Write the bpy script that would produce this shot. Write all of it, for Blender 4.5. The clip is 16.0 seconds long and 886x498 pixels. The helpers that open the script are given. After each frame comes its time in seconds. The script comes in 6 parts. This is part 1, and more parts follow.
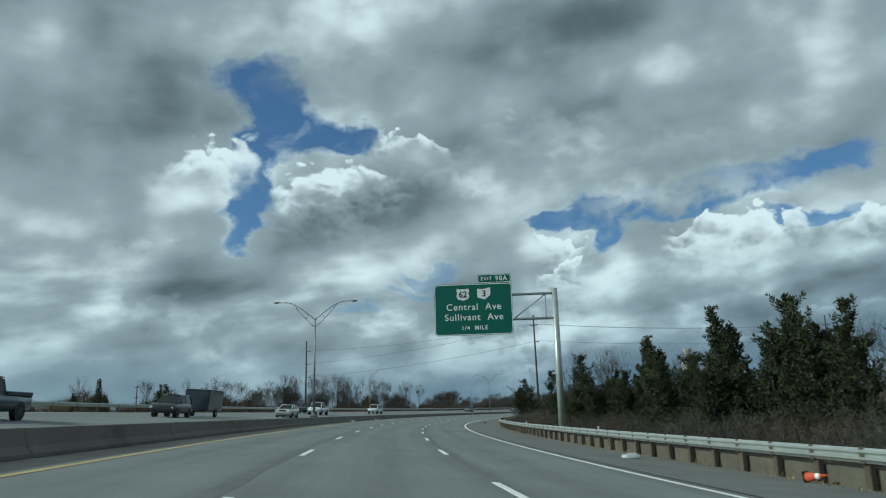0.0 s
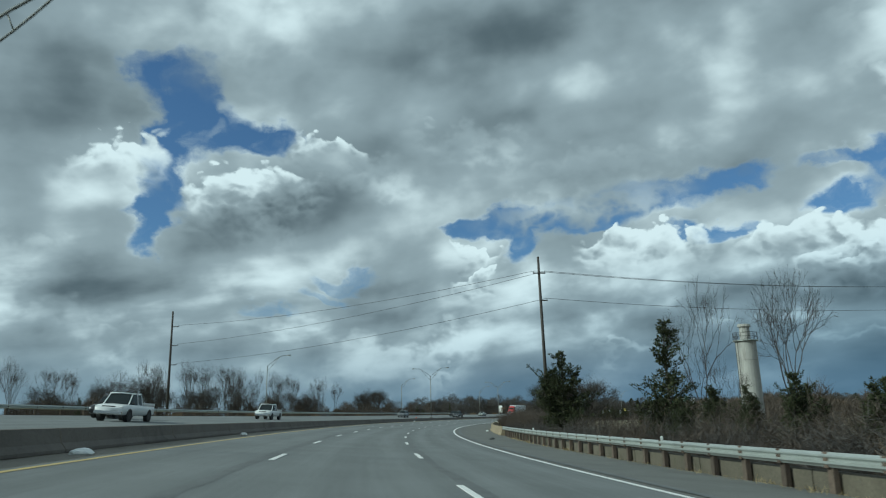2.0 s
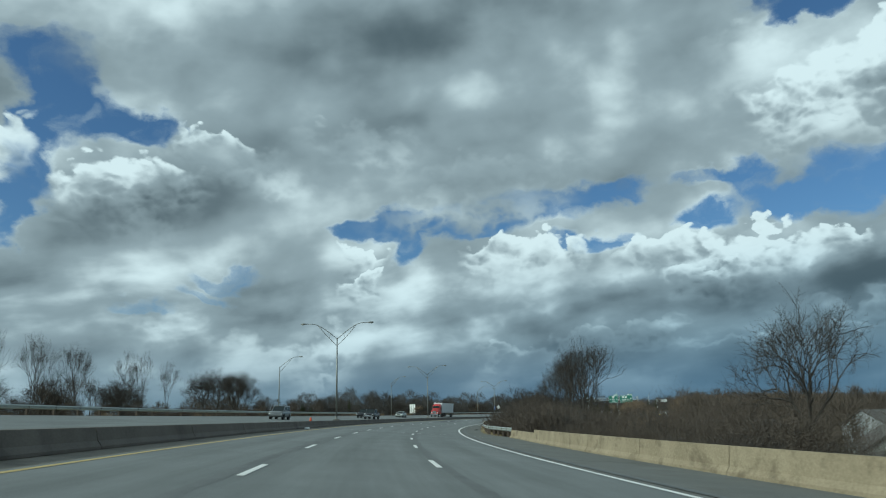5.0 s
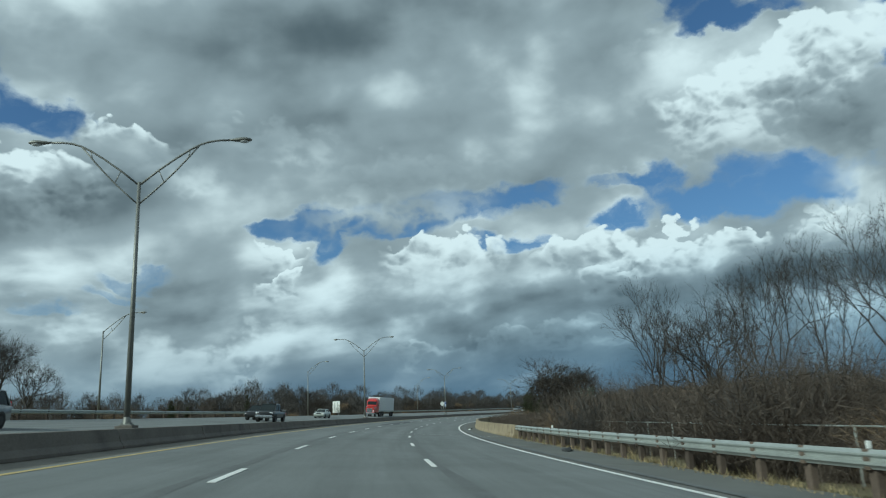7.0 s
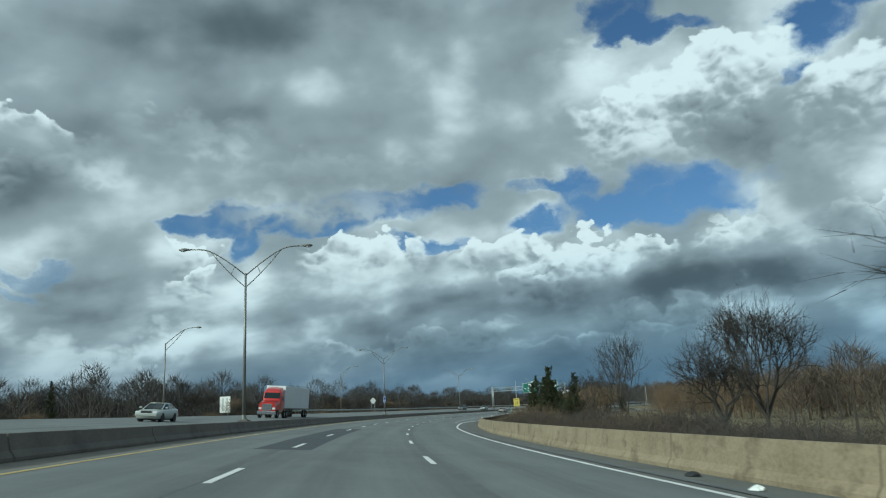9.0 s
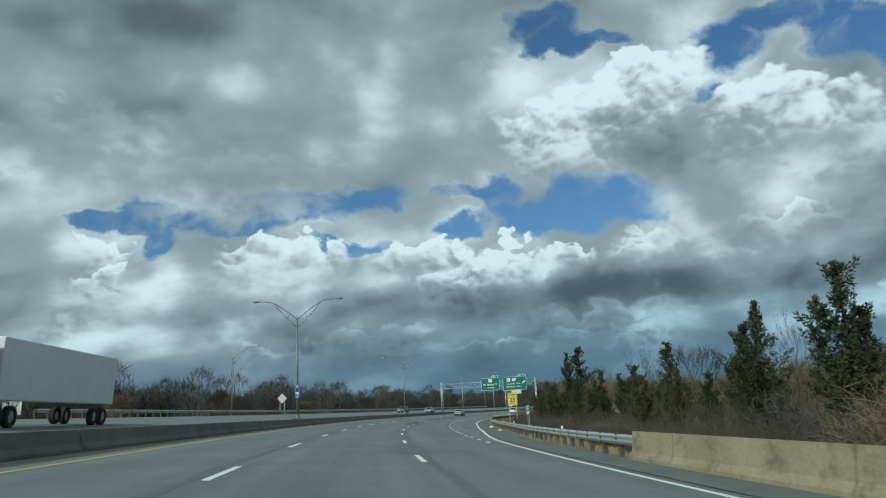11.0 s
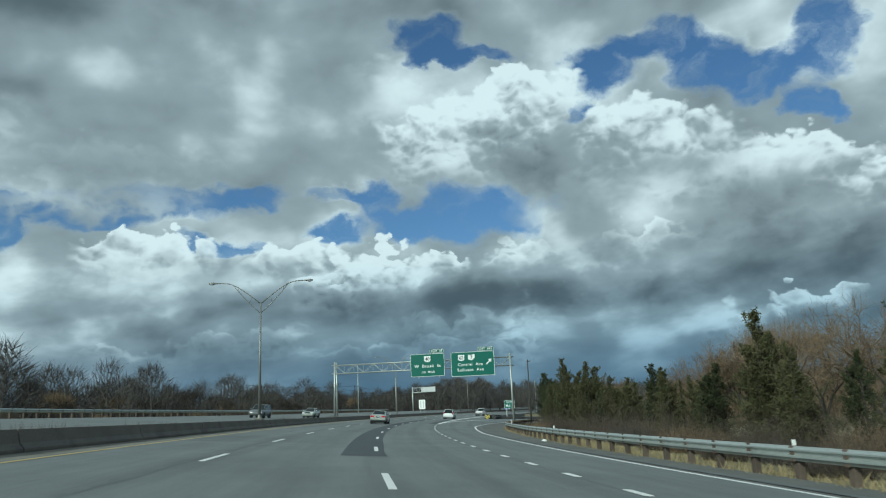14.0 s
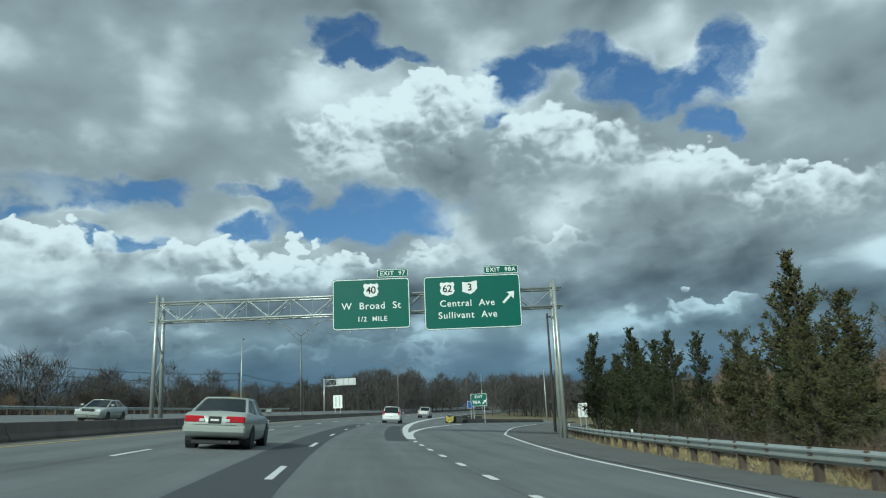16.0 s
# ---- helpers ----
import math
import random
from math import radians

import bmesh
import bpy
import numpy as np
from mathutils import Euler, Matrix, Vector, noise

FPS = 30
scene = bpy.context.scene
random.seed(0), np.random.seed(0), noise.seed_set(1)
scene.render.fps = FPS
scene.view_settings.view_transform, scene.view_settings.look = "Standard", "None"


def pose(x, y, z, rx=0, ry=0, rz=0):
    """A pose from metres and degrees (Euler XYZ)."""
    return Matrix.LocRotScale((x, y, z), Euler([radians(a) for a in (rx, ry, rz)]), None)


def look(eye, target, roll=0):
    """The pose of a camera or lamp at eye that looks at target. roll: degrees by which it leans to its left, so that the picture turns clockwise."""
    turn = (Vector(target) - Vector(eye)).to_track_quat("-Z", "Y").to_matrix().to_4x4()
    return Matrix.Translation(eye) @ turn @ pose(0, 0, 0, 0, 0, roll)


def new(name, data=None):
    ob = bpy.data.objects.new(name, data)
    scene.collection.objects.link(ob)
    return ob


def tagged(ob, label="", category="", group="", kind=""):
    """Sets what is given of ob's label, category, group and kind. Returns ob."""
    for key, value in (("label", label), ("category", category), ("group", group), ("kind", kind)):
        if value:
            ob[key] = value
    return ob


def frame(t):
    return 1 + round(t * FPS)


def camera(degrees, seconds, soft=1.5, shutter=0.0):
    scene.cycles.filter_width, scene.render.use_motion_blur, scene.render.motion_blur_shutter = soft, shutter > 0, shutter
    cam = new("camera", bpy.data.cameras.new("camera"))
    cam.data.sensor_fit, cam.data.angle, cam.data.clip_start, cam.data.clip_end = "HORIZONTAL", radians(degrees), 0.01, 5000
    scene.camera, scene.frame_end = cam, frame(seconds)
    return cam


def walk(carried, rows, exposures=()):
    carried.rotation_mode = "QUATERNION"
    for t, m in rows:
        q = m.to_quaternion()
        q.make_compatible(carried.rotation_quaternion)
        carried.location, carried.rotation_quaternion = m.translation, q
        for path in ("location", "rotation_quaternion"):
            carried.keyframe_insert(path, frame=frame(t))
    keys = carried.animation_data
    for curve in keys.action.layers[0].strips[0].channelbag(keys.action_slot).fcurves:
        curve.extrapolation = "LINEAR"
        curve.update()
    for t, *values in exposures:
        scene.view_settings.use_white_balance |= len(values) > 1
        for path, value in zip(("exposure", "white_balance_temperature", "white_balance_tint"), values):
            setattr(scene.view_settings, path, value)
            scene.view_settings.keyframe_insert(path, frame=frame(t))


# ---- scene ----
# ---- the road's plan: s runs along it, d to its right, banked towards the inside of the bend ----
BANK, EYE = 0.0746, 1.027
KAPPA = (2.4, 1.4, 2.014, 1.837, 1.84, 1.771, 1.806, 1.769, 1.711, 1.728, 1.817, 1.849, 1.838, 1.845)
S_AXIS = np.arange(-120.0, 1100.0, 2.0)
_k = np.interp(S_AXIS, np.linspace(10, 530, 14), KAPPA) / 1000.0
_k = np.where(S_AXIS > 640, 0.0016, _k)
_k = np.where(S_AXIS < -10, 0.0008, _k)
TH = np.concatenate([[0], np.cumsum(_k[1:] + _k[:-1])])
TH = TH - np.interp(90, S_AXIS, TH) + 0.23202
AX = np.concatenate([[0], np.cumsum(np.sin(TH[1:]) + np.sin(TH[:-1]))])
AY = np.concatenate([[0], np.cumsum(np.cos(TH[1:]) + np.cos(TH[:-1]))])
AX = AX - np.interp(90, S_AXIS, AX) + 11.1403
AY = AY - np.interp(90, S_AXIS, AY) + 89.103


def heading(s):
    return float(np.interp(s, S_AXIS, TH))


def on_road(s, d, up=0.0):
    """World place of a point of the banked road plane, raised by up."""
    h = heading(s)
    return Vector((float(np.interp(s, S_AXIS, AX)) + d * math.cos(h),
                   float(np.interp(s, S_AXIS, AY)) - d * math.sin(h), up - BANK * d))


def place(s, d, up=0.0, turn=0.0, bank=False):
    """A pose at a point of the road, +y along the traffic; turn in degrees to the right."""
    p = on_road(s, d, up)
    m = Matrix.Translation(p) @ Matrix.Rotation(-heading(s) - radians(turn), 4, "Z")
    return m @ Matrix.Rotation(math.atan(BANK), 4, "Y") if bank else m


# ---- camera: seconds, s, d, yaw to the right of the road, pitch, roll ----
cam = camera(62.7, 16.0, soft=1.15, shutter=0.08)
DRIVE = (
    (0, 4.7, -2.355, 7.63, 12.72, -1.5), (0.5, 20.0, -2.272, 7.54, 12.88, -1.6), (1, 35.3, -2.118, 7.6, 12.94, -1.44),
    (1.5, 50.45, -1.918, 7.89, 13.03, -1.55), (2, 65.45, -1.904, 7.99, 13.05, -1.36), (2.5, 80.3, -1.939, 7.92, 13.01, -1.29),
    (3, 94.987, -2.05, 7.76, 13.06, -0.96), (3.5, 109.88, -2.103, 7.6, 13.13, -0.79), (4, 125.004, -2.019, 7.48, 13.09, -0.97),
    (4.5, 140.2, -1.94, 7.45, 13.06, -1.15), (5.25, 163.2, -1.78, 7.47, 13.03, -1.6), (6, 186.1, -1.6, 7.54, 13.01, -2.0),
    (6.5, 201.5, -1.524, 7.56, 12.995, -2.17), (7, 216.962, -1.568, 7.45, 12.83, -2.48), (7.5, 232.349, -1.588, 7.35, 12.89, -2.72),
    (8, 247.623, -1.613, 7.38, 12.77, -2.73), (8.5, 262.67, -1.681, 7.57, 12.71, -2.72), (9, 277.858, -1.626, 7.72, 12.62, -2.73),
    (9.5, 292.9, -1.6, 7.82, 12.61, -2.72), (10.25, 315.4, -1.58, 7.92, 12.62, -2.68), (11, 337.9, -1.57, 7.99, 12.64, -2.66),
    (11.5, 352.997, -1.54, 8.0, 12.66, -2.69), (12, 368.13, -1.338, 7.96, 12.69, -2.97), (12.5, 383.401, -1.208, 8.0, 12.77, -3.1),
    (13, 398.952, -1.2, 8.14, 12.83, -2.84), (13.5, 414.661, -1.023, 8.29, 12.76, -2.58), (14, 429.972, -0.693, 8.66, 12.67, -2.57),
    (14.5, 445.035, -0.362, 9.05, 12.63, -2.66), (15, 459.831, 0.086, 9.33, 12.64, -2.43), (15.5, 474.762, 0.608, 9.47, 12.5, -2.3),
    (16, 489.944, 1.059, 9.4, 12.53, -2.45))


def drive_pose(s, d, yaw, pitch, roll):
    a, b = heading(s) + radians(yaw), radians(pitch)
    eye = on_road(s, d, EYE)
    way = Vector((math.sin(a) * math.cos(b), math.cos(a) * math.cos(b), math.sin(b)))
    return look(eye, eye + way * 50, roll)


walk(cam, [(t, drive_pose(*row)) for t, *row in DRIVE], [(0, -0.06, 5270, -10), (16, -0.06, 5270, -10)])

# ---- sky: broken cloud over blue, azimuth clockwise from +y and elevation in degrees ----
SUN_AZ, SUN_EL = -88.0, 30.0
world = bpy.data.worlds.new("sky")
scene.world = world
world.use_nodes = True
world.cycles.sampling_method, world.cycles.sample_map_resolution = "MANUAL", 512
wt = world.node_tree
wt.nodes.clear()


def wnode(kind, *links, **props):
    n = wt.nodes.new(kind)
    for key, value in props.items():
        if key == "op":
            n.operation = value
        elif key == "type":
            n.vector_type = value
        elif key == "noise_dimensions":
            n.noise_dimensions = value
    for i, value in enumerate(links):
        if value is None:
            continue
        if isinstance(value, bpy.types.NodeSocket):
            wt.links.new(value, n.inputs[i])
        else:
            n.inputs[i].default_value = value
    return n


def wmath(op, a, b=None, c=None, clamp=False):
    n = wnode("ShaderNodeMath", a, b, c, op=op)
    n.use_clamp = clamp
    return n.outputs[0]


def wvec(op, a, b=None):
    n = wnode("ShaderNodeVectorMath", a, b, op=op)
    return n.outputs["Value"] if op in ("LENGTH", "DOT_PRODUCT") else n.outputs[0]


def wramp(value, lo, hi, a=0.0, b=1.0):
    n = wt.nodes.new("ShaderNodeMapRange")
    n.interpolation_type, n.clamp = "SMOOTHSTEP", False
    wt.links.new(value, n.inputs[0])
    for i, v in enumerate((lo, hi, a, b)):
        n.inputs[i + 1].default_value = v
    return n.outputs[0]


def wnoise(vec, scale, detail, rough=0.55, offset=(0, 0, 0)):
    n = wt.nodes.new("ShaderNodeTexNoise")
    v = wvec("ADD", vec, offset) if any(offset) else vec
    wt.links.new(v, n.inputs["Vector"])
    n.inputs["Scale"].default_value, n.inputs["Detail"].default_value, n.inputs["Roughness"].default_value = scale, detail, rough
    return n


def wmix(fac, a, b):
    n = wt.nodes.new("ShaderNodeMix")
    n.data_type = "RGBA"
    wt.links.new(fac, n.inputs["Factor"])
    for sock, v in ((n.inputs["A"], a), (n.inputs["B"], b)):
        if isinstance(v, bpy.types.NodeSocket):
            wt.links.new(v, sock)
        else:
            sock.default_value = (*v, 1)
    return n.outputs["Result"]


ray_dir = wnode("ShaderNodeTexCoord").outputs["Generated"]
sep = wnode("ShaderNodeSeparateXYZ", ray_dir)
azim = wmath("MULTIPLY", wmath("ARCTAN2", sep.outputs[0], sep.outputs[1]), 57.2958)
elev = wmath("MULTIPLY", wmath("ARCSINE", sep.outputs[2]), 57.2958)
# features flatten a little towards the horizon
flat = wvec("MULTIPLY", ray_dir, (1.0, 1.0, 1.35))
HALF = (0.5, 0.5, 0.5)
warp_a = wvec("SUBTRACT", wnoise(flat, 4.5, 3, 0.5).outputs["Color"], HALF)
warp_b = wvec("SUBTRACT", wnoise(flat, 15.0, 8, 0.52, (3.1, 1.7, 0.4)).outputs["Color"], HALF)
plain = wnode("ShaderNodeCombineXYZ", azim, elev, 0.0).outputs[0]
broad = wvec("ADD", plain, wvec("MULTIPLY", warp_a, (3.5, 2.0, 0.0)))
at = wvec("ADD", broad, wvec("MULTIPLY", warp_b, (7.0, 4.5, 0.0)))


def wcells(vec, scale, detail, offset=(0, 0, 0)):
    """Rounded lumps of cumulus: 0 in the middle of a lump."""
    n = wt.nodes.new("ShaderNodeTexVoronoi")
    n.feature = "SMOOTH_F1"
    wt.links.new(wvec("ADD", vec, offset), n.inputs["Vector"])
    n.inputs["Scale"].default_value, n.inputs["Detail"].default_value = scale, detail
    n.inputs["Roughness"].default_value, n.inputs["Smoothness"].default_value = 0.55, 0.4
    return n.outputs["Distance"]


lump_at = wvec("ADD", flat, wvec("MULTIPLY", warp_b, (0.05, 0.05, 0.05)))
lumps = wcells(lump_at, 24.0, 2.0)
lumps_lit = wcells(lump_at, 24.0, 2.0, (0.004, -0.003, 0.009))


def ellipse(vec, az, el, ra, re, tilt):
    n = wt.nodes.new("ShaderNodeMapping")
    n.vector_type = "TEXTURE"
    wt.links.new(vec, n.inputs["Vector"])
    n.inputs["Location"].default_value = (az, el, 0)
    n.inputs["Rotation"].default_value = (0, 0, radians(tilt))
    n.inputs["Scale"].default_value = (ra, re, 1)
    return n.outputs[0]


def blobs(rows, vec, inner, outer):
    """Sum of soft ellipses: azimuth, elevation, half width, half height, tilt, weight."""
    total = 0.0
    for az, el, ra, re, tilt, weight in rows:
        local = ellipse(vec, az, el, ra * outer, re * outer, tilt)
        v = wmath("MAXIMUM", wmath("SUBTRACT", 1.0, wvec("DOT_PRODUCT", local, local)), 0.0)
        total = wmath("MULTIPLY_ADD", wmath("MINIMUM", wmath("MULTIPLY", v, v), inner), weight / inner, total)
    return total


# openings of blue; banks of cumulus with the brightness of their crowns and whether these are crisp; light and dark masses
GAPS_A = ((-2.3, 24.3, 2.6, 2, -1, 1), (-0.9, 21.7, 3, 1.73, -1, 1), (-3.3, 17.6, 1.5, 3.29, -1, 1), (-4, 13.9, 1.3, 1.23, -1, 0.95), (4.4, 21, 2.7,
    0.93, 9, 1), (9, 20.7, 1.1, 0.43, -1, 0.7), (-5.2, 26.1, 1.2, 1.09, -1, 0.55), (10, 9.6, 1.8, 0.39, -1, 0.5), (5.2, 8.4, 1.7, 0.52, -1, 0.45), (21.6,
    14.5, 2.1, 0.61, -3, 0.8), (24.9, 15, 3.4, 0.82, 0, 1), (34.7, 16, 5.2, 1.06, 0, 1), (41.7, 16.9, 2.5, 0.8, 2, 1), (25, 13.1, 1.2, 1.24, -3, 1))
GAPS_B = ((30.6, 14.3, 2.7, 0.61, 1, 0.8), (39.9, 13.1, 2.7, 0.62, 1, 0.95), (48.4, 14.5, 2, 0.95, -3, 1), (51.8, 16.7, 1.9, 1.35, -3, 1), (58.6,
    15.4, 3.5, 1.82, 2, 1), (63.5, 14.9, 2, 1.37, -3, 1), (54.9, 14.5, 2.6, 1.03, -3, 1), (10.8, 10.8, 2.1, 0.54, -3, 0.6), (56.5, 29.2, 2.1, 1.63, -3,
    1), (62, 27.5, 2.9, 0.66, -8, 0.95), (70.3, 25.5, 2.8, 1.63, -3, 1), (68, 22.6, 1, 0.63, -3, 0.85), (57.9, 27.5, 1.9, 0.58, -3, 0.7), (75.5, 26.5,
    3.2, 1.06, -2, 0.9))
GAPS_C = ((79.5, 24.5, 2.9, 1.47, -2, 1), (83.5, 22.7, 3, 1.37, -10, 1), (85.7, 19.9, 1.5, 0.73, -2, 0.9), (88.1, 24.4, 1.8, 2.12, -2, 0.95), (25.1,
    15.4, 2.1, 0.93, -3, 0.95), (48.9, 17.2, 2.3, 0.44, -3, 0.6))
GAPS = GAPS_A + GAPS_B + GAPS_C
BANKS_A = ((4.1, 28.2, 5.3, 4.22, -1, 0.72, 0), (64, 25.2, 4.9, 1.84, 2, 0.9, 1), (53, 24.8, 4.6, 2.48, -3, 0.65, 0), (56.7, 23.5, 7.1, 2.06, 2, 0.75,
    0), (59.5, 22.6, 7, 2.68, 5, 0.92, 1), (9.9, 21.9, 2.7, 1.5, -3, 0.9, 1), (20.5, 21.4, 5, 1.48, -3, 0.5, 0), (74.6, 20.9, 6.8, 2.47, -10, 0.92, 1),
    (-6.3, 19.9, 3.7, 1.68, 14, 0.98, 1), (11.2, 19.7, 5.1, 1.96, -1, 0.82, 0), (33.4, 19.1, 7.8, 1.4, 2, 0.45, 0), (3.8, 17.7, 5.7, 2.05, 7, 1, 1))
BANKS_B = ((85.1, 17.4, 4.9, 1.85, -10, 0.98, 1), (-8.6, 17.3, 2.8, 2.17, -1, 0.6, 0), (78.5, 17.2, 6.7, 2.22, -3, 0.9, 0), (30.1, 16.7, 7.1, 1.65, 4,
    0.55, 0), (67.5, 15.8, 4.4, 1.97, -3, 0.7, 0), (91.5, 15.3, 4.4, 1.57, -2, 0.95, 1), (21.8, 13.4, 1.5, 0.76, -3, 0.9, 1), (34.7, 13.4, 5.2, 1.15, 1,
    1, 1), (52.3, 13, 2.1, 1.04, -3, 1, 1), (45.6, 12.8, 4.1, 1.24, 5, 1, 1), (57.1, 12.6, 2.3, 1.02, -3, 0.95, 1), (63.1, 12, 3.1, 1.84, 7, 0.42, 1))
BANKS_C = ((72.9, 11.9, 4.5, 2.11, 7, 0.3, 1), (81.6, 11.8, 6.2, 2.86, -3, -0.22, 1), (-11.3, 11.7, 3.1, 2.12, -1, 0.7, 0), (51.1, 11.7, 4.7, 1.42, 3,
    0.88, 1), (21.7, 11.6, 1.7, 0.89, -1, 0.85, 1), (48.1, 10.8, 3.1, 1.06, 2, 0.85, 1), (65, 10, 10.8, 2.01, 2, -0.08, 0), (34.1, 9.6, 8.4, 2.2, 9, 0.6,
    0), (20.9, 8.4, 6, 2.29, 7, 0.55, 0), (59, 7.6, 5.8, 0.75, 0, 0.8, 0), (-9.6, 7.5, 4.2, 1.48, -1, 0.65, 0), (84.2, 7.3, 3.3, 0.92, 5, 0.98, 1))
BANKS_D = ((7, 7.2, 3.4, 1.21, -1, 0.55, 0), (41.1, 6.2, 5.8, 0.7, 7, 0.65, 0), (78.2, 6.2, 2.4, 1.05, 9, 0.9, 0), (55.5, 6.2, 8.2, 0.59, 0, 0.75, 0),
    (35.7, 6.1, 5.1, 0.58, 5, 0.65, 0), (-5.8, 5.8, 2.6, 1.28, -1, 0.7, 0), (17.9, 5.8, 5.3, 1.49, 9, 0.95, 0), (12.8, 5.8, 3.1, 1.4, 2, 0.88, 0), (62,
    5.4, 2, 0.61, 2, 0.85, 0), (12.6, 4.4, 3.7, 1.47, -1, 0.85, 0), (18.8, 3.9, 1.4, 0.73, 12, 0.95, 0), (16.1, 3.7, 3.1, 1.04, 4, 0.95, 0))
BANKS = BANKS_A + BANKS_B + BANKS_C + BANKS_D
TONES_A = ((19.9, 27.4, 13.8, 6.24, -1, -0.3), (24.4, 21.9, 9.3, 2.37, 4, -0.45), (-11.1, 24.1, 6.2, 4.48, -1, -0.5), (5.9, 14.7, 6.6, 1.74, 7, -0.6),
    (1, 12.9, 3.7, 1.91, -1, -0.45), (-4.2, 9.7, 5, 2.05, 9, -0.4), (12.6, 13.2, 5.4, 1.68, 9, -0.35), (-9.1, 10.3, 3.6, 1.97, -1, -0.35), (40.6, 21.7,
    3.7, 6.42, -1, 0.3), (30.8, 27.1, 15.2, 5.75, -3, -0.25), (44, 16.7, 4.8, 2.03, -3, -0.3), (11.8, 15.8, 4.3, 1.88, -3, -0.4), (42.1, 24.5, 3.3, 2.55,
    -3, -0.25), (58.7, 8.6, 10.1, 1.51, 0, -0.5))
TONES_B = ((37.6, 7.7, 5.8, 0.71, 11, -0.35), (42.2, 9, 4.9, 0.71, 12, -0.35), (69.1, 8.4, 11.3, 1.11, 0, -0.5), (34.4, 9.1, 5.9, 1.08, 7, -0.4), (82,
    9.3, 4.3, 0.99, -3, -0.35), (40.5, 11.2, 8, 1.03, 9, -0.3), (47, 4.9, 12.8, 0.95, -3, -0.35), (31.9, 21.5, 6, 1.44, -3, 0.25), (90.2, 11.1, 5.5, 1.59,
    -2, -0.3), (-15.9, 24.3, 9.9, 5.69, -2, -0.4), (-7.9, 10.1, 4.8, 2.51, 8, -0.25), (-18, 10.7, 2.7, 1.55, -2, 0.3), (16.4, 5.3, 5.6, 1.3, 4, 0.3),
    (23.5, 9.6, 5.8, 1.33, 9, 0.25))
TONES_C = ((34.1, 9.6, 6.6, 1.32, 9, 0.2), (59, 7.6, 5.8, 0.75, 0, 0.25))
TONES = TONES_A + TONES_B + TONES_C
# beyond the part above the road, the same kind of broken cloud goes on
gap_noise = wnoise(flat, 1.7, 9, 0.6, (5.0, 2.0, 1.0)).outputs[0]
outer_sky = wmath("MAXIMUM", wramp(wmath("ABSOLUTE", wmath("SUBTRACT", azim, 38.0)), 62.0, 85.0), wramp(elev, 33.0, 42.0))
gaps = wmath("MINIMUM", blobs(GAPS, at, 0.6, 1.75), 1.25)
gaps = wmath("ADD", gaps, wmath("MULTIPLY", outer_sky, wramp(gap_noise, 0.54, 0.66)))
near_gap = wramp(gaps, 0.02, 0.4)
# ragged thin veils in the openings
veil = wnoise(wvec("MULTIPLY", at, (0.1, 0.15, 0.0)), 2.6, 10, 0.62, (7.3, 1.2, 4.4)).outputs[0]
gaps = wmath("ADD", gaps, wmath("MULTIPLY", near_gap, wmath("MULTIPLY", wmath("SUBTRACT", 0.54, veil), 1.7)))
open_sky = wramp(gaps, 0.05, 1.2)
# broad grey masses
mass = blobs(TONES, broad, 0.95, 1.5)
big = wnoise(flat, 3.4, 3, 0.5, (1.3, 0.2, 2.2)).outputs[0]
puff_at = wvec("ADD", flat, wvec("MULTIPLY", warp_a, (0.06, 0.06, 0.06)))
puff = wnoise(puff_at, 6.5, 5, 0.4, (0.3, 4.2, 0.6)).outputs[0]
puff_lit = wnoise(puff_at, 6.5, 5, 0.4, (0.27, 4.18, 0.655)).outputs[0]
relief = wmath("MULTIPLY", wmath("SUBTRACT", puff, puff_lit), 1.7)
# slanting billows in the lower sky
slant = wvec("MULTIPLY", wvec("ADD", broad, wvec("MULTIPLY", wnode("ShaderNodeCombineXYZ", 0.0, azim, 0.0).outputs[0], (0.0, -0.12, 0.0))), (0.14, 0.36, 0.0))
billow = wnoise(slant, 1.0, 6, 0.45, (3.0, 7.0, 0.0)).outputs[0]
billow = wmath("MULTIPLY", wmath("SUBTRACT", billow, 0.5), wramp(elev, 15.0, 9.0, 0.5, 1.9))
tone = wmath("ADD", wmath("MULTIPLY", wmath("SUBTRACT", big, 0.5), 0.7), 0.47)
tone = wmath("ADD", tone, wmath("MULTIPLY", wmath("SUBTRACT", puff, 0.5), 0.8))
tone = wmath("ADD", wmath("ADD", tone, relief), wmath("MULTIPLY_ADD", mass, 0.62, billow))
tone = wmath("ADD", tone, wmath("MULTIPLY", near_gap, 0.12))


def cloud_colour(value):
    c = wmix(wramp(value, -0.55, 0.62), (0.115, 0.13, 0.138), (0.37, 0.381, 0.381))
    return wmix(wramp(value, 0.42, 1.1), c, (0.88, 0.855, 0.81))


sky = wt.nodes.new("ShaderNodeTexSky")
sky.sky_type, sky.sun_disc = "NISHITA", False
sky.sun_elevation, sky.sun_rotation = radians(SUN_EL), radians(SUN_AZ)
sky.altitude, sky.air_density, sky.dust_density, sky.ozone_density = 200, 1.0, 0.3, 2.0
tinted = wt.nodes.new("ShaderNodeMix")
tinted.data_type, tinted.blend_type = "RGBA", "MULTIPLY"
tinted.inputs["Factor"].default_value = 1.0
wt.links.new(sky.outputs[0], tinted.inputs["A"])
tinted.inputs["B"].default_value = (0.07, 0.072, 0.079, 1)
blue = tinted.outputs["Result"]
final = wmix(open_sky, cloud_colour(tone), blue)
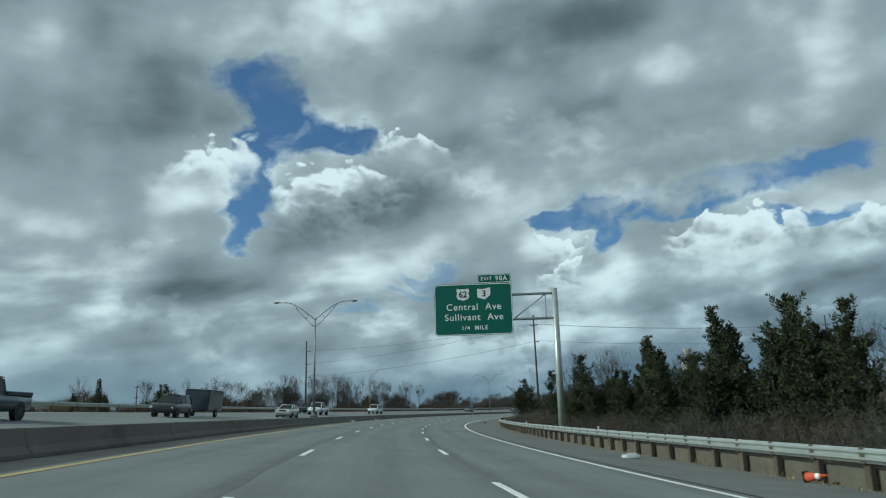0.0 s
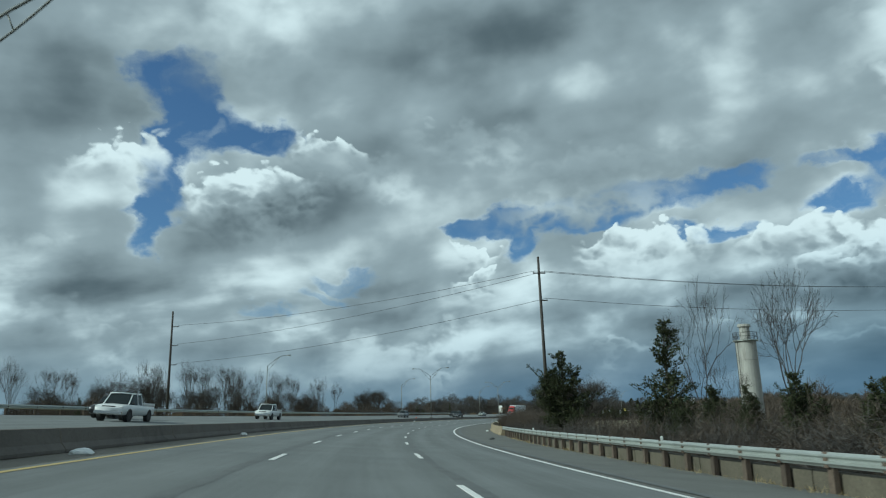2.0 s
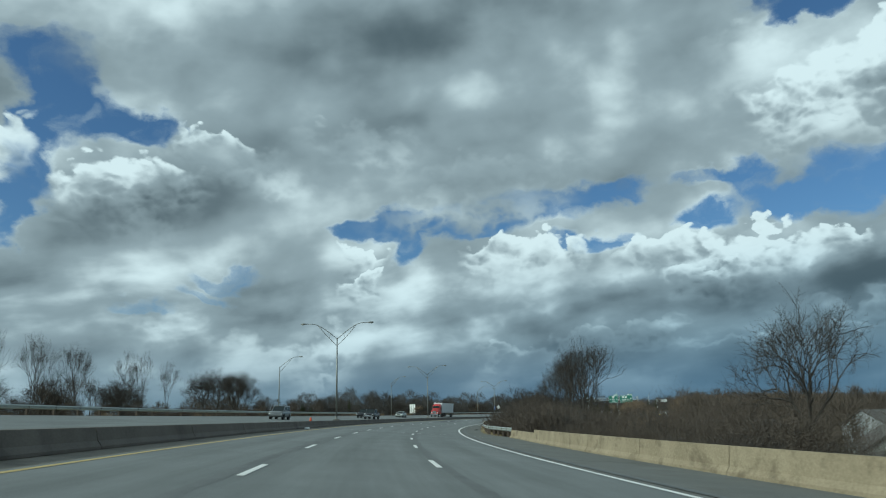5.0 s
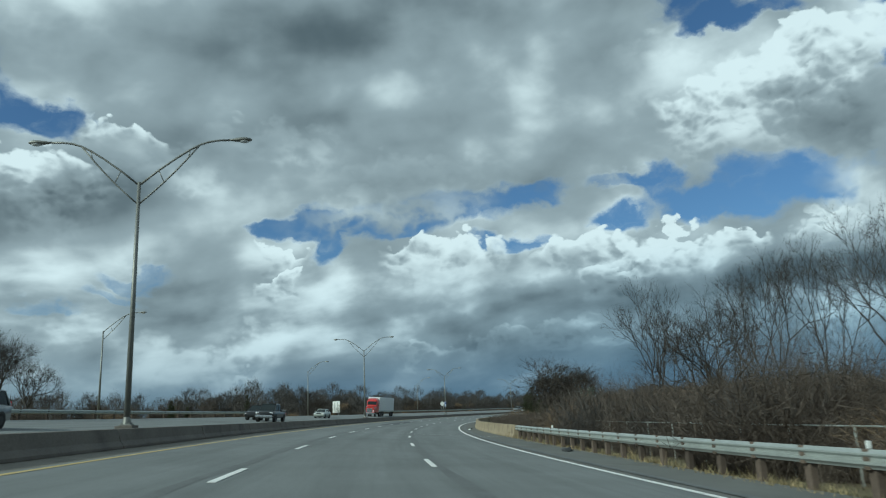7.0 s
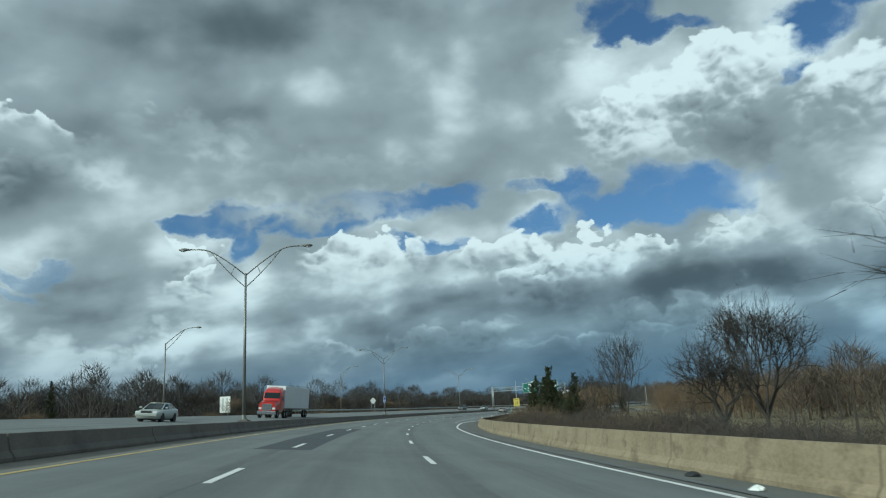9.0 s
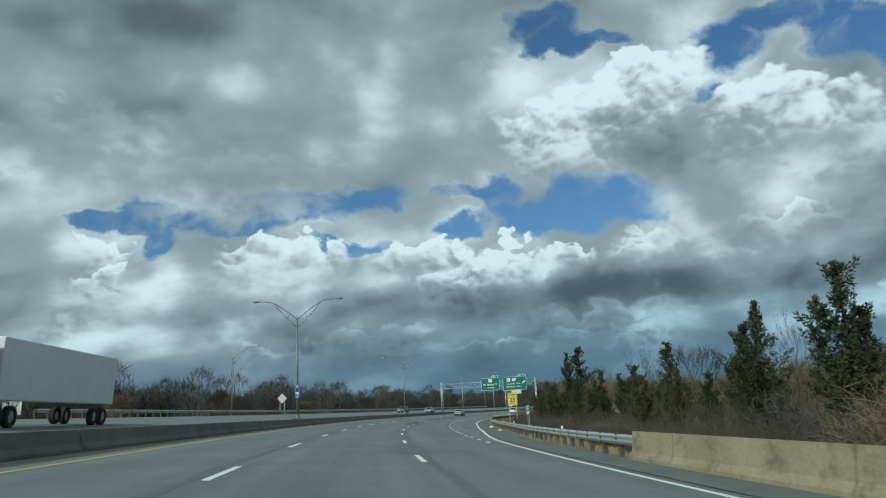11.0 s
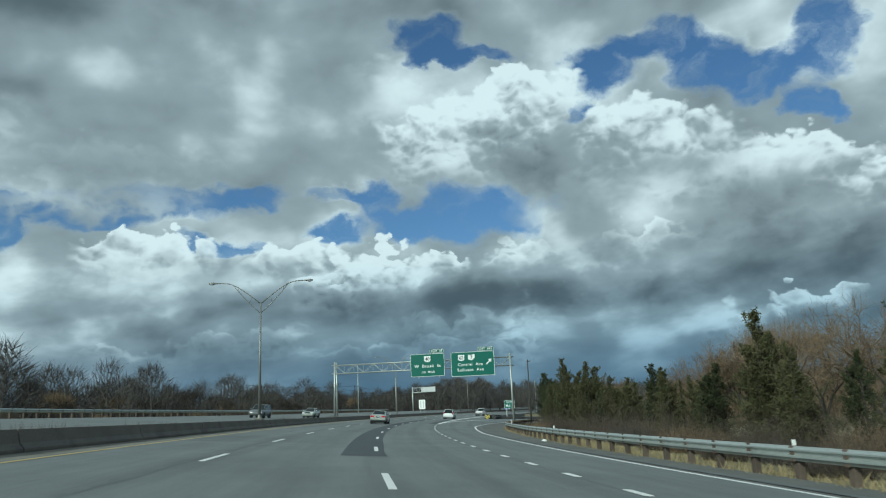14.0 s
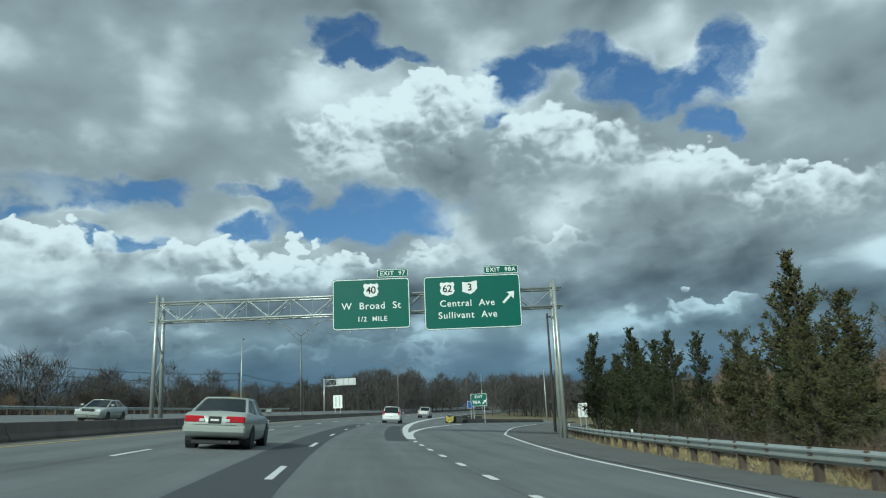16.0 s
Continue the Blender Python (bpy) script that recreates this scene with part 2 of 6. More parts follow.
# billows: crisp lit crowns, grey soft undersides
lumpy = wmath("MULTIPLY", wmath("SUBTRACT", lumps_lit, lumps), 0.9)
crown_at = wvec("ADD", wvec("ADD", broad, wvec("MULTIPLY", warp_b, (3.6, 3.0, 0.0))),
                wvec("MULTIPLY", wnode("ShaderNodeCombineXYZ", 0.0, lumps, 0.0).outputs[0], (0.0, 2.4, 0.0)))
form = wmath("ADD", wmath("MULTIPLY", wmath("SUBTRACT", puff, 0.5), 0.75), wmath("ADD", relief, wmath("MULTIPLY_ADD", mass, 0.5, billow)))
form_lumpy = wmath("ADD", form, lumpy)
for az, el, ra, re, tilt, lit, crisp in BANKS:
    local = ellipse(crown_at, az, el + 1.25, ra, re, tilt)
    xy = wnode("ShaderNodeSeparateXYZ", local)
    # the body hangs down below the crown
    y = wmath("MAXIMUM", xy.outputs[1], wmath("MULTIPLY", xy.outputs[1], 0.42 if crisp else 0.8))
    local = wnode("ShaderNodeCombineXYZ", xy.outputs[0], y, 0.0).outputs[0]
    soft = 0.11 if crisp else 0.5
    mask = wmath("MULTIPLY", wramp(wvec("LENGTH", local), 1.0 + soft, 1.0 - soft * 1.3), wramp(y, -0.9, 0.1))
    shade = wmath("ADD", wmath("MULTIPLY_ADD", y, 0.4 if crisp else 0.2, 0.21 + 0.6 * lit), form_lumpy if crisp and lit > 0.5 else form)
    final = wmix(wmath("MULTIPLY", mask, 0.96 if crisp else 0.9), final, cloud_colour(shade))
# far clouds low down take on the blue of the air before them
hazed = wt.nodes.new("ShaderNodeMix")
hazed.data_type, hazed.blend_type = "RGBA", "MULTIPLY"
wt.links.new(wmath("MULTIPLY", wramp(elev, 14.0, 3.5), wramp(azim, 12.0, 58.0, 0.2, 1.0)), hazed.inputs["Factor"])
wt.links.new(final, hazed.inputs["A"])
hazed.inputs["B"].default_value = (0.58, 0.7, 0.8, 1)
final = hazed.outputs["Result"]
# blue-grey distance low down
final = wmix(wramp(elev, 6.5, 0.8, 0.0, 0.86), final, wmix(wramp(azim, 0.0, 30.0), (0.24, 0.29, 0.33), (0.095, 0.15, 0.215)))
back = wnode("ShaderNodeBackground", final, 1.0)
out = wnode("ShaderNodeOutputWorld", back.outputs[0])

sun = new("sun", bpy.data.lights.new("sun", "SUN"))
sun.data.energy, sun.data.angle, sun.data.color = 3.7, radians(6), (1.0, 0.9, 0.74)
_a, _e = radians(SUN_AZ), radians(SUN_EL)
sun.matrix_world = look((0, 0, 60), Vector((0, 0, 60)) - Vector((math.sin(_a) * math.cos(_e), math.cos(_a) * math.cos(_e), math.sin(_e))))
tagged(sun, kind="structure")


# ---- materials ----
def mat(name, base, rough=0.6, metal=0.0, vary=0.25, scale=3.0, fine=40.0, bump=0.15, tint=None, spec=0.5, rnd=0.0, coat=0.0):
    """Plain surface with variation at two scales and fine relief; rnd varies it from piece to piece."""
    m = bpy.data.materials.new(name)
    m.use_nodes = True
    t = m.node_tree
    b = t.nodes["Principled BSDF"]
    b.inputs["Roughness"].default_value, b.inputs["Metallic"].default_value = rough, metal
    b.inputs["Specular IOR Level"].default_value = spec
    b.inputs["Coat Weight"].default_value = coat
    co = t.nodes.new("ShaderNodeTexCoord").outputs["Object"]
    n1, n2 = t.nodes.new("ShaderNodeTexNoise"), t.nodes.new("ShaderNodeTexNoise")
    for n, sc, de in ((n1, scale, 6), (n2, fine, 4)):
        t.links.new(co, n.inputs["Vector"])
        n.inputs["Scale"].default_value, n.inputs["Detail"].default_value, n.inputs["Roughness"].default_value = sc, de, 0.6
    add = t.nodes.new("ShaderNodeMath")
    add.operation = "ADD"
    t.links.new(n1.outputs[0], add.inputs[0])
    t.links.new(n2.outputs[0], add.inputs[1])
    ramp = t.nodes.new("ShaderNodeMapRange")
    t.links.new(add.outputs[0], ramp.inputs[0])
    ramp.inputs[1].default_value, ramp.inputs[2].default_value = 0.65, 1.35
    mix = t.nodes.new("ShaderNodeMix")
    mix.data_type = "RGBA"
    t.links.new(ramp.outputs[0], mix.inputs["Factor"])
    lo = [c * (1 - vary) for c in base]
    hi = tint if tint else [min(1, c * (1 + vary)) for c in base]
    mix.inputs["A"].default_value, mix.inputs["B"].default_value = (*lo, 1), (*hi, 1)
    col = mix.outputs["Result"]
    if rnd:
        info = t.nodes.new("ShaderNodeObjectInfo")
        hsv = t.nodes.new("ShaderNodeHueSaturation")
        mr = t.nodes.new("ShaderNodeMapRange")
        t.links.new(info.outputs["Random"], mr.inputs[0])
        mr.inputs[3].default_value, mr.inputs[4].default_value = 1 - rnd, 1 + rnd
        t.links.new(mr.outputs[0], hsv.inputs["Value"])
        t.links.new(col, hsv.inputs["Color"])
        col = hsv.outputs["Color"]
    t.links.new(col, b.inputs["Base Color"])
    if bump:
        bm_ = t.nodes.new("ShaderNodeBump")
        bm_.inputs["Strength"].default_value, bm_.inputs["Distance"].default_value = bump, 0.02
        t.links.new(n2.outputs[0], bm_.inputs["Height"])
        t.links.new(bm_.outputs[0], b.inputs["Normal"])
    return m


def leaf_mat(name, base, other, rough=0.7):
    """Foliage whose clumps differ one from another."""
    m = mat(name, base, rough, vary=0.3, scale=0.6, fine=3.0, bump=0, rnd=0.18)
    t = m.node_tree
    b = t.nodes["Principled BSDF"]
    src = b.inputs["Base Color"].links[0].from_socket
    geo = t.nodes.new("ShaderNodeNewGeometry")
    mix = t.nodes.new("ShaderNodeMix")
    mix.data_type = "RGBA"
    t.links.new(geo.outputs["Random Per Island"], mix.inputs["Factor"])
    t.links.new(src, mix.inputs["A"])
    mix.inputs["B"].default_value = (*other, 1)
    t.links.new(mix.outputs["Result"], b.inputs["Base Color"])
    b.inputs["Specular IOR Level"].default_value = 0.15
    return m


def add_streaks(m, dark, amount, sx=0.25, sy=0.25, sz=6.0, lo=0.52, hi=0.72):
    """Stains of their own shape over a material."""
    t = m.node_tree
    b = t.nodes["Principled BSDF"]
    src = b.inputs["Base Color"].links[0].from_socket
    co = t.nodes.new("ShaderNodeTexCoord").outputs["Object"]
    mp = t.nodes.new("ShaderNodeMapping")
    mp.inputs["Scale"].default_value = (sx, sy, sz)
    t.links.new(co, mp.inputs["Vector"])
    n = t.nodes.new("ShaderNodeTexNoise")
    n.inputs["Scale"].default_value, n.inputs["Detail"].default_value, n.inputs["Roughness"].default_value = 1.0, 8, 0.65
    t.links.new(mp.outputs[0], n.inputs["Vector"])
    r = t.nodes.new("ShaderNodeMapRange")
    r.interpolation_type = "SMOOTHSTEP"
    t.links.new(n.outputs[0], r.inputs[0])
    for i, v in enumerate((lo, hi, 0.0, amount)):
        r.inputs[i + 1].default_value = v
    mix = t.nodes.new("ShaderNodeMix")
    mix.data_type = "RGBA"
    t.links.new(r.outputs[0], mix.inputs["Factor"])
    t.links.new(src, mix.inputs["A"])
    mix.inputs["B"].default_value = (*dark, 1)
    t.links.new(mix.outputs["Result"], b.inputs["Base Color"])
    return m


ASPHALT = add_streaks(mat("asphalt", (0.155, 0.165, 0.165), 0.8, vary=0.16, scale=0.35, fine=60, bump=0.35, spec=0.35), (0.105, 0.112, 0.112), 0.55, 0.09, 0.09, 1.0)
DUST = add_streaks(mat("dusty_inner_shoulder", (0.2, 0.188, 0.16), 0.92, vary=0.25, scale=0.7, fine=30, bump=0.4, spec=0.3), (0.11, 0.105, 0.09), 0.7, 0.5, 0.5, 1.0)


def lane_wear(m):
    """Streaks along the traffic and paler wheel tracks, from the road's own coordinates."""
    t = m.node_tree
    b = t.nodes["Principled BSDF"]
    src = b.inputs["Base Color"].links[0].from_socket
    co = t.nodes.new("ShaderNodeAttribute")
    co.attribute_name = "lanes"
    total = None
    for scale, detail, gain in (((1.6, 0.03, 1.0), 5, 0.55), ((0.5, 0.12, 1.0), 4, 0.35), ((7.0, 0.25, 1.0), 3, 0.25)):
        mp = t.nodes.new("ShaderNodeMapping")
        mp.inputs["Scale"].default_value = scale
        t.links.new(co.outputs["Vector"], mp.inputs["Vector"])
        n = t.nodes.new("ShaderNodeTexNoise")
        n.inputs["Scale"].default_value, n.inputs["Detail"].default_value = 1.0, detail
        t.links.new(mp.outputs[0], n.inputs["Vector"])
        k = t.nodes.new("ShaderNodeMath")
        k.operation = "MULTIPLY_ADD"
        t.links.new(n.outputs[0], k.inputs[0])
        k.inputs[1].default_value = gain
        if total is None:
            k.inputs[2].default_value = 1.0 - 0.5 * 1.15
        else:
            t.links.new(total, k.inputs[2])
        total = k.outputs[0]
    sep_ = t.nodes.new("ShaderNodeSeparateXYZ")
    t.links.new(co.outputs["Vector"], sep_.inputs[0])
    phase = t.nodes.new("ShaderNodeMath")
    phase.operation = "MULTIPLY_ADD"
    t.links.new(sep_.outputs[0], phase.inputs[0])
    phase.inputs[1].default_value, phase.inputs[2].default_value = 2 * math.pi / 1.9225, 2 * math.pi * 1.07 / 1.9225
    wave = t.nodes.new("ShaderNodeMath")
    wave.operation = "COSINE"
    t.links.new(phase.outputs[0], wave.inputs[0])
    k = t.nodes.new("ShaderNodeMath")
    k.operation = "MULTIPLY_ADD"
    t.links.new(wave.outputs[0], k.inputs[0])
    k.inputs[1].default_value = 0.06
    t.links.new(total, k.inputs[2])
    mul = t.nodes.new("ShaderNodeVectorMath")
    mul.operation = "SCALE"
    t.links.new(src, mul.inputs[0])
    t.links.new(k.outputs[0], mul.inputs["Scale"])
    t.links.new(mul.outputs[0], b.inputs["Base Color"])
    return m


lane_wear(ASPHALT)
FRESH = mat("fresh_asphalt", (0.068, 0.074, 0.08), 0.75, vary=0.2, scale=0.8, fine=80, bump=0.35, spec=0.35)
SHOULDER = add_streaks(mat("shoulder_asphalt", (0.135, 0.138, 0.13), 0.9, vary=0.22, scale=0.6, fine=40, bump=0.4, spec=0.3), (0.085, 0.082, 0.07), 0.7, 0.4, 0.4, 1.0)
TAR = mat("tar", (0.11, 0.116, 0.116), 0.75, vary=0.3, scale=1.2, fine=20, bump=0.2)
PAINT = add_streaks(mat("road_paint_white", (0.72, 0.72, 0.7), 0.6, vary=0.12, scale=4, fine=50, bump=0.2), (0.35, 0.36, 0.35), 0.6, 3, 3, 3)
YELLOW = add_streaks(mat("road_paint_yellow", (0.44, 0.34, 0.13), 0.6, vary=0.15, scale=3, fine=50, bump=0.2), (0.25, 0.22, 0.14), 0.5, 2, 2, 2)
LOW_WALL = add_streaks(mat("low_wall_concrete", (0.1, 0.09, 0.068), 0.95, vary=0.35, scale=0.9, fine=14, bump=0.4), (0.06, 0.058, 0.035), 0.8, 1.0, 1.0, 1.2)
BARRIER = add_streaks(mat("barrier_concrete", (0.125, 0.114, 0.1), 0.9, vary=0.3, scale=0.7, fine=18, bump=0.3), (0.06, 0.056, 0.05), 0.8, 0.5, 0.5, 0.6)
PARAPET = add_streaks(mat("parapet_concrete", (0.24, 0.195, 0.122), 0.9, vary=0.3, scale=0.7, fine=14, bump=0.4, tint=(0.31, 0.26, 0.175)), (0.12, 0.095, 0.06), 0.85, 1.1, 1.1, 1.6, 0.5, 0.68)
STEEL = add_streaks(mat("galvanised_steel", (0.42, 0.45, 0.43), 0.42, 0.55, vary=0.15, scale=2, fine=30, bump=0.08), (0.33, 0.35, 0.34), 0.6, 1, 1, 3)
POLE = mat("lamp_pole_steel", (0.2, 0.205, 0.19), 0.5, 0.5, vary=0.25, scale=1.5, fine=25, bump=0.1, rnd=0.15)
POST_WOOD = mat("post_wood", (0.085, 0.065, 0.05), 0.9, vary=0.35, scale=5, fine=30, bump=0.4, rnd=0.3)
UTILITY = mat("pole_wood", (0.055, 0.05, 0.046), 0.9, vary=0.3, scale=3, fine=30, bump=0.3)
WIRE = mat("cable", (0.03, 0.03, 0.03), 0.6, vary=0.1, bump=0)
SIGN_G = mat("sign_green", (0.004, 0.105, 0.075), 0.45, vary=0.08, scale=1.0, fine=8, bump=0.02)
SIGN_W = mat("sign_white", (0.78, 0.8, 0.78), 0.45, vary=0.05, scale=2, fine=12, bump=0)
SIGN_Y = mat("sign_yellow", (0.62, 0.52, 0.1), 0.45, vary=0.08, scale=1.5, fine=10, bump=0)
SIGN_B = mat("sign_blue", (0.015, 0.07, 0.28), 0.45, vary=0.1, scale=2, fine=10, bump=0)
SIGN_K = mat("sign_black", (0.012, 0.012, 0.012), 0.5, vary=0.1, bump=0)
SIGN_BACK = mat("sign_back_aluminium", (0.5, 0.52, 0.52), 0.45, 0.6, vary=0.12, scale=2, fine=20, bump=0.03)
LENS = mat("lamp_lens", (0.55, 0.57, 0.58), 0.25, 0.0, vary=0.1, bump=0)
GRASS = add_streaks(mat("dry_grass_ground", (0.27, 0.213, 0.118), 0.95, vary=0.4, scale=0.5, fine=9, bump=0.6, tint=(0.17, 0.16, 0.08)), (0.07, 0.055, 0.035), 0.7, 0.25, 0.25, 0.25)
BLADE = leaf_mat("dry_grass_blades", (0.36, 0.285, 0.16), (0.22, 0.19, 0.1))
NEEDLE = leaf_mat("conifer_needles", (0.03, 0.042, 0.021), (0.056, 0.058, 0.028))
# lighter olive copy of the needles, with sunlight put into the colour
NEEDLE_LIT = leaf_mat("needles_sunlit_tint", (0.05, 0.06, 0.027), (0.1, 0.09, 0.044))
BARK = mat("bark", (0.05, 0.044, 0.038), 0.9, vary=0.35, scale=4, fine=20, bump=0.4, rnd=0.25)
TWIG = leaf_mat("twigs", (0.105, 0.087, 0.071), (0.062, 0.051, 0.042))
TWIG_TAN = leaf_mat("tan_twigs", (0.2, 0.15, 0.095), (0.13, 0.095, 0.065))
BRANCH = leaf_mat("dark_branches", (0.062, 0.054, 0.047), (0.038, 0.034, 0.03))
TWIG_DARK = leaf_mat("dark_twigs", (0.092, 0.086, 0.08), (0.058, 0.055, 0.053))


# ---- building helpers ----
def mesh_object(name, verts, faces, material, parent=None, smooth=False):
    me = bpy.data.meshes.new(name)
    me.from_pydata([tuple(v) for v in verts], [], faces)
    me.materials.append(material)
    if smooth:
        me.polygons.foreach_set("use_smooth", [True] * len(me.polygons))
    me.update()
    ob = new(name, me)
    ob.parent = parent
    return ob


def part(name, bm, material, parent=None, label="", smooth=False):
    """Links a bmesh as one mesh object under a thing or under a part."""
    me = bpy.data.meshes.new(name)
    bmesh.ops.recalc_face_normals(bm, faces=bm.faces)
    bm.to_mesh(me)
    bm.free()
    me.materials.append(material)
    if smooth:
        me.polygons.foreach_set("use_smooth", [True] * len(me.polygons))
    ob = new(name, me)
    ob.parent = parent
    return tagged(ob, label) if label else ob


def shared(name, me, parent, m):
    """One more object on mesh data that alike pieces share."""
    ob = new(name, me)
    ob.parent = parent
    ob.matrix_local = m
    return ob


def box(bm, size, at=(0, 0, 0), rot=None, bevel=0.0, taper=1.0):
    made = bmesh.ops.create_cube(bm, size=1.0)["verts"]
    for v in made:
        v.co.x *= size[0] * (taper if v.co.z > 0 else 1)
        v.co.y *= size[1] * (taper if v.co.z > 0 else 1)
        v.co.z *= size[2]
    if bevel:
        edges = list({e for v in made for e in v.link_edges})
        made = list({v for f in bmesh.ops.bevel(bm, geom=edges, offset=bevel, segments=1, affect="EDGES")["faces"] for v in f.verts} | {v for v in made if v.is_valid})
    m = Matrix.Translation(at) @ (rot if rot else Matrix())
    bmesh.ops.transform(bm, matrix=m, verts=made)
    return made


def tube(bm, a, b, ra, rb=None, sides=8, caps=True):
    """A round bar from a to b that may taper."""
    a, b = Vector(a), Vector(b)
    rb = ra if rb is None else rb
    q = (b - a).to_track_quat("Z", "Y")
    rings = []
    for p, r in ((a, ra), (b, rb)):
        rings.append([bm.verts.new(p + q @ Vector((math.cos(k * 2 * math.pi / sides) * r, math.sin(k * 2 * math.pi / sides) * r, 0))) for k in range(sides)])
    for k in range(sides):
        bm.faces.new((rings[0][k], rings[0][(k + 1) % sides], rings[1][(k + 1) % sides], rings[1][k]))
    if caps:
        bm.faces.new(rings[0][::-1])
        bm.faces.new(rings[1])


def bent(bm, pts, radii, sides=8):
    """A bar along a run of points."""
    prev = None
    pts = [Vector(p) for p in pts]
    for i, p in enumerate(pts):
        way = (pts[min(i + 1, len(pts) - 1)] - pts[max(i - 1, 0)]).normalized()
        q = way.to_track_quat("Z", "Y")
        r = radii[i] if isinstance(radii, (list, tuple)) else radii
        ring = [bm.verts.new(p + q @ Vector((math.cos(k * 2 * math.pi / sides) * r, math.sin(k * 2 * math.pi / sides) * r, 0))) for k in range(sides)]
        if prev:
            for k in range(sides):
                bm.faces.new((prev[k], prev[(k + 1) % sides], ring[(k + 1) % sides], ring[k]))
        else:
            bm.faces.new(ring[::-1])
        prev = ring
    bm.faces.new(prev)


def sweep(name, profile, s0, s1, dfun, material, parent=None, step=4.0, closed=True, smooth=False):
    """A cross-section of (d, up) points swept along the road beside the line dfun(s)."""
    n = max(2, int(math.ceil((s1 - s0) / step)) + 1)
    verts, faces, m = [], [], len(profile)
    for s in np.linspace(s0, s1, n):
        base = dfun(s) if callable(dfun) else dfun
        verts += [on_road(s, base + pd, pu) for pd, pu in profile]
    for i in range(n - 1):
        for k in range(m if closed else m - 1):
            a, b = i * m + k, i * m + (k + 1) % m
            faces.append((a, a + m, b + m, b))
    if closed:
        faces += [tuple(range(m)), tuple(range((n - 1) * m + m - 1, (n - 1) * m - 1, -1))]
    ob = mesh_object(name, verts, faces, material, parent, smooth)
    return ob


def lerp_fun(*rows):
    xs, ys = [r[0] for r in rows], [r[1] for r in rows]
    return lambda s: float(np.interp(s, xs, ys))


EDGE = lerp_fun((-120, 4.0), (345, 4.0), (375, 4.7), (397, 6.2), (420, 7.0), (485, 7.2), (513, 8.2), (540, 10.6), (570, 15), (600, 20.5), (640, 29.5))
RAIL = lerp_fun((-120, 8.4), (110, 8.4), (135, 8.7), (180, 8.7), (215, 8.4), (227, 6.7), (250, 6.95), (266, 6.9), (290, 6.1), (330, 6.0), (365, 6.8), (400, 8.7),
                (460, 9.2), (480, 9.8), (506, 11.0), (525, 13.2), (545, 16.0), (575, 21.5), (620, 31))

# ---- ground and roads ----
def ground_height(x, y):
    """Natural ground: falls off both ways from the road's formation."""
    k = (AX[::4] - x) ** 2 + (AY[::4] - y) ** 2
    i = int(k.argmin()) * 4
    th = TH[i]
    d = (x - AX[i]) * math.cos(th) - (y - AY[i]) * math.sin(th)
    if k.min() > (abs(d) + 30) ** 2:
        d = 60.0
    if d > 0:
        z = float(np.interp(d, (0, 9, 14, 24, 60, 200), (-0.25, -0.9, -1.15, -2.2, -2.6, -3.0)))
        dip = float(np.interp(S_AXIS[i], (120, 160, 330, 380), (0, 1, 1, 0)))
        z += dip * float(np.interp(d, (0, 20, 42, 80, 200), (0, 0, -3.2, -3.6, -2.5)))
        if i and 530 < S_AXIS[i] < 760:
            z = float(np.interp(d, (0, 9, 40, 70, 200), (-0.25, -0.95, -3.1, -3.1, -3.0)))
    else:
        z = float(np.interp(-d, (0, 8, 30, 36, 60, 200), (-0.25, 0.3, 1.95, 2.2, 0.6, -2.0)))
    return z


def make_ground():
    coords = list(np.concatenate([np.geomspace(4000, 620, 9)[:-1] * -1, np.arange(-600, 1001, 12.0), np.geomspace(1020, 4500, 9)]))
    ys = list(np.concatenate([np.geomspace(3000, 320, 8)[:-1] * -1, np.arange(-300, 1001, 12.0), np.geomspace(1020, 4500, 9)]))
    nx, ny = len(coords), len(ys)
    verts = [(x, y, ground_height(x, y)) for y in ys for x in coords]
    faces = [(j * nx + i, j * nx + i + 1, (j + 1) * nx + i + 1, (j + 1) * nx + i) for j in range(ny - 1) for i in range(nx - 1)]
    ob = mesh_object("ground", verts, faces, GRASS, smooth=True)
    return tagged(ob, "dry winter grass and bare earth beside the motorway", "ground", kind="structure")


make_ground()


def strip(name, d0, d1, s0, s1, up, material, parent=None, step=4.0):
    """A flat band of paving or paint between two lines."""
    n = max(2, int(math.ceil((s1 - s0) / step)) + 1)
    verts, faces = [], []
    for s in np.linspace(s0, s1, n):
        for dd in (d0, d1):
            verts.append(on_road(s, dd(s) if callable(dd) else dd, up))
    for i in range(n - 1):
        faces.append((2 * i, 2 * i + 1, 2 * i + 3, 2 * i + 2))
    return mesh_object(name, verts, faces, material, parent)


def slab(name, d0, d1, s0, s1, up, depth, material, label, cat):
    f0 = d0 if callable(d0) else (lambda s: d0)
    f1 = d1 if callable(d1) else (lambda s: d1)
    n = int((s1 - s0) / 4) + 1
    verts, faces = [], []
    for s in np.linspace(s0, s1, n):
        a, b = f0(s), f1(s)
        verts += [on_road(s, a, up), on_road(s, b, up), on_road(s, b, up - depth), on_road(s, a, up - depth)]
    for i in range(n - 1):
        for k in range(4):
            a, b = i * 4 + k, i * 4 + (k + 1) % 4
            faces.append((a, b, b + 4, a + 4))
    ob = mesh_object(name, verts, faces, material)
    lanes = ob.data.attributes.new("lanes", "FLOAT_VECTOR", "POINT")
    for i, s in enumerate(np.linspace(s0, s1, n)):
        for k, d in enumerate((f0(s), f1(s), f1(s), f0(s))):
            lanes.data[4 * i + k].vector = (d, s, 0.0)
    return tagged(ob, label, cat, kind="structure")


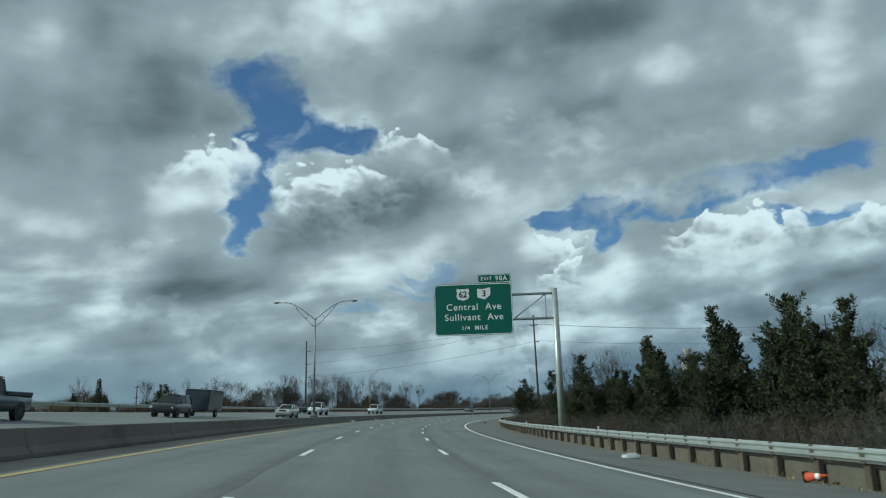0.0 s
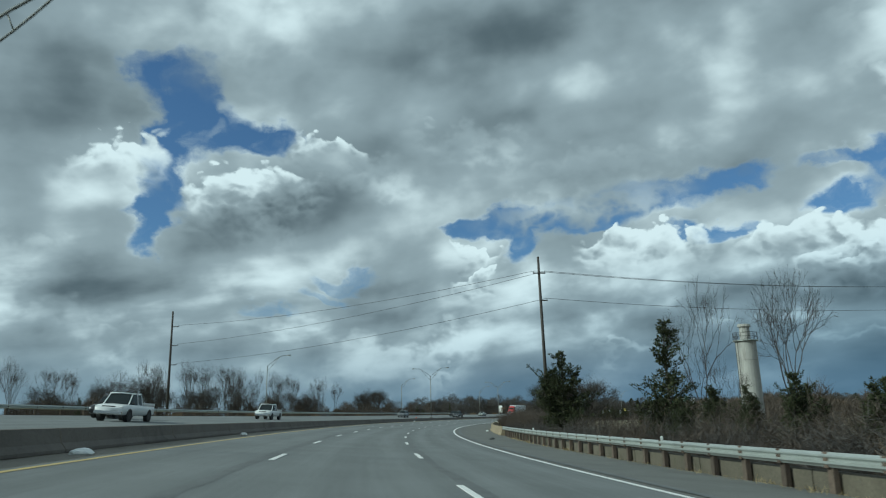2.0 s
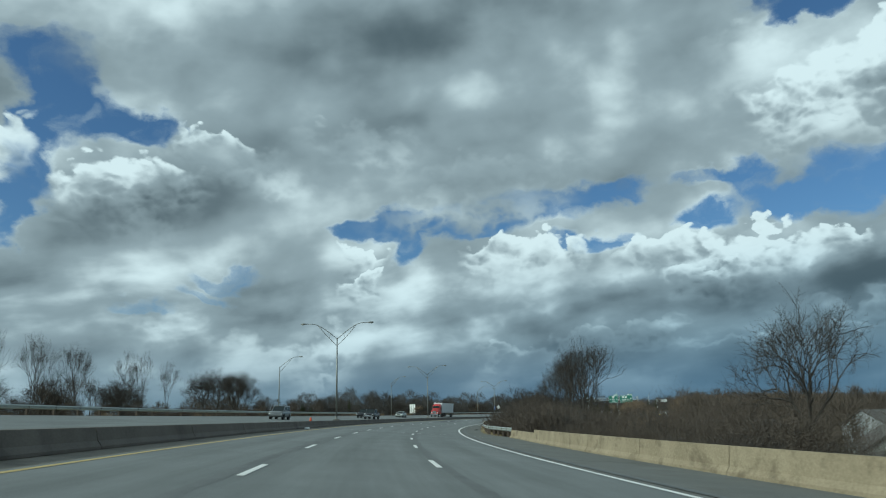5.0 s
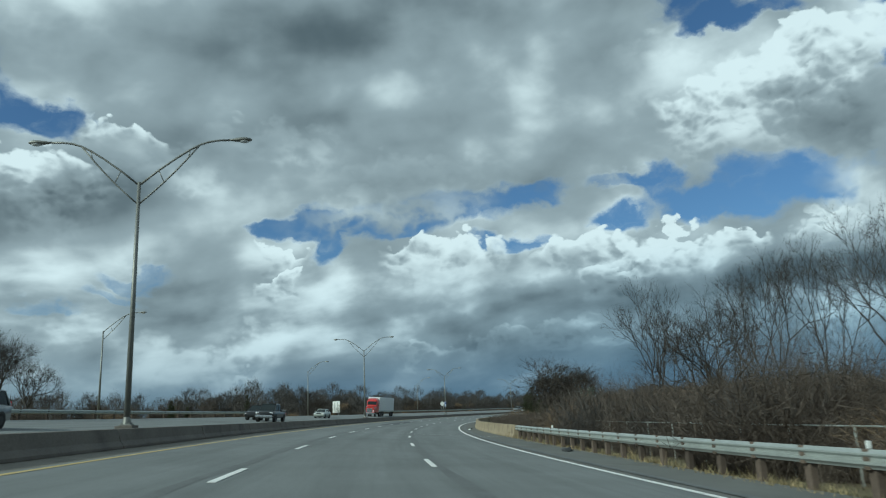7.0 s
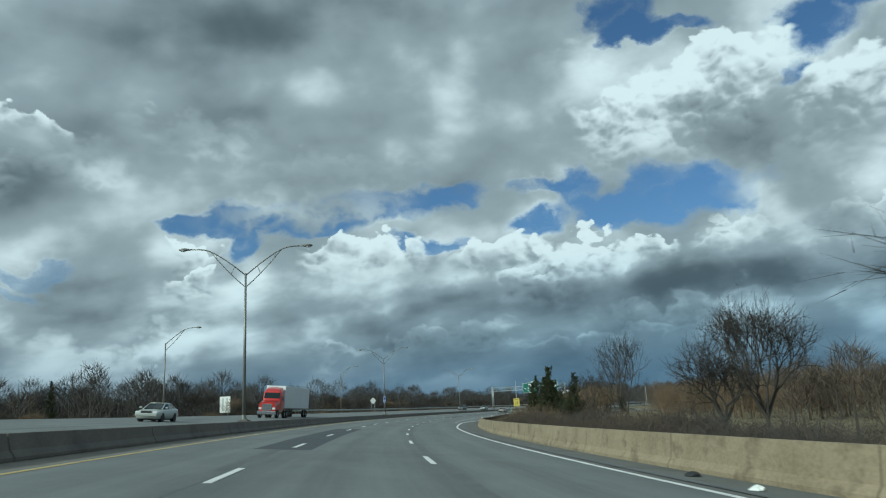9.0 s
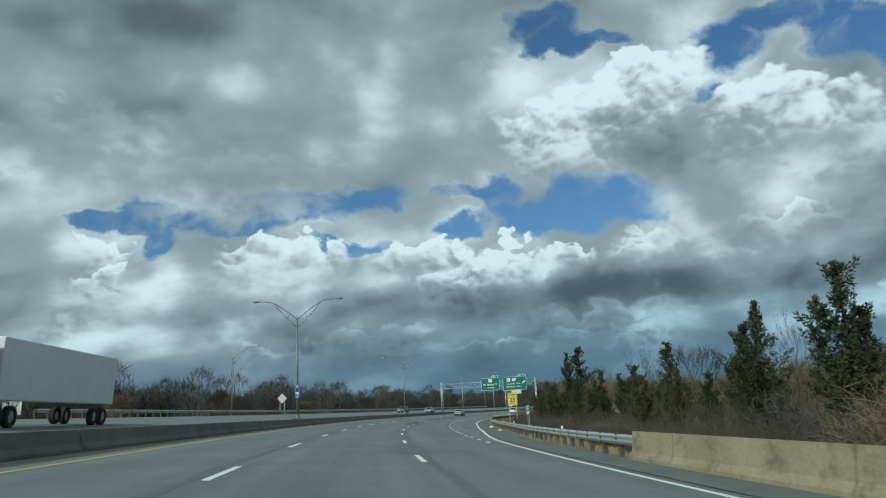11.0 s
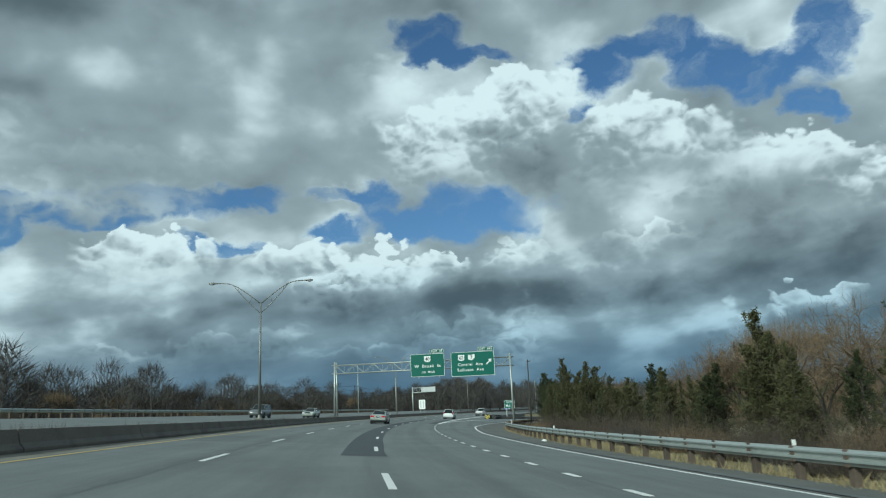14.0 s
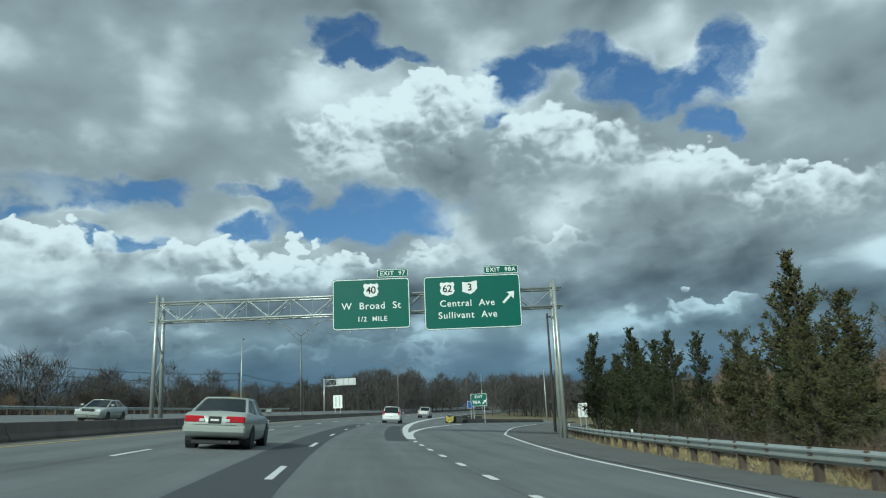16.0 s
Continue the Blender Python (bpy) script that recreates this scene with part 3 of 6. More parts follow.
road = slab("road", -7.3, EDGE, -100, 640, 0.0, 0.3, ASPHALT, "worn grey asphalt carriageway with tar seams along its lanes", "road")
slab("road_shoulder", lambda s: EDGE(s), lambda s: RAIL(s) + 0.1, -100, 620, -0.012, 0.28, SHOULDER, "gritty darker asphalt shoulder beside the guardrail", "shoulder")
slab("road_shoulder_inner", -8.3, -7.3, -100, 760, -0.012, 0.28, DUST, "narrow dusty inner shoulder along the median barrier", "shoulder")
slab("road_ahead", -7.3, 4.0, 640, 1000, 0.0, 0.3, ASPHALT, "grey asphalt carriageway bending away in the distance", "road")
slab("road_opposite", -27.2, -13.4, -110, 900, 0.0, 0.3, ASPHALT, "pale grey asphalt of the opposite carriageway", "road")
slab("median", -13.4, -8.5, -110, 900, 0.05, 0.4, SHOULDER, "dusty paved median behind the concrete barrier", "median")

# markings: solid lines, then each dash as a piece of its own
strip("edge_line_yellow", -7.14, -7.0, -100, 760, 0.006, YELLOW, road)
strip("edge_line_white", lambda s: EDGE(s) - 0.1, lambda s: EDGE(s) + 0.08, -100, 600, 0.006, PAINT, road)
strip("edge_line_ahead", 3.75, 3.92, 527, 900, 0.006, PAINT, road)
strip("shoulder_seam", lambda s: EDGE(s) + 0.45, lambda s: EDGE(s) + 0.75, -100, 600, 0.004, TAR, road)
strip("gore_line_left", lambda s: float(np.interp(s, (525, 560), (3.62, 3.9))), lambda s: float(np.interp(s, (525, 560), (3.95, 4.35))), 525, 640, 0.008, PAINT, road)
strip("gore_line_right", lambda s: 3.7 + 0.0052 * max(0, s - 525) ** 1.75, lambda s: 4.05 + 0.0052 * max(0, s - 525) ** 1.75, 525, 580, 0.008, PAINT, road)


def wavy(d, amp, seed):
    return lambda s: d + amp * noise.noise((s * 0.16, seed, 0)) + amp * 0.5 * noise.noise((s * 0.6, seed + 9, 0))


strip("tar_seam", wavy(0.02, 0.10, 1), wavy(0.3, 0.16, 2), -60, 296, 0.003, TAR, road, 1.0)
strip("tar_seam", wavy(-4.25, 0.10, 3), wavy(-4.0, 0.16, 4), -60, 300, 0.003, TAR, road, 1.0)
strip("tar_seam", wavy(0.05, 0.10, 5), wavy(0.3, 0.14, 6), 296, 434, 0.003, TAR, road, 1.0)
strip("tar_seam", wavy(-4.2, 0.09, 7), wavy(-4.0, 0.14, 8), 330, 560, 0.003, TAR, road, 1.0)
strip("tar_seam", wavy(3.72, 0.05, 9), wavy(3.82, 0.06, 10), 350, 520, 0.003, TAR, road, 1.0)
strip("asphalt_patch", wavy(-4.85, 0.05, 11), -3.2, 300, 330, 0.004, FRESH, road, 1.0)
strip("asphalt_patch", -1.05, wavy(0.45, 0.12, 12), 418, 438, 0.004, FRESH, road, 1.0)
strip("asphalt_patch", wavy(-1.0, 0.06, 15), wavy(0.28, 0.06, 13), 450.5, 560, 0.004, FRESH, road, 1.0)
strip("asphalt_patch", wavy(2.6, 0.1, 14), 3.6, 522, 560, 0.004, FRESH, road, 1.0)


def joint(s_left, s_right, wide, up, material):
    """A skewed expansion joint across the carriageway."""
    verts = [on_road(s_left + (s_right - s_left) * k / 12 + e, -7.2 + 13.6 * k / 12, up) for k in range(13) for e in (0.0, wide)]
    faces = [(2 * k, 2 * k + 2, 2 * k + 3, 2 * k + 1) for k in range(12)]
    return mesh_object("bridge_joint", verts, faces, material, road)


for a, b in ((217.2, 213.4), (149.2, 148.6), (268.5, 266.0)):
    joint(a - 0.16, b - 0.16, 0.14, 0.005, TAR)
    joint(a, b, 0.07, 0.006, PAINT)


def flat_piece(name, length, width, material):
    bm = bmesh.new()
    box(bm, (width, length, 0.012), (0, length / 2, 0.004))
    me = bpy.data.meshes.new(name)
    bm.to_mesh(me)
    bm.free()
    me.materials.append(material)
    return me


DASH, DOT = flat_piece("lane_dash", 3.05, 0.13, PAINT), flat_piece("dotted_line_dash", 0.95, 0.15, PAINT)
LANE = 3.845
for n in range(-4, 62):
    s = 2.469 + 12.19 * n
    shared("lane_dash", DASH, road, place(s, 0.0, 0, 0.15, True))
for n in range(-4, 64):
    u = -0.929 + 12.19 * n
    s = u - LANE * heading(u - LANE * heading(u))
    shared("lane_dash", DASH, road, place(s, -LANE, 0, 0.15, True))
for n in range(43):
    shared("dotted_line_dash", DOT, road, place(371.5 + 3.66 * n, 3.85, 0, 0.15, True))

# ---- median barrier, cast in lengths ----
SAFETY = ((0.0, 0.0), (0.0, 0.07), (-0.1, 0.2), (-0.17, 0.51), (-0.33, 0.51), (-0.42, 0.2), (-0.42, 0.0))
barrier = tagged(new("wall_median"), "stained dark concrete safety barrier along the median", "barrier", kind="structure")
s = -100.0
while s < 760:
    sweep("barrier_section", SAFETY, s, s + 9.08, lambda q: -8.2, BARRIER, barrier, 3.03)
    s += 9.14

# ---- bridge parapets ----
PARA = ((0, 0), (0, 0.08), (0.1, 0.24), (0.17, 0.82), (0.42, 0.82), (0.45, -0.3), (0, -0.3))
for s0, s1 in ((138, 217.2), (265.5, 360)):
    para = tagged(new("wall_parapet"), "weathered tan concrete bridge parapet with rust-brown stains", "parapet", kind="structure")
    s = s0
    while s < s1 - 0.5:
        e = min(s + 7.6, s1)
        sweep("parapet_section", PARA if s < 206 or s > 220 else [(d, u * 0.74 if u > 0 else u) for d, u in PARA], s, e - 0.05, lambda q: RAIL(q) - 0.25, PARAPET, para, 2.5)
        s = e
WALL = ((0.25, -0.3), (0.25, 0.42), (0.3, 0.46), (0.5, 0.46), (0.5, -0.3))
low = tagged(new("wall_low"), "low stained concrete kerb wall behind the guardrail", "wall", kind="structure")
s = -20.0
while s < 124:
    sweep("wall_section", WALL, s, s + 5.95, RAIL, LOW_WALL, low, 3)
    s += 6.0

# ---- W-beam guardrails ----
WBEAM = ((0.0, 0.40), (-0.02, 0.43), (-0.075, 0.47), (-0.075, 0.50), (-0.01, 0.54), (-0.01, 0.58), (-0.075, 0.62), (-0.075, 0.65), (-0.02, 0.69), (0.0, 0.72),
         (0.006, 0.72), (-0.012, 0.69), (-0.068, 0.65), (-0.068, 0.62), (-0.002, 0.58), (-0.002, 0.54), (-0.068, 0.50), (-0.068, 0.47), (-0.012, 0.43), (0.006, 0.40))


def post_mesh():
    bm = bmesh.new()
    box(bm, (0.15, 0.2, 1.0), (0.12, 0, 0.18), bevel=0.012)
    box(bm, (0.12, 0.15, 0.34), (0.02, 0, 0.55), bevel=0.01)
    me = bpy.data.meshes.new("post")
    bm.to_mesh(me)
    bm.free()
    me.materials.append(POST_WOOD)
    return me


POST = post_mesh()


def marker_mesh():
    bm = bmesh.new()
    box(bm, (0.09, 0.03, 0.13), (0, 0, 0.06), bevel=0.006)
    me = bpy.data.meshes.new("reflector")
    bm.to_mesh(me)
    bm.free()
    me.materials.append(SIGN_W)
    return me


REFLECTOR = marker_mesh()


def guardrail(s0, s1, dfun, lift, label, flip=False, spacing=1.905, every=13):
    rail = tagged(new("guardrail"), label, "guardrail", group="guardrails")
    prof = [(-d, u + lift) for d, u in reversed(WBEAM)] if flip else [(d, u + lift) for d, u in WBEAM]
    s = s0
    while s < s1 - 0.2:
        e = min(s + 7.62, s1)
        sweep("beam", prof, s, e + 0.02, dfun, STEEL, rail, 1.9)
        s = e
    n = int((s1 - s0) / spacing)
    for k in range(n + 1):
        s = s0 + k * spacing
        m = place(s, dfun(s) if callable(dfun) else dfun, lift, 180 if flip else 0)
        shared("post", POST, rail, m)
        if k % every == 6 and not flip:
            shared("reflector", REFLECTOR, rail, place(s, (dfun(s) if callable(dfun) else dfun) + 0.06, lift + 0.73))
    return rail


guardrail(-20, 138, RAIL, 0.15, "galvanised W-beam guardrail on wooden posts above a low concrete wall")
guardrail(217.2, 265.5, RAIL, 0.08, "galvanised W-beam guardrail on wooden posts joined to bridge parapets")
guardrail(360, 560, RAIL, -0.02, "galvanised W-beam guardrail on dark wooden posts over dry grass")
guardrail(-60, 330, lambda s: -28.2, 0.0, "grey guardrail along the far edge of the opposite carriageway", True, 3.81)
guardrail(396, 640, lambda s: -28.2, 0.0, "grey guardrail with many posts along the opposite carriageway", True, 1.905)


# ---- street lamps ----
def arm_points(side, reach=4.1, rise=1.95):
    """Upper chord of a bracket arm: straight up and out, then bowed level to the lamp head."""
    shape = ((0.0, 0.0), (0.2, 0.32), (0.4, 0.6), (0.55, 0.79), (0.66, 0.9), (0.76, 0.965), (0.87, 0.995), (1.0, 1.0))
    return [(side * (0.05 + reach * x), 0, rise * z) for x, z in shape]


def lamp_head(parent, side, at, name="lamp_head"):
    bm = bmesh.new()
    segs, sides = 7, 8
    prof = ((0.0, 0.05), (0.1, 0.07), (0.25, 0.1), (0.5, 0.15), (0.72, 0.15), (0.88, 0.1), (0.95, 0.03))
    prev = None
    for x, r in prof:
        ring = [bm.verts.new((at[0] + side * x, at[1] + math.cos(a) * r * 1.1, at[2] + max(math.sin(a), -0.55) * r * 0.8)) for a in [k * 2 * math.pi / sides for k in range(sides)]]
        if prev:
            for k in range(sides):
                bm.faces.new((prev[k], prev[(k + 1) % sides], ring[(k + 1) % sides], ring[k]))
        else:
            bm.faces.new(ring)
        prev = ring
    bm.faces.new(prev)
    head = part(name, bm, POLE, parent, "grey cobra-head luminaire", True)
    bm = bmesh.new()
    bmesh.ops.create_uvsphere(bm, u_segments=10, v_segments=6, radius=0.13)
    for v in bm.verts:
        v.co = Vector((at[0] + side * (0.62 + v.co.x * 1.7), at[1] + v.co.y, at[2] - 0.07 + v.co.z * 0.55))
    part("lens", bm, LENS, head, "pale glass lens", True)


def lamp_arm(parent, side, hub, reach, rise):
    bm = bmesh.new()
    up = [(x, y, z + hub) for x, y, z in arm_points(side, reach, rise)]
    bent(bm, up, 0.045, 6)
    lowp = [(x, y, z) for x, y, z in up]
    m = 4
    dn = [Vector((side * 0.05, 0, hub - 0.85)).lerp(Vector(lowp[m]), f) + Vector((0, 0, -0.12 * math.sin(math.pi * f))) for f in [k / 5 for k in range(6)]]
    bent(bm, dn, 0.036, 6)
    for f in (0.36, 0.7):
        k = int(round(f * 5))
        a, b = dn[k], min(up, key=lambda p: abs(p[0] - dn[k].x))
        tube(bm, a, b, 0.022, sides=5)
    part("bracket_arm", bm, POLE, parent, smooth=True)
    lamp_head(parent, side, up[-1])


def street_lamp(s, d, hub, base_up, both=True, label="", turn=0.0, reach=3.7, rise=1.95):
    ob = tagged(new("street_lamp"), label, "street lamp", group="median street lamps" if both else "roadside street lamps")
    ob.matrix_world = place(s, d, base_up, turn)
    bm = bmesh.new()
    tube(bm, (0, 0, 0.0), (0, 0, hub + 0.1), 0.125, 0.07, 12)
    part("shaft", bm, POLE, ob, smooth=True)
    bm = bmesh.new()
    box(bm, (0.42, 0.42, 0.05), (0, 0, 0.025), bevel=0.008)
    for x in (-0.15, 0.15):
        for y in (-0.15, 0.15):
            tube(bm, (x, y, 0.0), (x, y, 0.11), 0.022, sides=6)
    tube(bm, (0, 0, 0.03), (0, 0, 0.32), 0.17, 0.13, 12)
    part("base", bm, POLE, ob)
    bm = bmesh.new()
    box(bm, (0.7, 0.7, 0.6), (0, 0, -0.3), bevel=0.03)
    part("footing", bm, BARRIER, ob, "concrete lamp footing")
    for side in ((-1, 1) if both else (1,)):
        lamp_arm(ob, side, hub, reach, rise)
    return ob


TWIN = "tall grey steel street lamp with two bowed arms on the median"
for s, d, hub in ((84.5, -12.25, 10.35), (247.3, -11.3, 10.0), (328.5, -11.0, 9.95), (412.5, -11.3, 9.9), (495.2, -11.35, 10.1), (588, -11.3, 10.3), (668, -11.3, 10.3), (750, -11.3, 10.3)):
    street_lamp(s, d, hub, 0.42, True, TWIN)
SINGLE = "grey street lamp with a single arm beyond the opposite carriageway"
for s, d in ((203, -35.0), (296, -34.5), (372, -33.5), (459, -34)):
    street_lamp(s, d, 9.6, -0.6, False, SINGLE, 0)


# ---- lettering ----
def lettering(text, size, material, parent, m, bold=0.012, name="lettering", spread=1.06):
    cu = bpy.data.curves.new(name, "FONT")
    cu.body, cu.size, cu.align_x, cu.align_y = text, size, "CENTER", "CENTER"
    cu.extrude, cu.offset, cu.space_character = 0.004, bold, spread
    tmp = bpy.data.objects.new(name, cu)
    scene.collection.objects.link(tmp)
    me = bpy.data.meshes.new_from_object(tmp.evaluated_get(bpy.context.evaluated_depsgraph_get()))
    bpy.data.objects.remove(tmp)
    me.materials.clear()
    me.materials.append(material)
    ob = new(name, me)
    ob.parent = parent
    ob.matrix_local = m
    return ob


FACE = Matrix.Rotation(radians(90), 4, "X")


def plate(name, w, h, material, parent, at, depth=0.05, radius=0.12, border=None, label=""):
    """A rounded sign plate that faces -y, with a painted border."""
    def outline(ww, hh, rr):
        pts = []
        for cx, cz, a0 in ((1, 1, 0), (-1, 1, 90), (-1, -1, 180), (1, -1, 270)):
            for k in range(5):
                a = radians(a0 + 22.5 * k)
                pts.append((cx * (ww / 2 - rr) + math.cos(a) * rr, cz * (hh / 2 - rr) + math.sin(a) * rr))
        return pts
    bm = bmesh.new()
    pts = outline(w, h, radius)
    a = [bm.verts.new((at[0] + x, at[1], at[2] + z)) for x, z in pts]
    b = [bm.verts.new((at[0] + x, at[1] + depth, at[2] + z)) for x, z in pts]
    bm.faces.new(a)
    bm.faces.new(b[::-1])
    for k in range(len(a)):
        bm.faces.new((a[k], b[k], b[(k + 1) % len(a)], a[(k + 1) % len(a)]))
    ob = part(name, bm, material, parent, label)
    if border:
        bm = bmesh.new()
        wide = border[1]
        o1, o2 = outline(w - 0.05, h - 0.05, radius - 0.01), outline(w - 0.05 - 2 * wide, h - 0.05 - 2 * wide, max(0.02, radius - wide))
        va = [bm.verts.new((at[0] + x, at[1] - 0.006, at[2] + z)) for x, z in o1]
        vb = [bm.verts.new((at[0] + x, at[1] - 0.006, at[2] + z)) for x, z in o2]
        for k in range(len(va)):
            bm.faces.new((va[k], va[(k + 1) % len(va)], vb[(k + 1) % len(va)], vb[k]))
        part("border", bm, border[0], ob)
    return ob


def shield(parent, at, size, number, kind):
    """Route marker: white shield with a black number."""
    us = [(-0.42, 0.5), (-0.2, 0.44), (0, 0.5), (0.2, 0.44), (0.42, 0.5), (0.5, 0.32), (0.42, 0.1), (0.5, -0.15), (0.38, -0.38), (0, -0.5), (-0.38, -0.38), (-0.5, -0.15), (-0.42, 0.1), (-0.5, 0.32)]
    ohio = [(-0.5, 0.42), (-0.2, 0.36), (0.1, 0.4), (0.5, 0.5), (0.5, -0.1), (0.3, -0.32), (0.05, -0.5), (-0.2, -0.42), (-0.5, -0.3)]
    bm = bmesh.new()
    pts = us if kind == "us" else ohio
    bm.faces.new([bm.verts.new((at[0] + x * size * 1.08, at[1], at[2] + z * size)) for x, z in pts])
    r = bmesh.ops.extrude_face_region(bm, geom=list(bm.faces))
    bmesh.ops.translate(bm, vec=(0, -0.008, 0), verts=[v for v in r["geom"] if isinstance(v, bmesh.types.BMVert)])
    ob = part("route_shield", bm, SIGN_W, parent, "white route shield")
    lettering(number, size * 0.72, SIGN_K, ob, Matrix.Translation((at[0], at[1] - 0.016, at[2] - 0.01)) @ FACE, 0.008, spread=0.95)


def line(parent, text, size, x, y, z, material=None, bold=0.006):
    return lettering(text, size, material or SIGN_W, parent, Matrix.Translation((x, y, z)) @ FACE, bold, spread=1.14)


# ---- cantilever exit sign ----
def cantilever_sign():
    ob = tagged(new("overhead_exit_sign"), "green overhead exit sign on a galvanised cantilever post", "road sign", group="overhead signs")
    ob.matrix_world = place(57.3, 9.67, -0.2, 6.0)
    bm = bmesh.new()
    tube(bm, (0.25, 0, -0.6), (0.25, 0, 10.9), 0.27, 0.2, 14)
    part("post", bm, STEEL, ob, smooth=True)
    bm = bmesh.new()
    box(bm, (0.8, 0.8, 0.06), (0.25, 0, 0.45), bevel=0.01)
    part("base_plate", bm, STEEL, ob)
    for z in (10.55, 8.72):
        bm = bmesh.new()
        tube(bm, (0.2, 0, z), (-8.6, 0, z), 0.1, 0.085, 10)
        part("arm", bm, STEEL, ob, smooth=True)
    bm = bmesh.new()
    tube(bm, (-0.45, 0, 10.5), (-2.75, 0, 8.8), 0.05, sides=6)
    part("brace", bm, STEEL, ob)
    bm = bmesh.new()
    tube(bm, (-0.45, 0, 8.75), (-0.45, 0, 10.5), 0.04, sides=6)
    part("brace", bm, STEEL, ob)
    x, y, z = -5.75, -0.28, 9.53
    face = plate("panel", 5.75, 3.8, SIGN_G, ob, (x, y, z), 0.06, 0.25, (SIGN_W, 0.05), "large green sign panel")
    tab = plate("exit_tab", 2.45, 0.66, SIGN_G, ob, (x + 1.6, y, z + 2.24), 0.06, 0.08, (SIGN_W, 0.04), "small green exit number plate")
    line(tab, "EXIT", 0.36, x + 1.02, y - 0.008, z + 2.23)
    line(tab, "98A", 0.5, x + 2.12, y - 0.008, z + 2.23)
    shield(face, (x - 0.75, y - 0.004, z + 1.1), 0.9, "62", "us")
    shield(face, (x + 0.8, y - 0.004, z + 1.14), 0.9, "3", "state")
    line(face, "Central  Ave", 0.68, x + 0.02, y - 0.008, z + 0.16)
    line(face, "Sullivant  Ave", 0.68, x + 0.02, y - 0.008, z - 0.6)
    line(face, "1/4  MILE", 0.44, x + 0.05, y - 0.008, z - 1.38)
    for xx in (-2.2, 0.0, 2.2):
        bm = bmesh.new()
        box(bm, (0.09, 0.12, 3.6), (x + xx, y + 0.13, z))
        part("bracket", bm, STEEL, ob)
    return ob


cantilever_sign()


# ---- four-chord overhead gantry with two signs ----
def gantry():
    ob = tagged(new("sign_gantry"), "galvanised lattice truss gantry across the road with two green signs", "sign gantry", group="overhead signs")
    ob.matrix_world = place(538.0, 0.0, 0.0, 3.0)
    left, right = -11.9, 13.95
    for x, lo in ((left, 0.95 + 0.3), (right, -1.3)):
        top = 9.05
        for y in (-0.62, 0.62):
            bm = bmesh.new()
            tube(bm, (x, y * 1.25, lo), (x, y * 0.85, top), 0.15, 0.13, 10)
            part("column", bm, STEEL, ob, smooth=True)
        bm = bmesh.new()
        n = 4
        for k in range(n):
            a, b = lo + 0.6 + (top - lo - 1.2) * k / n, lo + 0.6 + (top - lo - 1.2) * (k + 1) / n
            sgn = 1 if k % 2 else -1
            tube(bm, (x, -0.68 * sgn, a), (x, 0.62 * sgn, b), 0.05, sides=6)
        part("column_bracing", bm, STEEL, ob)
    y0, y1, z0, z1 = -0.5, 0.5, 7.35, 8.55
    for y in (y0, y1):
        for z in (z0, z1):
            bm = bmesh.new()
            tube(bm, (left - 0.5, y, z), (right + 0.5, y, z), 0.07, sides=8)
            part("chord", bm, STEEL, ob, smooth=True)
    n = 18
    dx = (right - left) / n
    for k in range(n):
        a, b = left + dx * k, left + dx * (k + 1)
        bm = bmesh.new()
        for y in (y0, y1):
            tube(bm, (a, y, z0 if k % 2 else z1), (b, y, z1 if k % 2 else z0), 0.032, sides=5, caps=False)
        for z in (z0, z1):
            tube(bm, (a, y0 if k % 2 else y1, z), (b, y1 if k % 2 else y0, z), 0.028, sides=5, caps=False)
        tube(bm, (a, y0, z0), (a, y0, z1), 0.028, sides=5, caps=False)
        part("lattice_bay", bm, STEEL, ob)
    # W Broad St
    x, y, z = 1.97, -0.85, 7.9
    f1 = plate("panel", 5.0, 3.3, SIGN_G, ob, (x, y, z), 0.06, 0.22, (SIGN_W, 0.05), "green sign panel")
    t1 = plate("exit_tab", 2.05, 0.56, SIGN_G, ob, (x + 1.42, y, z + 1.97), 0.06, 0.08, (SIGN_W, 0.035), "small green exit number plate")
    line(t1, "EXIT  97", 0.4, x + 1.42, y - 0.008, z + 1.96)
    shield(f1, (x + 0.0, y - 0.004, z + 0.88), 0.92, "40", "us")
    line(f1, "W  Broad  St", 0.62, x, y - 0.008, z - 0.15)
    line(f1, "1/2  MILE", 0.44, x + 0.05, y - 0.008, z - 1.0)
    # Central Ave / Sullivant Ave
    x, z = 8.55, 7.68
    f2 = plate("panel", 6.3, 3.5, SIGN_G, ob, (x, y, z + 0.1), 0.06, 0.22, (SIGN_W, 0.05), "wide green sign panel with an arrow")
    t2 = plate("exit_tab", 2.3, 0.58, SIGN_G, ob, (x + 1.95, y, z + 2.16), 0.06, 0.08, (SIGN_W, 0.035), "small green exit number plate")
    line(t2, "EXIT  98A", 0.4, x + 1.95, y - 0.008, z + 2.15)
    shield(f2, (x - 1.62, y - 0.004, z + 1.0), 0.9, "62", "us")
    shield(f2, (x - 0.15, y - 0.004, z + 1.05), 0.9, "3", "state")
    line(f2, "Central  Ave", 0.6, x - 0.35, y - 0.008, z + 0.02)
    line(f2, "Sullivant  Ave", 0.6, x - 0.35, y - 0.008, z - 0.75)
    bm = bmesh.new()
    box(bm, (0.16, 0.01, 0.85), (x + 2.28, y - 0.01, z + 0.25), Matrix.Rotation(radians(45), 4, "Y"))
    tip = Vector((x + 2.28 + 0.46, y - 0.01, z + 0.25 + 0.46))
    bm.faces.new([bm.verts.new(tip + Vector(p)) for p in ((0, 0, 0), (-0.52, 0, -0.06), (-0.3, 0, -0.24), (-0.24, 0, -0.3), (-0.06, 0, -0.52))])
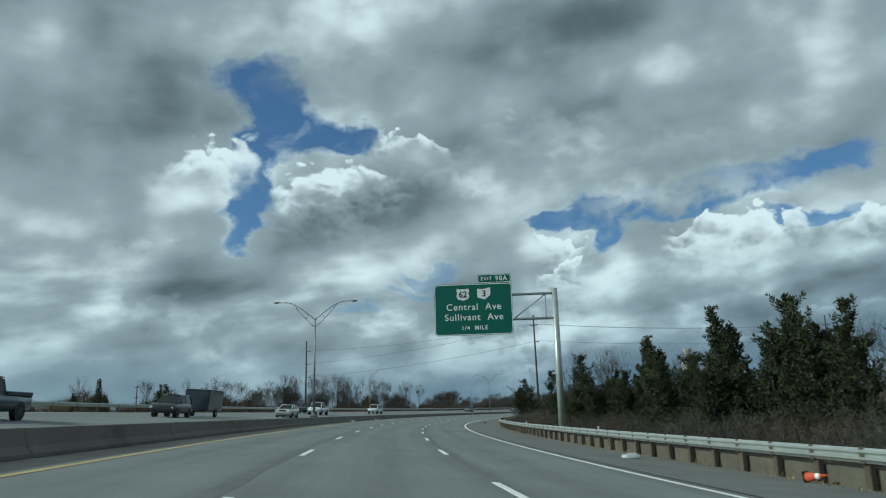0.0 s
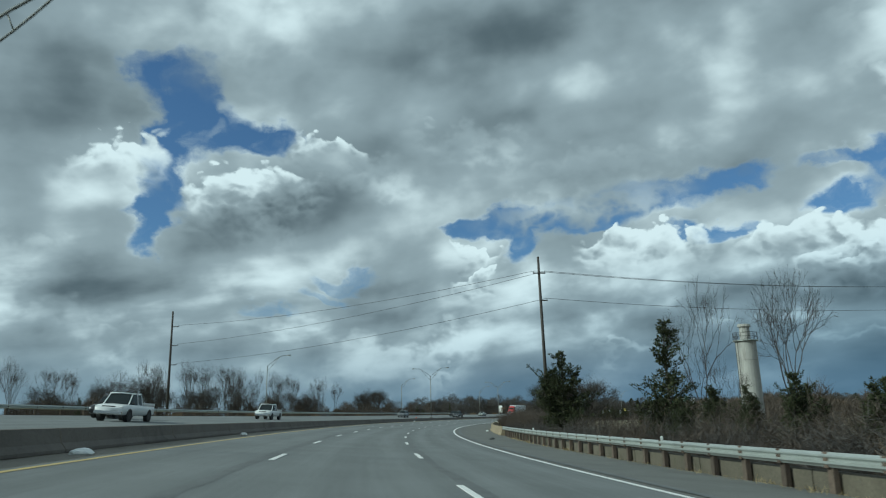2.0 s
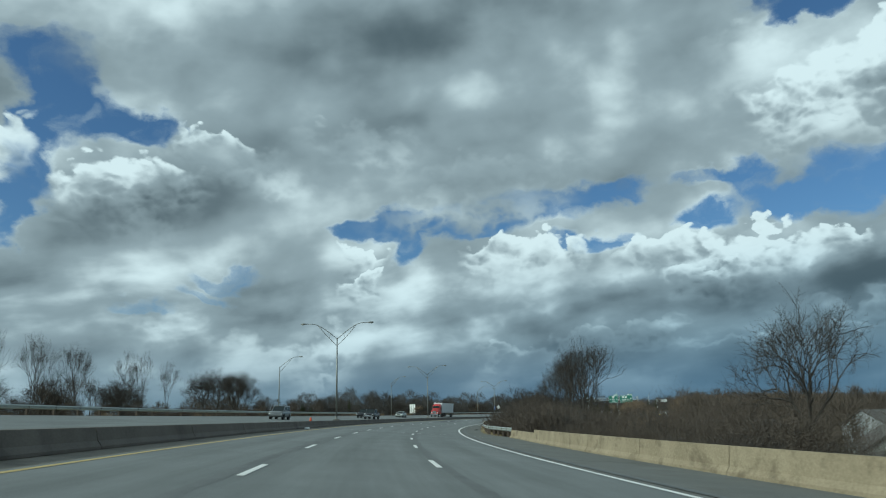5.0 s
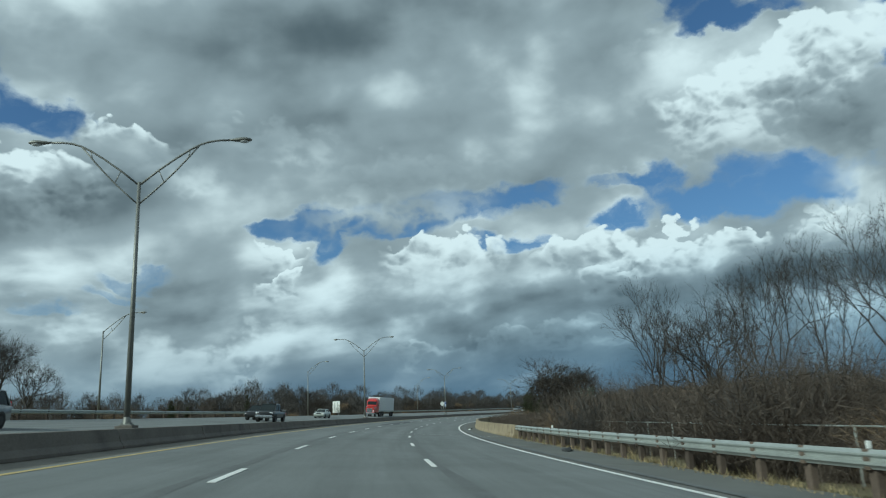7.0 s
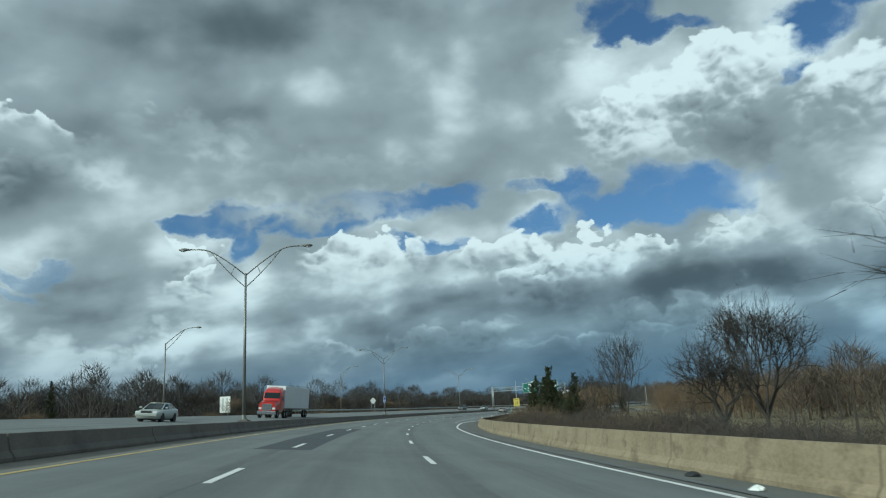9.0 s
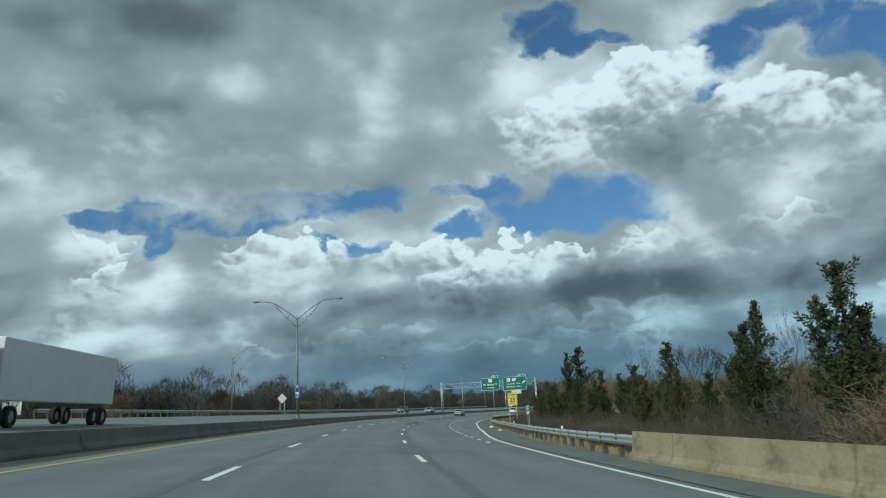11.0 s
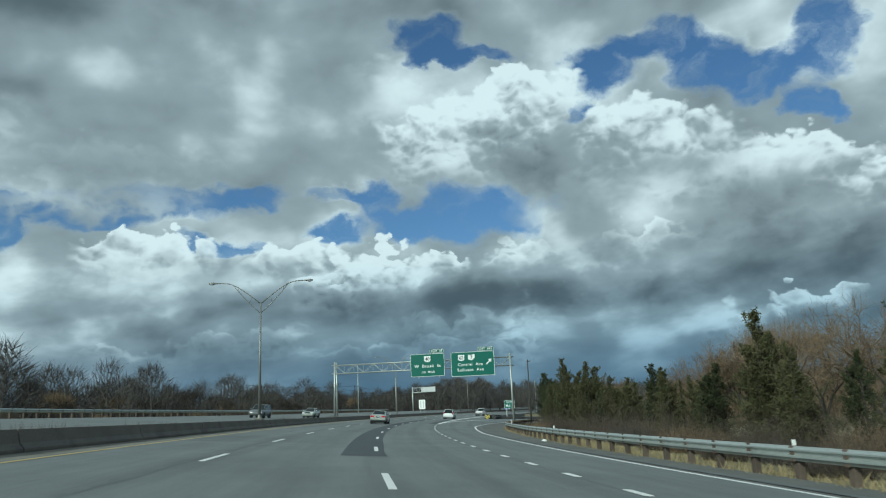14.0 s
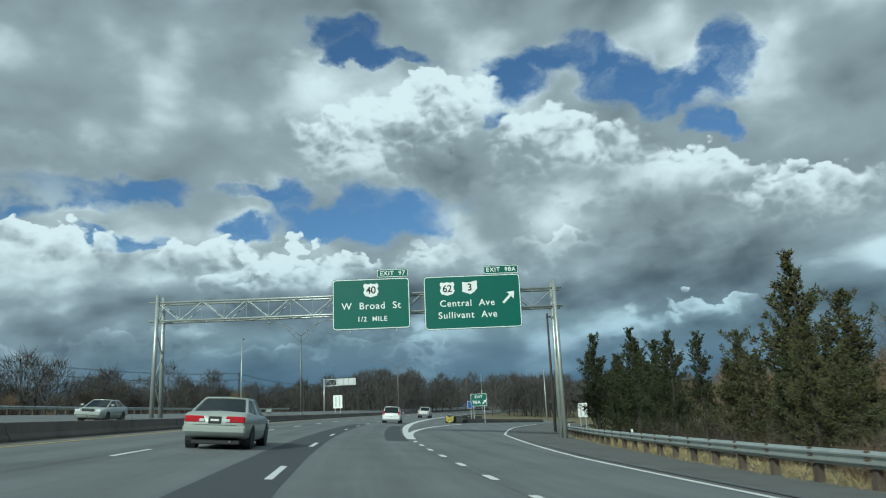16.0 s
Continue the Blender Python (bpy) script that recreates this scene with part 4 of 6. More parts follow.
    part("arrow", bm, SIGN_W, f2, "white upward arrow")
    for xx in (0.6, 3.6, 6.0, 8.4, 10.8):
        bm = bmesh.new()
        box(bm, (0.09, 0.3, 3.2), (xx, y + 0.2, z))
        part("bracket", bm, STEEL, ob)
    return ob


gantry()


# ---- trees and scrub ----
class Leaves:
    """Collects many small triangles and bars for one mesh."""

    def __init__(self):
        self.v, self.f = [], []

    def tri(self, a, b, c):
        n = len(self.v)
        self.v += [tuple(a), tuple(b), tuple(c)]
        self.f.append((n, n + 1, n + 2))

    def bar(self, a, b, ra, rb, sides=4):
        a, b = Vector(a), Vector(b)
        if (b - a).length < 1e-4:
            return
        q = (b - a).to_track_quat("Z", "Y")
        n = len(self.v)
        for p, r in ((a, ra), (b, rb)):
            for k in range(sides):
                w = 2 * math.pi * k / sides
                self.v.append(tuple(p + q @ Vector((math.cos(w) * r, math.sin(w) * r, 0))))
        for k in range(sides):
            self.f.append((n + k, n + (k + 1) % sides, n + sides + (k + 1) % sides, n + sides + k))

    def mesh(self, name, material):
        me = bpy.data.meshes.new(name)
        me.from_pydata(self.v, [], self.f)
        me.materials.append(material)
        me.update()
        return me


def rand_dir(rng):
    z, a = rng.uniform(-1, 1), rng.uniform(0, 2 * math.pi)
    r = math.sqrt(1 - z * z)
    return Vector((r * math.cos(a), r * math.sin(a), z))


def spray(lv, rng, at, way, length, wide):
    """A small fan of needle-leaved twigs."""
    way = way.normalized()
    side = way.cross(rand_dir(rng)).normalized()
    n = len(lv.v)
    tip = at + way * length
    m1, m2 = at + way * length * 0.45 + side * wide, at + way * length * 0.4 - side * wide
    lv.v += [tuple(at), tuple(m1), tuple(tip), tuple(m2)]
    lv.f.append((n, n + 1, n + 2, n + 3))


def conifer_meshes(seed, full=1.0, spires=1, bare=0.05, limbs=95, gaps=0.25, lean=0.03):
    """Unit-height red cedar: upswept limbs of uneven length clothed in small sprays, one or more leaders."""
    rng = random.Random(seed)
    tr, cr = Leaves(), Leaves()
    leaders = [(0.0, 0.0, 1.0, 1.0)]
    for _ in range(spires - 1):
        w = rng.uniform(0, 6.28)
        r = rng.uniform(0.06, 0.13) * full
        leaders.append((math.cos(w) * r, math.sin(w) * r, rng.uniform(0.7, 0.93), rng.uniform(0.55, 0.8)))
    for lx, ly, top, share in leaders:
        foot = Vector((0, 0, 0)) if not (lx or ly) else Vector((0, 0, rng.uniform(0.08, 0.2)))
        tip = Vector((lx + rng.uniform(-lean, lean), ly + rng.uniform(-lean, lean), top))
        mid = foot.lerp(tip, 0.45) + Vector((lx, ly, 0)) * 0.5
        tr.bar(foot, mid, 0.017 * share, 0.011 * share, 7)
        tr.bar(mid, tip, 0.011 * share, 0.002, 6)

        def stem(f):
            return foot.lerp(mid, f / 0.45) if f < 0.45 else mid.lerp(tip, (f - 0.45) / 0.55)

        swell = [rng.uniform(0.6, 1.25) for _ in range(9)]
        for k in range(int(limbs * share)):
            f = bare + (0.985 - bare) * (k + rng.random()) / (limbs * share)
            if rng.random() < gaps * 0.5:
                continue
            q = min(f * 8, 7.99)
            env = 0.235 * full * share * ((1 - f) ** 0.7 + 0.06) * 1.12 * (0.6 + 0.4 * min(1, (f - bare) * 7)) * swell[int(q)]
            length = env * (rng.uniform(1.1, 1.6) if rng.random() < 0.13 else rng.uniform(0.5, 1.05))
            w = rng.uniform(0, 6.28)
            rise = rng.uniform(0.25, 0.95) + 0.5 * f
            way = Vector((math.cos(w), math.sin(w), rise)).normalized()
            p0 = stem(f)
            p1 = p0 + way * length
            tr.bar(p0, p1, 0.004, 0.0012, 3)
            n = max(9, int(235 * length + 9))
            for j in range(n):
                g = (0.15 + 0.87 * rng.random()) if j else 1.0
                at_ = p0.lerp(p1, g) + rand_dir(rng) * (0.011 + length * 0.13 * (1.15 - g))
                for _ in range(2):
                    sw = way * rng.uniform(0.3, 1.0) + rand_dir(rng) * 0.75 + Vector((0, 0, 0.35))
                    spray(cr, rng, at_, sw, rng.uniform(0.012, 0.034), rng.uniform(0.0025, 0.0055))
    return tr, cr


def bare_tree_meshes(seed, spread=0.55, limbs=3, depth=6, lift=0.08, first=0.22, twig=0.0007, thick=0.0115):
    """Unit-height leafless tree: forking trunk, limbs, branches and a haze of fine twigs."""
    rng = random.Random(seed)
    tr, tw = Leaves(), Leaves()

    def hair(b, sd, length):
        side = sd.cross(rand_dir(rng)).normalized() * twig
        e = b + sd * length
        tw.tri(b - side, b + side, e)
        for _ in range(1):
            s2 = (sd + rand_dir(rng) * 0.75).normalized()
            c = b.lerp(e, rng.uniform(0.25, 0.8))
            side2 = s2.cross(rand_dir(rng)).normalized() * twig * 0.7
            tw.tri(c - side2, c + side2, c + s2 * length * rng.uniform(0.4, 0.7))

    def grow(p, way, length, r, level):
        steps = 3
        q = p
        for k in range(steps):
            way = (way + rand_dir(rng) * (0.1 if level < 2 else 0.2) + Vector((0, 0, lift))).normalized()
            nq = q + way * (length / steps)
            r2 = r * (1 - 0.3 * (k + 1) / steps)
            (tr if level < 4 else tw).bar(q, nq, r * (1 - 0.3 * k / steps), r2, 6 if level < 2 else 4 if level < 3 else 3)
            if level >= 2:
                for _ in range(1):
                    sd = (way + rand_dir(rng) * 0.95).normalized()
                    hair(q.lerp(nq, rng.random()), sd, rng.uniform(0.03, 0.075))
            elif rng.random() < 0.35 and k:
                grow(nq, (way + rand_dir(rng) * 0.9).normalized(), length * 0.5, r * 0.42, level + 2)
            q = nq
        if level >= depth:
            for _ in range(3):
                hair(q, (way + rand_dir(rng) * 0.6).normalized(), rng.uniform(0.04, 0.08))
            return
        n = limbs if level == 0 else rng.choice((2, 2, 3))
        turn = rng.uniform(0, 6.28)
        for k in range(n):
            tilt = spread * rng.uniform(0.55, 1.15)
            ref = way.orthogonal().normalized()
            ax = Matrix.Rotation(turn + 6.28 * k / n + rng.uniform(-0.4, 0.4), 3, way) @ ref
            grow(q, Matrix.Rotation(tilt, 3, ax) @ way, length * rng.uniform(0.66, 0.9), r * 0.66, level + 1)

    grow(Vector((0, 0, 0)), Vector((rng.uniform(-0.08, 0.08), rng.uniform(-0.08, 0.08), 1)).normalized(), first, thick, 0)
    top = max(v[2] for v in tr.v + tw.v)
    for lv in (tr, tw):
        lv.v = [(x / top, y / top, z / top) for x, y, z in lv.v]
    return tr, tw


def bush_mesh(seed, count=520, tall=1.0):
    """Unit shrub: a mound of fine arching stems."""
    rng = random.Random(seed)
    lv = Leaves()
    for _ in range(count):
        a = rng.uniform(0, 2 * math.pi)
        r = 0.55 * math.sqrt(rng.random())
        p = Vector((math.cos(a) * r, math.sin(a) * r, 0))
        way = Vector((math.cos(a) * rng.uniform(0, 0.6), math.sin(a) * rng.uniform(0, 0.6), 1)) + rand_dir(rng) * 0.3
        h = tall * rng.uniform(0.45, 1.0) * (1.05 - r * 0.7)
        for k in range(2):
            nx = p + way.normalized() * h * 0.5
            lv.bar(p, nx, 0.0034 - 0.0012 * k, 0.0022 - 0.0008 * k, 3)
            for _k in range(6):
                sd = (way.normalized() * 0.8 + rand_dir(rng)).normalized()
                b = p.lerp(nx, rng.random())
                e = b + sd * h * rng.uniform(0.12, 0.3)
                side = sd.cross(rand_dir(rng)).normalized() * 0.0026
                lv.tri(b - side, b + side, e)
            p, way = nx, way + rand_dir(rng) * 0.7
    return lv


CEDARS = []
for seed, kw in ((11, dict(full=0.9)), (12, dict(full=1.25, spires=3)), (13, dict(full=0.7, gaps=0.5)), (14, dict(full=1.1, spires=2)), (15, dict(full=0.75, bare=0.28, gaps=0.7, limbs=70)), (16, dict(full=1.5, spires=4))):
    tr, cr = conifer_meshes(seed, **kw)
    CEDARS.append((tr.mesh("trunk", BARK), cr.mesh("crown", NEEDLE), cr.mesh("crown", NEEDLE_LIT)))
BARES = []
for seed, kw in ((21, dict(spread=0.5)), (22, dict(spread=0.6, limbs=4, first=0.14)), (23, dict(spread=0.4, first=0.3, limbs=2)), (24, dict(spread=0.75, limbs=4, first=0.1)), (25, dict(spread=0.5, limbs=3, first=0.26)), (26, dict(spread=0.62, lift=0.03, limbs=4, first=0.16))):
    tr, tw = bare_tree_meshes(seed, **kw)
    BARES.append((tr.mesh("trunk", BARK), tw.mesh("crown", BRANCH), tw.mesh("crown", TWIG_TAN)))
BUSH_MESHES = [bush_mesh(31 + k).mesh("foliage", m) for k, m in enumerate((TWIG, TWIG_DARK, TWIG_TAN, TWIG))]
tree_rng = random.Random(5)


def stem_mesh(seed):
    """The few thick stems at the foot of a shrub."""
    rng = random.Random(seed)
    lv = Leaves()
    for k in range(7):
        a = rng.uniform(0, 6.28)
        foot = Vector((math.cos(a) * 0.06, math.sin(a) * 0.06, 0))
        mid = foot + Vector((math.cos(a) * 0.1, math.sin(a) * 0.1, rng.uniform(0.25, 0.4)))
        lv.bar(foot, mid, 0.012, 0.009, 5)
        lv.bar(mid, mid + Vector((math.cos(a) * 0.12, math.sin(a) * 0.12, rng.uniform(0.25, 0.4))), 0.009, 0.004, 4)
    return lv.mesh("stems", BARK)


STEMS = stem_mesh(44)


def plant(name, s, d, height, trunk, crown, crown_name, label, cat, group, wide=1.0, top=None):
    p = on_road(s, d)
    z = ground_height(p.x, p.y) - 0.12
    if top is not None:
        height = top - z
    ob = tagged(new(name), label, cat, group=group)
    ob.matrix_world = Matrix.Translation((p.x, p.y, z)) @ Matrix.Rotation(tree_rng.uniform(0, 6.28), 4, "Z") @ Matrix.Diagonal((height * wide, height * wide, height, 1))
    for nm, me in (("stems" if trunk is STEMS else "trunk", trunk), (crown_name, crown)):
        if me:
            c = new(nm, me)
            c.parent = ob
    return ob


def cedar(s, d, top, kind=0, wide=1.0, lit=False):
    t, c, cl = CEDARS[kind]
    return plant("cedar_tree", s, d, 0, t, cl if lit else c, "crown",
                 "cedar tree in roadside scrub, needles coloured a lighter olive as if sunlit" if lit else "dark green cedar tree with a ragged crown in roadside scrub", "tree", "cedars by the road", wide, top)


def bare(s, d, top, kind=0, wide=1.0, tan=False):
    t, c, ct = BARES[kind]
    return plant("bare_tree", s, d, 0, t, ct if tan else c, "crown",
                 "leafless tree with pale tan twigs in winter" if tan else "leafless winter tree with dark bare branches", "tree", "bare trees by the road", wide, top)


def bush(s, d, height, kind=0, wide=1.2):
    return plant("shrub", s, d, height, STEMS, BUSH_MESHES[kind], "foliage",
                 "pale tan leafless shrub" if kind == 2 else "leafless brown shrub of fine stems", "shrub", "shrubs behind the guardrail", wide)


# cedars on the inside of the bend: place, top above datum, kind, width, sunlit colour
for row in ((27, 14.8, 4.4, 2, 1.1), (30, 15, 4.9, 1, 1.0), (32.5, 14.6, 5.2, 3, 1.0), (35, 15.5, 5.8, 1, 1.0), (38, 17, 4.6, 0, 1.0), (41, 15, 6.2, 3, 1.1), (43, 16, 5.0, 1, 1.0), (47, 17, 4.2, 0, 1.0), (53, 15.4, 5.9, 3, 1.0), (56, 17, 4.0, 1, 1.0), (66, 19, 5.0, 0, 1.0),
            (78.2, 15.6, 6.5, 1, 1.0), (71.4, 20.4, 6.9, 2, 1.2), (61.8, 17.7, 6.3, 1, 1.0), (83, 17, 4.3, 3, 1.0), (94, 15.5, 2.6, 1, 1.1), (101, 15.0, 2.4, 0, 1.0), (109.3, 15.9, 6.6, 0, 1.25), (113.5, 16.5, 3.0, 1, 1.0), (125.8, 12.6, 6.25, 5, 1.2),
            (361, 14.6, 5.5, 1, 1.0), (365, 13.6, 4.8, 3, 0.9), (371, 16, 4.2, 5, 0.8), (358, 17, 4.6, 0, 1.0),
            (385, 17.5, 4.9, 0, 1.0), (388, 19, 3.2, 3, 1.0), (393, 17.5, 3.9, 1, 1.0), (399, 18, 3.6, 3, 1.0), (404, 17.5, 4.2, 2, 1.2), (409, 18, 3.4, 1, 1.0), (414, 17, 3.8, 3, 1.0), (417.5, 18, 4.4, 2, 1.3), (421.5, 19, 7.6, 4, 1.35), (426, 18, 3.6, 1, 1.0),
            (433, 19, 7.9, 3, 0.72), (429, 20, 4.2, 3, 1.0)):
    cedar(*row)
# these cedars take the needle colour lightened as if in sun
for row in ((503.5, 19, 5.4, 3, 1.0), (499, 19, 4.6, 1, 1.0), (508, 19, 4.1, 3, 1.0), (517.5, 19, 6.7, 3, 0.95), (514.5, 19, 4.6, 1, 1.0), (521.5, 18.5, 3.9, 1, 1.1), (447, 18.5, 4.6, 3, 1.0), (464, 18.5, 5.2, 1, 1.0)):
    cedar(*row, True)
# thick growth behind the first rail
for k in range(52):
    cedar(22 + k * 1.8 + tree_rng.uniform(-0.9, 0.9), tree_rng.uniform(13.6, 18.5), tree_rng.uniform(2.6, 4.6) if k < 30 else tree_rng.uniform(1.2, 2.3), (3, 1, 5, 5, 1, 3, 1)[k % 7], tree_rng.uniform(1.0, 1.35))
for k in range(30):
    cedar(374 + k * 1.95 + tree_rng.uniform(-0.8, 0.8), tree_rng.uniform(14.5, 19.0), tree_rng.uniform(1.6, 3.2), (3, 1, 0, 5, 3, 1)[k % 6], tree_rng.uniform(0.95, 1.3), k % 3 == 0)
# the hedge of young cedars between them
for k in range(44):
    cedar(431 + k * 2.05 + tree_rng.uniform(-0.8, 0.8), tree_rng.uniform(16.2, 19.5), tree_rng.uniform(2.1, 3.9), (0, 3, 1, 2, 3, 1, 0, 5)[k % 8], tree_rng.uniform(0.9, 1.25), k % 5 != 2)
for row in ((527, 19, 4.4, 0, 1.0), (531, 19, 4.9, 3, 1.0), (534, 19.2, 4.6, 1, 1.0), (537.5, 19, 5.8, 3, 1.0), (541, 19, 4.2, 1, 1.0), (548.5, 19.2, 6.4, 1, 0.9), (545, 20, 4.6, 3, 1.0), (556, 25, 5.0, 0, 1.0), (566, 29, 5.0, 1, 1.0)):
    cedar(*row)
# bare trees on the inside
for row in ((36, 21, 5.5, 0, 0.9), (48, 22, 6.0, 2, 0.8), (63, 22, 6.5, 0, 0.8), (72, 24, 6.4, 4, 0.9), (81.3, 19.4, 7.6, 2, 0.7), (112.3, 19.3, 10.2, 2, 0.62), (109.7, 24.0, 10.6, 4, 0.62), (121, 24, 5.6, 2, 0.8), (170, 21.5, 6.8, 1, 1.1), (178, 24, 7.8, 5, 1.15),
            (178, 21, 6.4, 3, 0.8), (190, 19, 7.6, 5, 0.8), (228, 16, 8.6, 0, 0.9), (232, 17, 9.4, 2, 0.8), (237, 18, 9.2, 0, 0.9), (241, 16.5, 8.4, 4, 0.9), (246, 17, 8.2, 2, 0.8), (252, 18, 8.8, 0, 0.8), (259, 17.5, 8.4, 5, 0.9), (266, 17, 8.0, 2, 0.8),
            (281, 21.0, 12.8, 4, 0.8), (288.7, 13.5, 7.0, 3, 1.5), (294, 16.5, 6.0, 1, 0.9), (310, 16, 6.6, 1, 0.9), (318, 17.5, 5.8, 3, 0.9), (331, 16, 6.6, 0, 0.9), (345, 19, 6, 4, 0.9), (378, 22, 6.2, 2, 0.8), (398, 24, 6.6, 0, 0.9), (405, 22, 6.4, 2, 0.8), (438, 23, 6.8, 0, 0.8)):
    bare(*row)
for row in ((440, 31, 6.0, 3, 1.0, True), (447, 30, 6.4, 5, 1.0, True), (454, 29, 6.6, 3, 1.0, True), (461, 28, 6.8, 5, 1.0, True), (468, 27, 7.0, 3, 1.0, True), (475, 28, 7.4, 5, 1.0, True), (481, 28, 7.4, 1, 1.0, True), (486, 28, 7.2, 3, 1.0, True), (490, 27, 6.6, 5, 0.9, True), (487, 26, 6.0, 5, 0.9, True), (518, 25, 5.2, 3, 0.9, True), (466, 21, 5.8, 1, 0.8, True)):
    bare(*row)
# shrubs along the inside
for k in range(210):
    s = -10 + k * 2.75 + tree_rng.uniform(-1, 1)
    if 134 < s < 182:
        continue
    off = tree_rng.uniform(3.2, 8.5)
    d = RAIL(s) + off
    if s > 540:
        continue
    h = tree_rng.uniform(1.6, 3.0) + 0.16 * (off - 3)
    if 215 < s < 275:
        h *= 1.35
    elif 275 <= s < 350:
        h *= 0.75
    if s > 366:
        h *= 0.6
    bush(s, d, h, 2 if (s > 430 and k % 4 == 0) or k % 11 == 0 else (0, 1, 3)[k % 3], tree_rng.uniform(0.9, 1.4))


# ---- outer side: bare trees, spruces and scrub beyond the opposite carriageway ----
for row in ((105.9, -47.6, 7.1, 0, 1.0), (110, -49, 5.0, 3, 1.0), (99, -47, 5.0, 3, 1.1), (113.6, -41.8, 6.5, 0, 1.25), (121.8, -39.8, 6.2, 3, 1.1), (133, -53, 7.5, 1, 0.9), (151, -57, 7.0, 1, 1.0), (190, -64, 6.0, 0, 0.9), (365, -44, 6.9, 2, 1.2), (340, -47, 5.4, 5, 0.7), (352, -50, 4.6, 1, 1.0),
            (470, -52, 6.0, 5, 0.6), (560, -60, 6.0, 0, 1.0), (585, -62, 6.0, 1, 1.0), (608, -60, 5.5, 1, 1.1)):
    ob = cedar(*row)
    ob["label"] = "dark spruce standing beyond the opposite carriageway"
for k, (s, d, top) in enumerate(((168, -60, 9), (176, -66, 9.5), (206, -58, 11.0), (212, -64, 12.5), (217, -58, 12), (222, -62, 13.4), (228, -60, 12.6), (232, -64, 13.5), (236, -58, 12.6), (240, -62, 13.8), (244, -60, 12.6), (248, -64, 13.6), (252, -60, 13.0), (257, -57, 12.4), (262, -60, 13.2),
                                 (268, -58, 12.2), (274, -62, 13), (280, -56, 12.4), (288, -58, 12.8), (295, -57, 11.6), (158, -62, 8.2), (147, -64, 7.6), (120, -60, 6.6), (198, -66, 8.2), (188, -64, 8.8))):
    bare(s, d, top + 2.6, (2, 4, 2, 0, 2, 4)[k % 6], 0.55)
for row in ((262, -34, 9.6, 3, 1.0), (269, -35, 10.4, 5, 1.0), (276, -35, 10.2, 3, 1.0), (283, -37, 10.8, 1, 1.0), (289, -38, 9.6, 5, 0.9), (331, -52, 7.6, 2, 0.8), (318, -54, 6.6, 0, 0.8)):
    bare(*row)
for k in range(34):
    bare(404 + k * 7.1 + tree_rng.uniform(-2, 2), -tree_rng.uniform(37, 58), tree_rng.uniform(5.6, 8.2), (3, 5, 1, 3, 0)[k % 5], 1.0, k % 4 == 1)
for k in range(26):
    bare(196 + k * 4.4 + tree_rng.uniform(-1.5, 1.5), -tree_rng.uniform(62, 78), tree_rng.uniform(10, 13), (0, 5, 4, 3)[k % 4], 0.9)
for k in range(95):
    s = 60 + k * 6.2 + tree_rng.uniform(-2, 2)
    d = -tree_rng.uniform(34, 46)
    bush(s, d, tree_rng.uniform(0.8, 1.7) * (1.5 if 250 < s < 275 else 1), (0, 3, 0, 2)[k % 4], 1.3)


def far_woods(name, spots, material, seed, label, thick=1.0):
    """Distant winter woodland: trunks and a haze of branches for many trees in one mesh."""
    rng = random.Random(seed)
    lv = Leaves()
    for x, y, z, h in spots:
        w = h * rng.uniform(0.28, 0.42)
        lv.bar((x, y, z - 1), (x + rng.uniform(-0.4, 0.4), y, z + h * 0.75), 0.22, 0.06, 4)
        for _ in range(rng.randint(440, 540)):
            a, f = rng.uniform(0, 6.28), rng.random() ** 0.8
            r = w * math.sqrt(rng.random()) * math.sin(math.pi * (0.18 + 0.78 * f)) ** 0.7
            p = Vector((x + math.cos(a) * r, y + math.sin(a) * r, z + h * (0.12 + 0.8 * f)))
            way = (Vector((math.cos(a) * r / w, math.sin(a) * r / w, 1.0)) + rand_dir(rng) * 0.8).normalized()
            side = way.cross(rand_dir(rng)).normalized() * rng.uniform(0.02, 0.062) * thick
            lv.tri(p - side, p + side, p + way * rng.uniform(1.0, 2.6))
    ob = new(name, lv.mesh(name, material))
    return tagged(ob, label, "woods", kind="stuff")


def wood_spots(rng, n, s0, s1, d0, d1, h0, h1):
    out = []
    for _ in range(n):
        s, d = rng.uniform(s0, s1), rng.uniform(d0, d1)
        p = on_road(s, d)
        out.append((p.x, p.y, ground_height(p.x, p.y), rng.uniform(h0, h1)))
    return out


wr = random.Random(77)
far_woods("far_woods", wood_spots(wr, 300, 60, 420, -150, -70, 4.5, 8.0), TWIG, 1, "distant belt of leafless winter trees beyond the motorway")
far_woods("far_woods", wood_spots(wr, 760, 400, 900, -120, -50, 6, 12), TWIG_DARK, 2, "dark distant woodland of leafless trees behind the bend", 1.15)
far_woods("far_woods", wood_spots(wr, 520, 680, 1050, -44, 60, 8, 13), TWIG_DARK, 3, "dark winter woodland closing the view ahead", 1.4)
far_woods("far_woods", wood_spots(wr, 330, 400, 640, 44, 95, 6, 9.0), TWIG_TAN, 4, "tan winter woodland on the inside of the bend", 0.6)
far_woods("far_woods", wood_spots(wr, 260, 0, 400, 50, 130, 7, 11), TWIG, 5, "distant grey winter trees beyond the embankment")


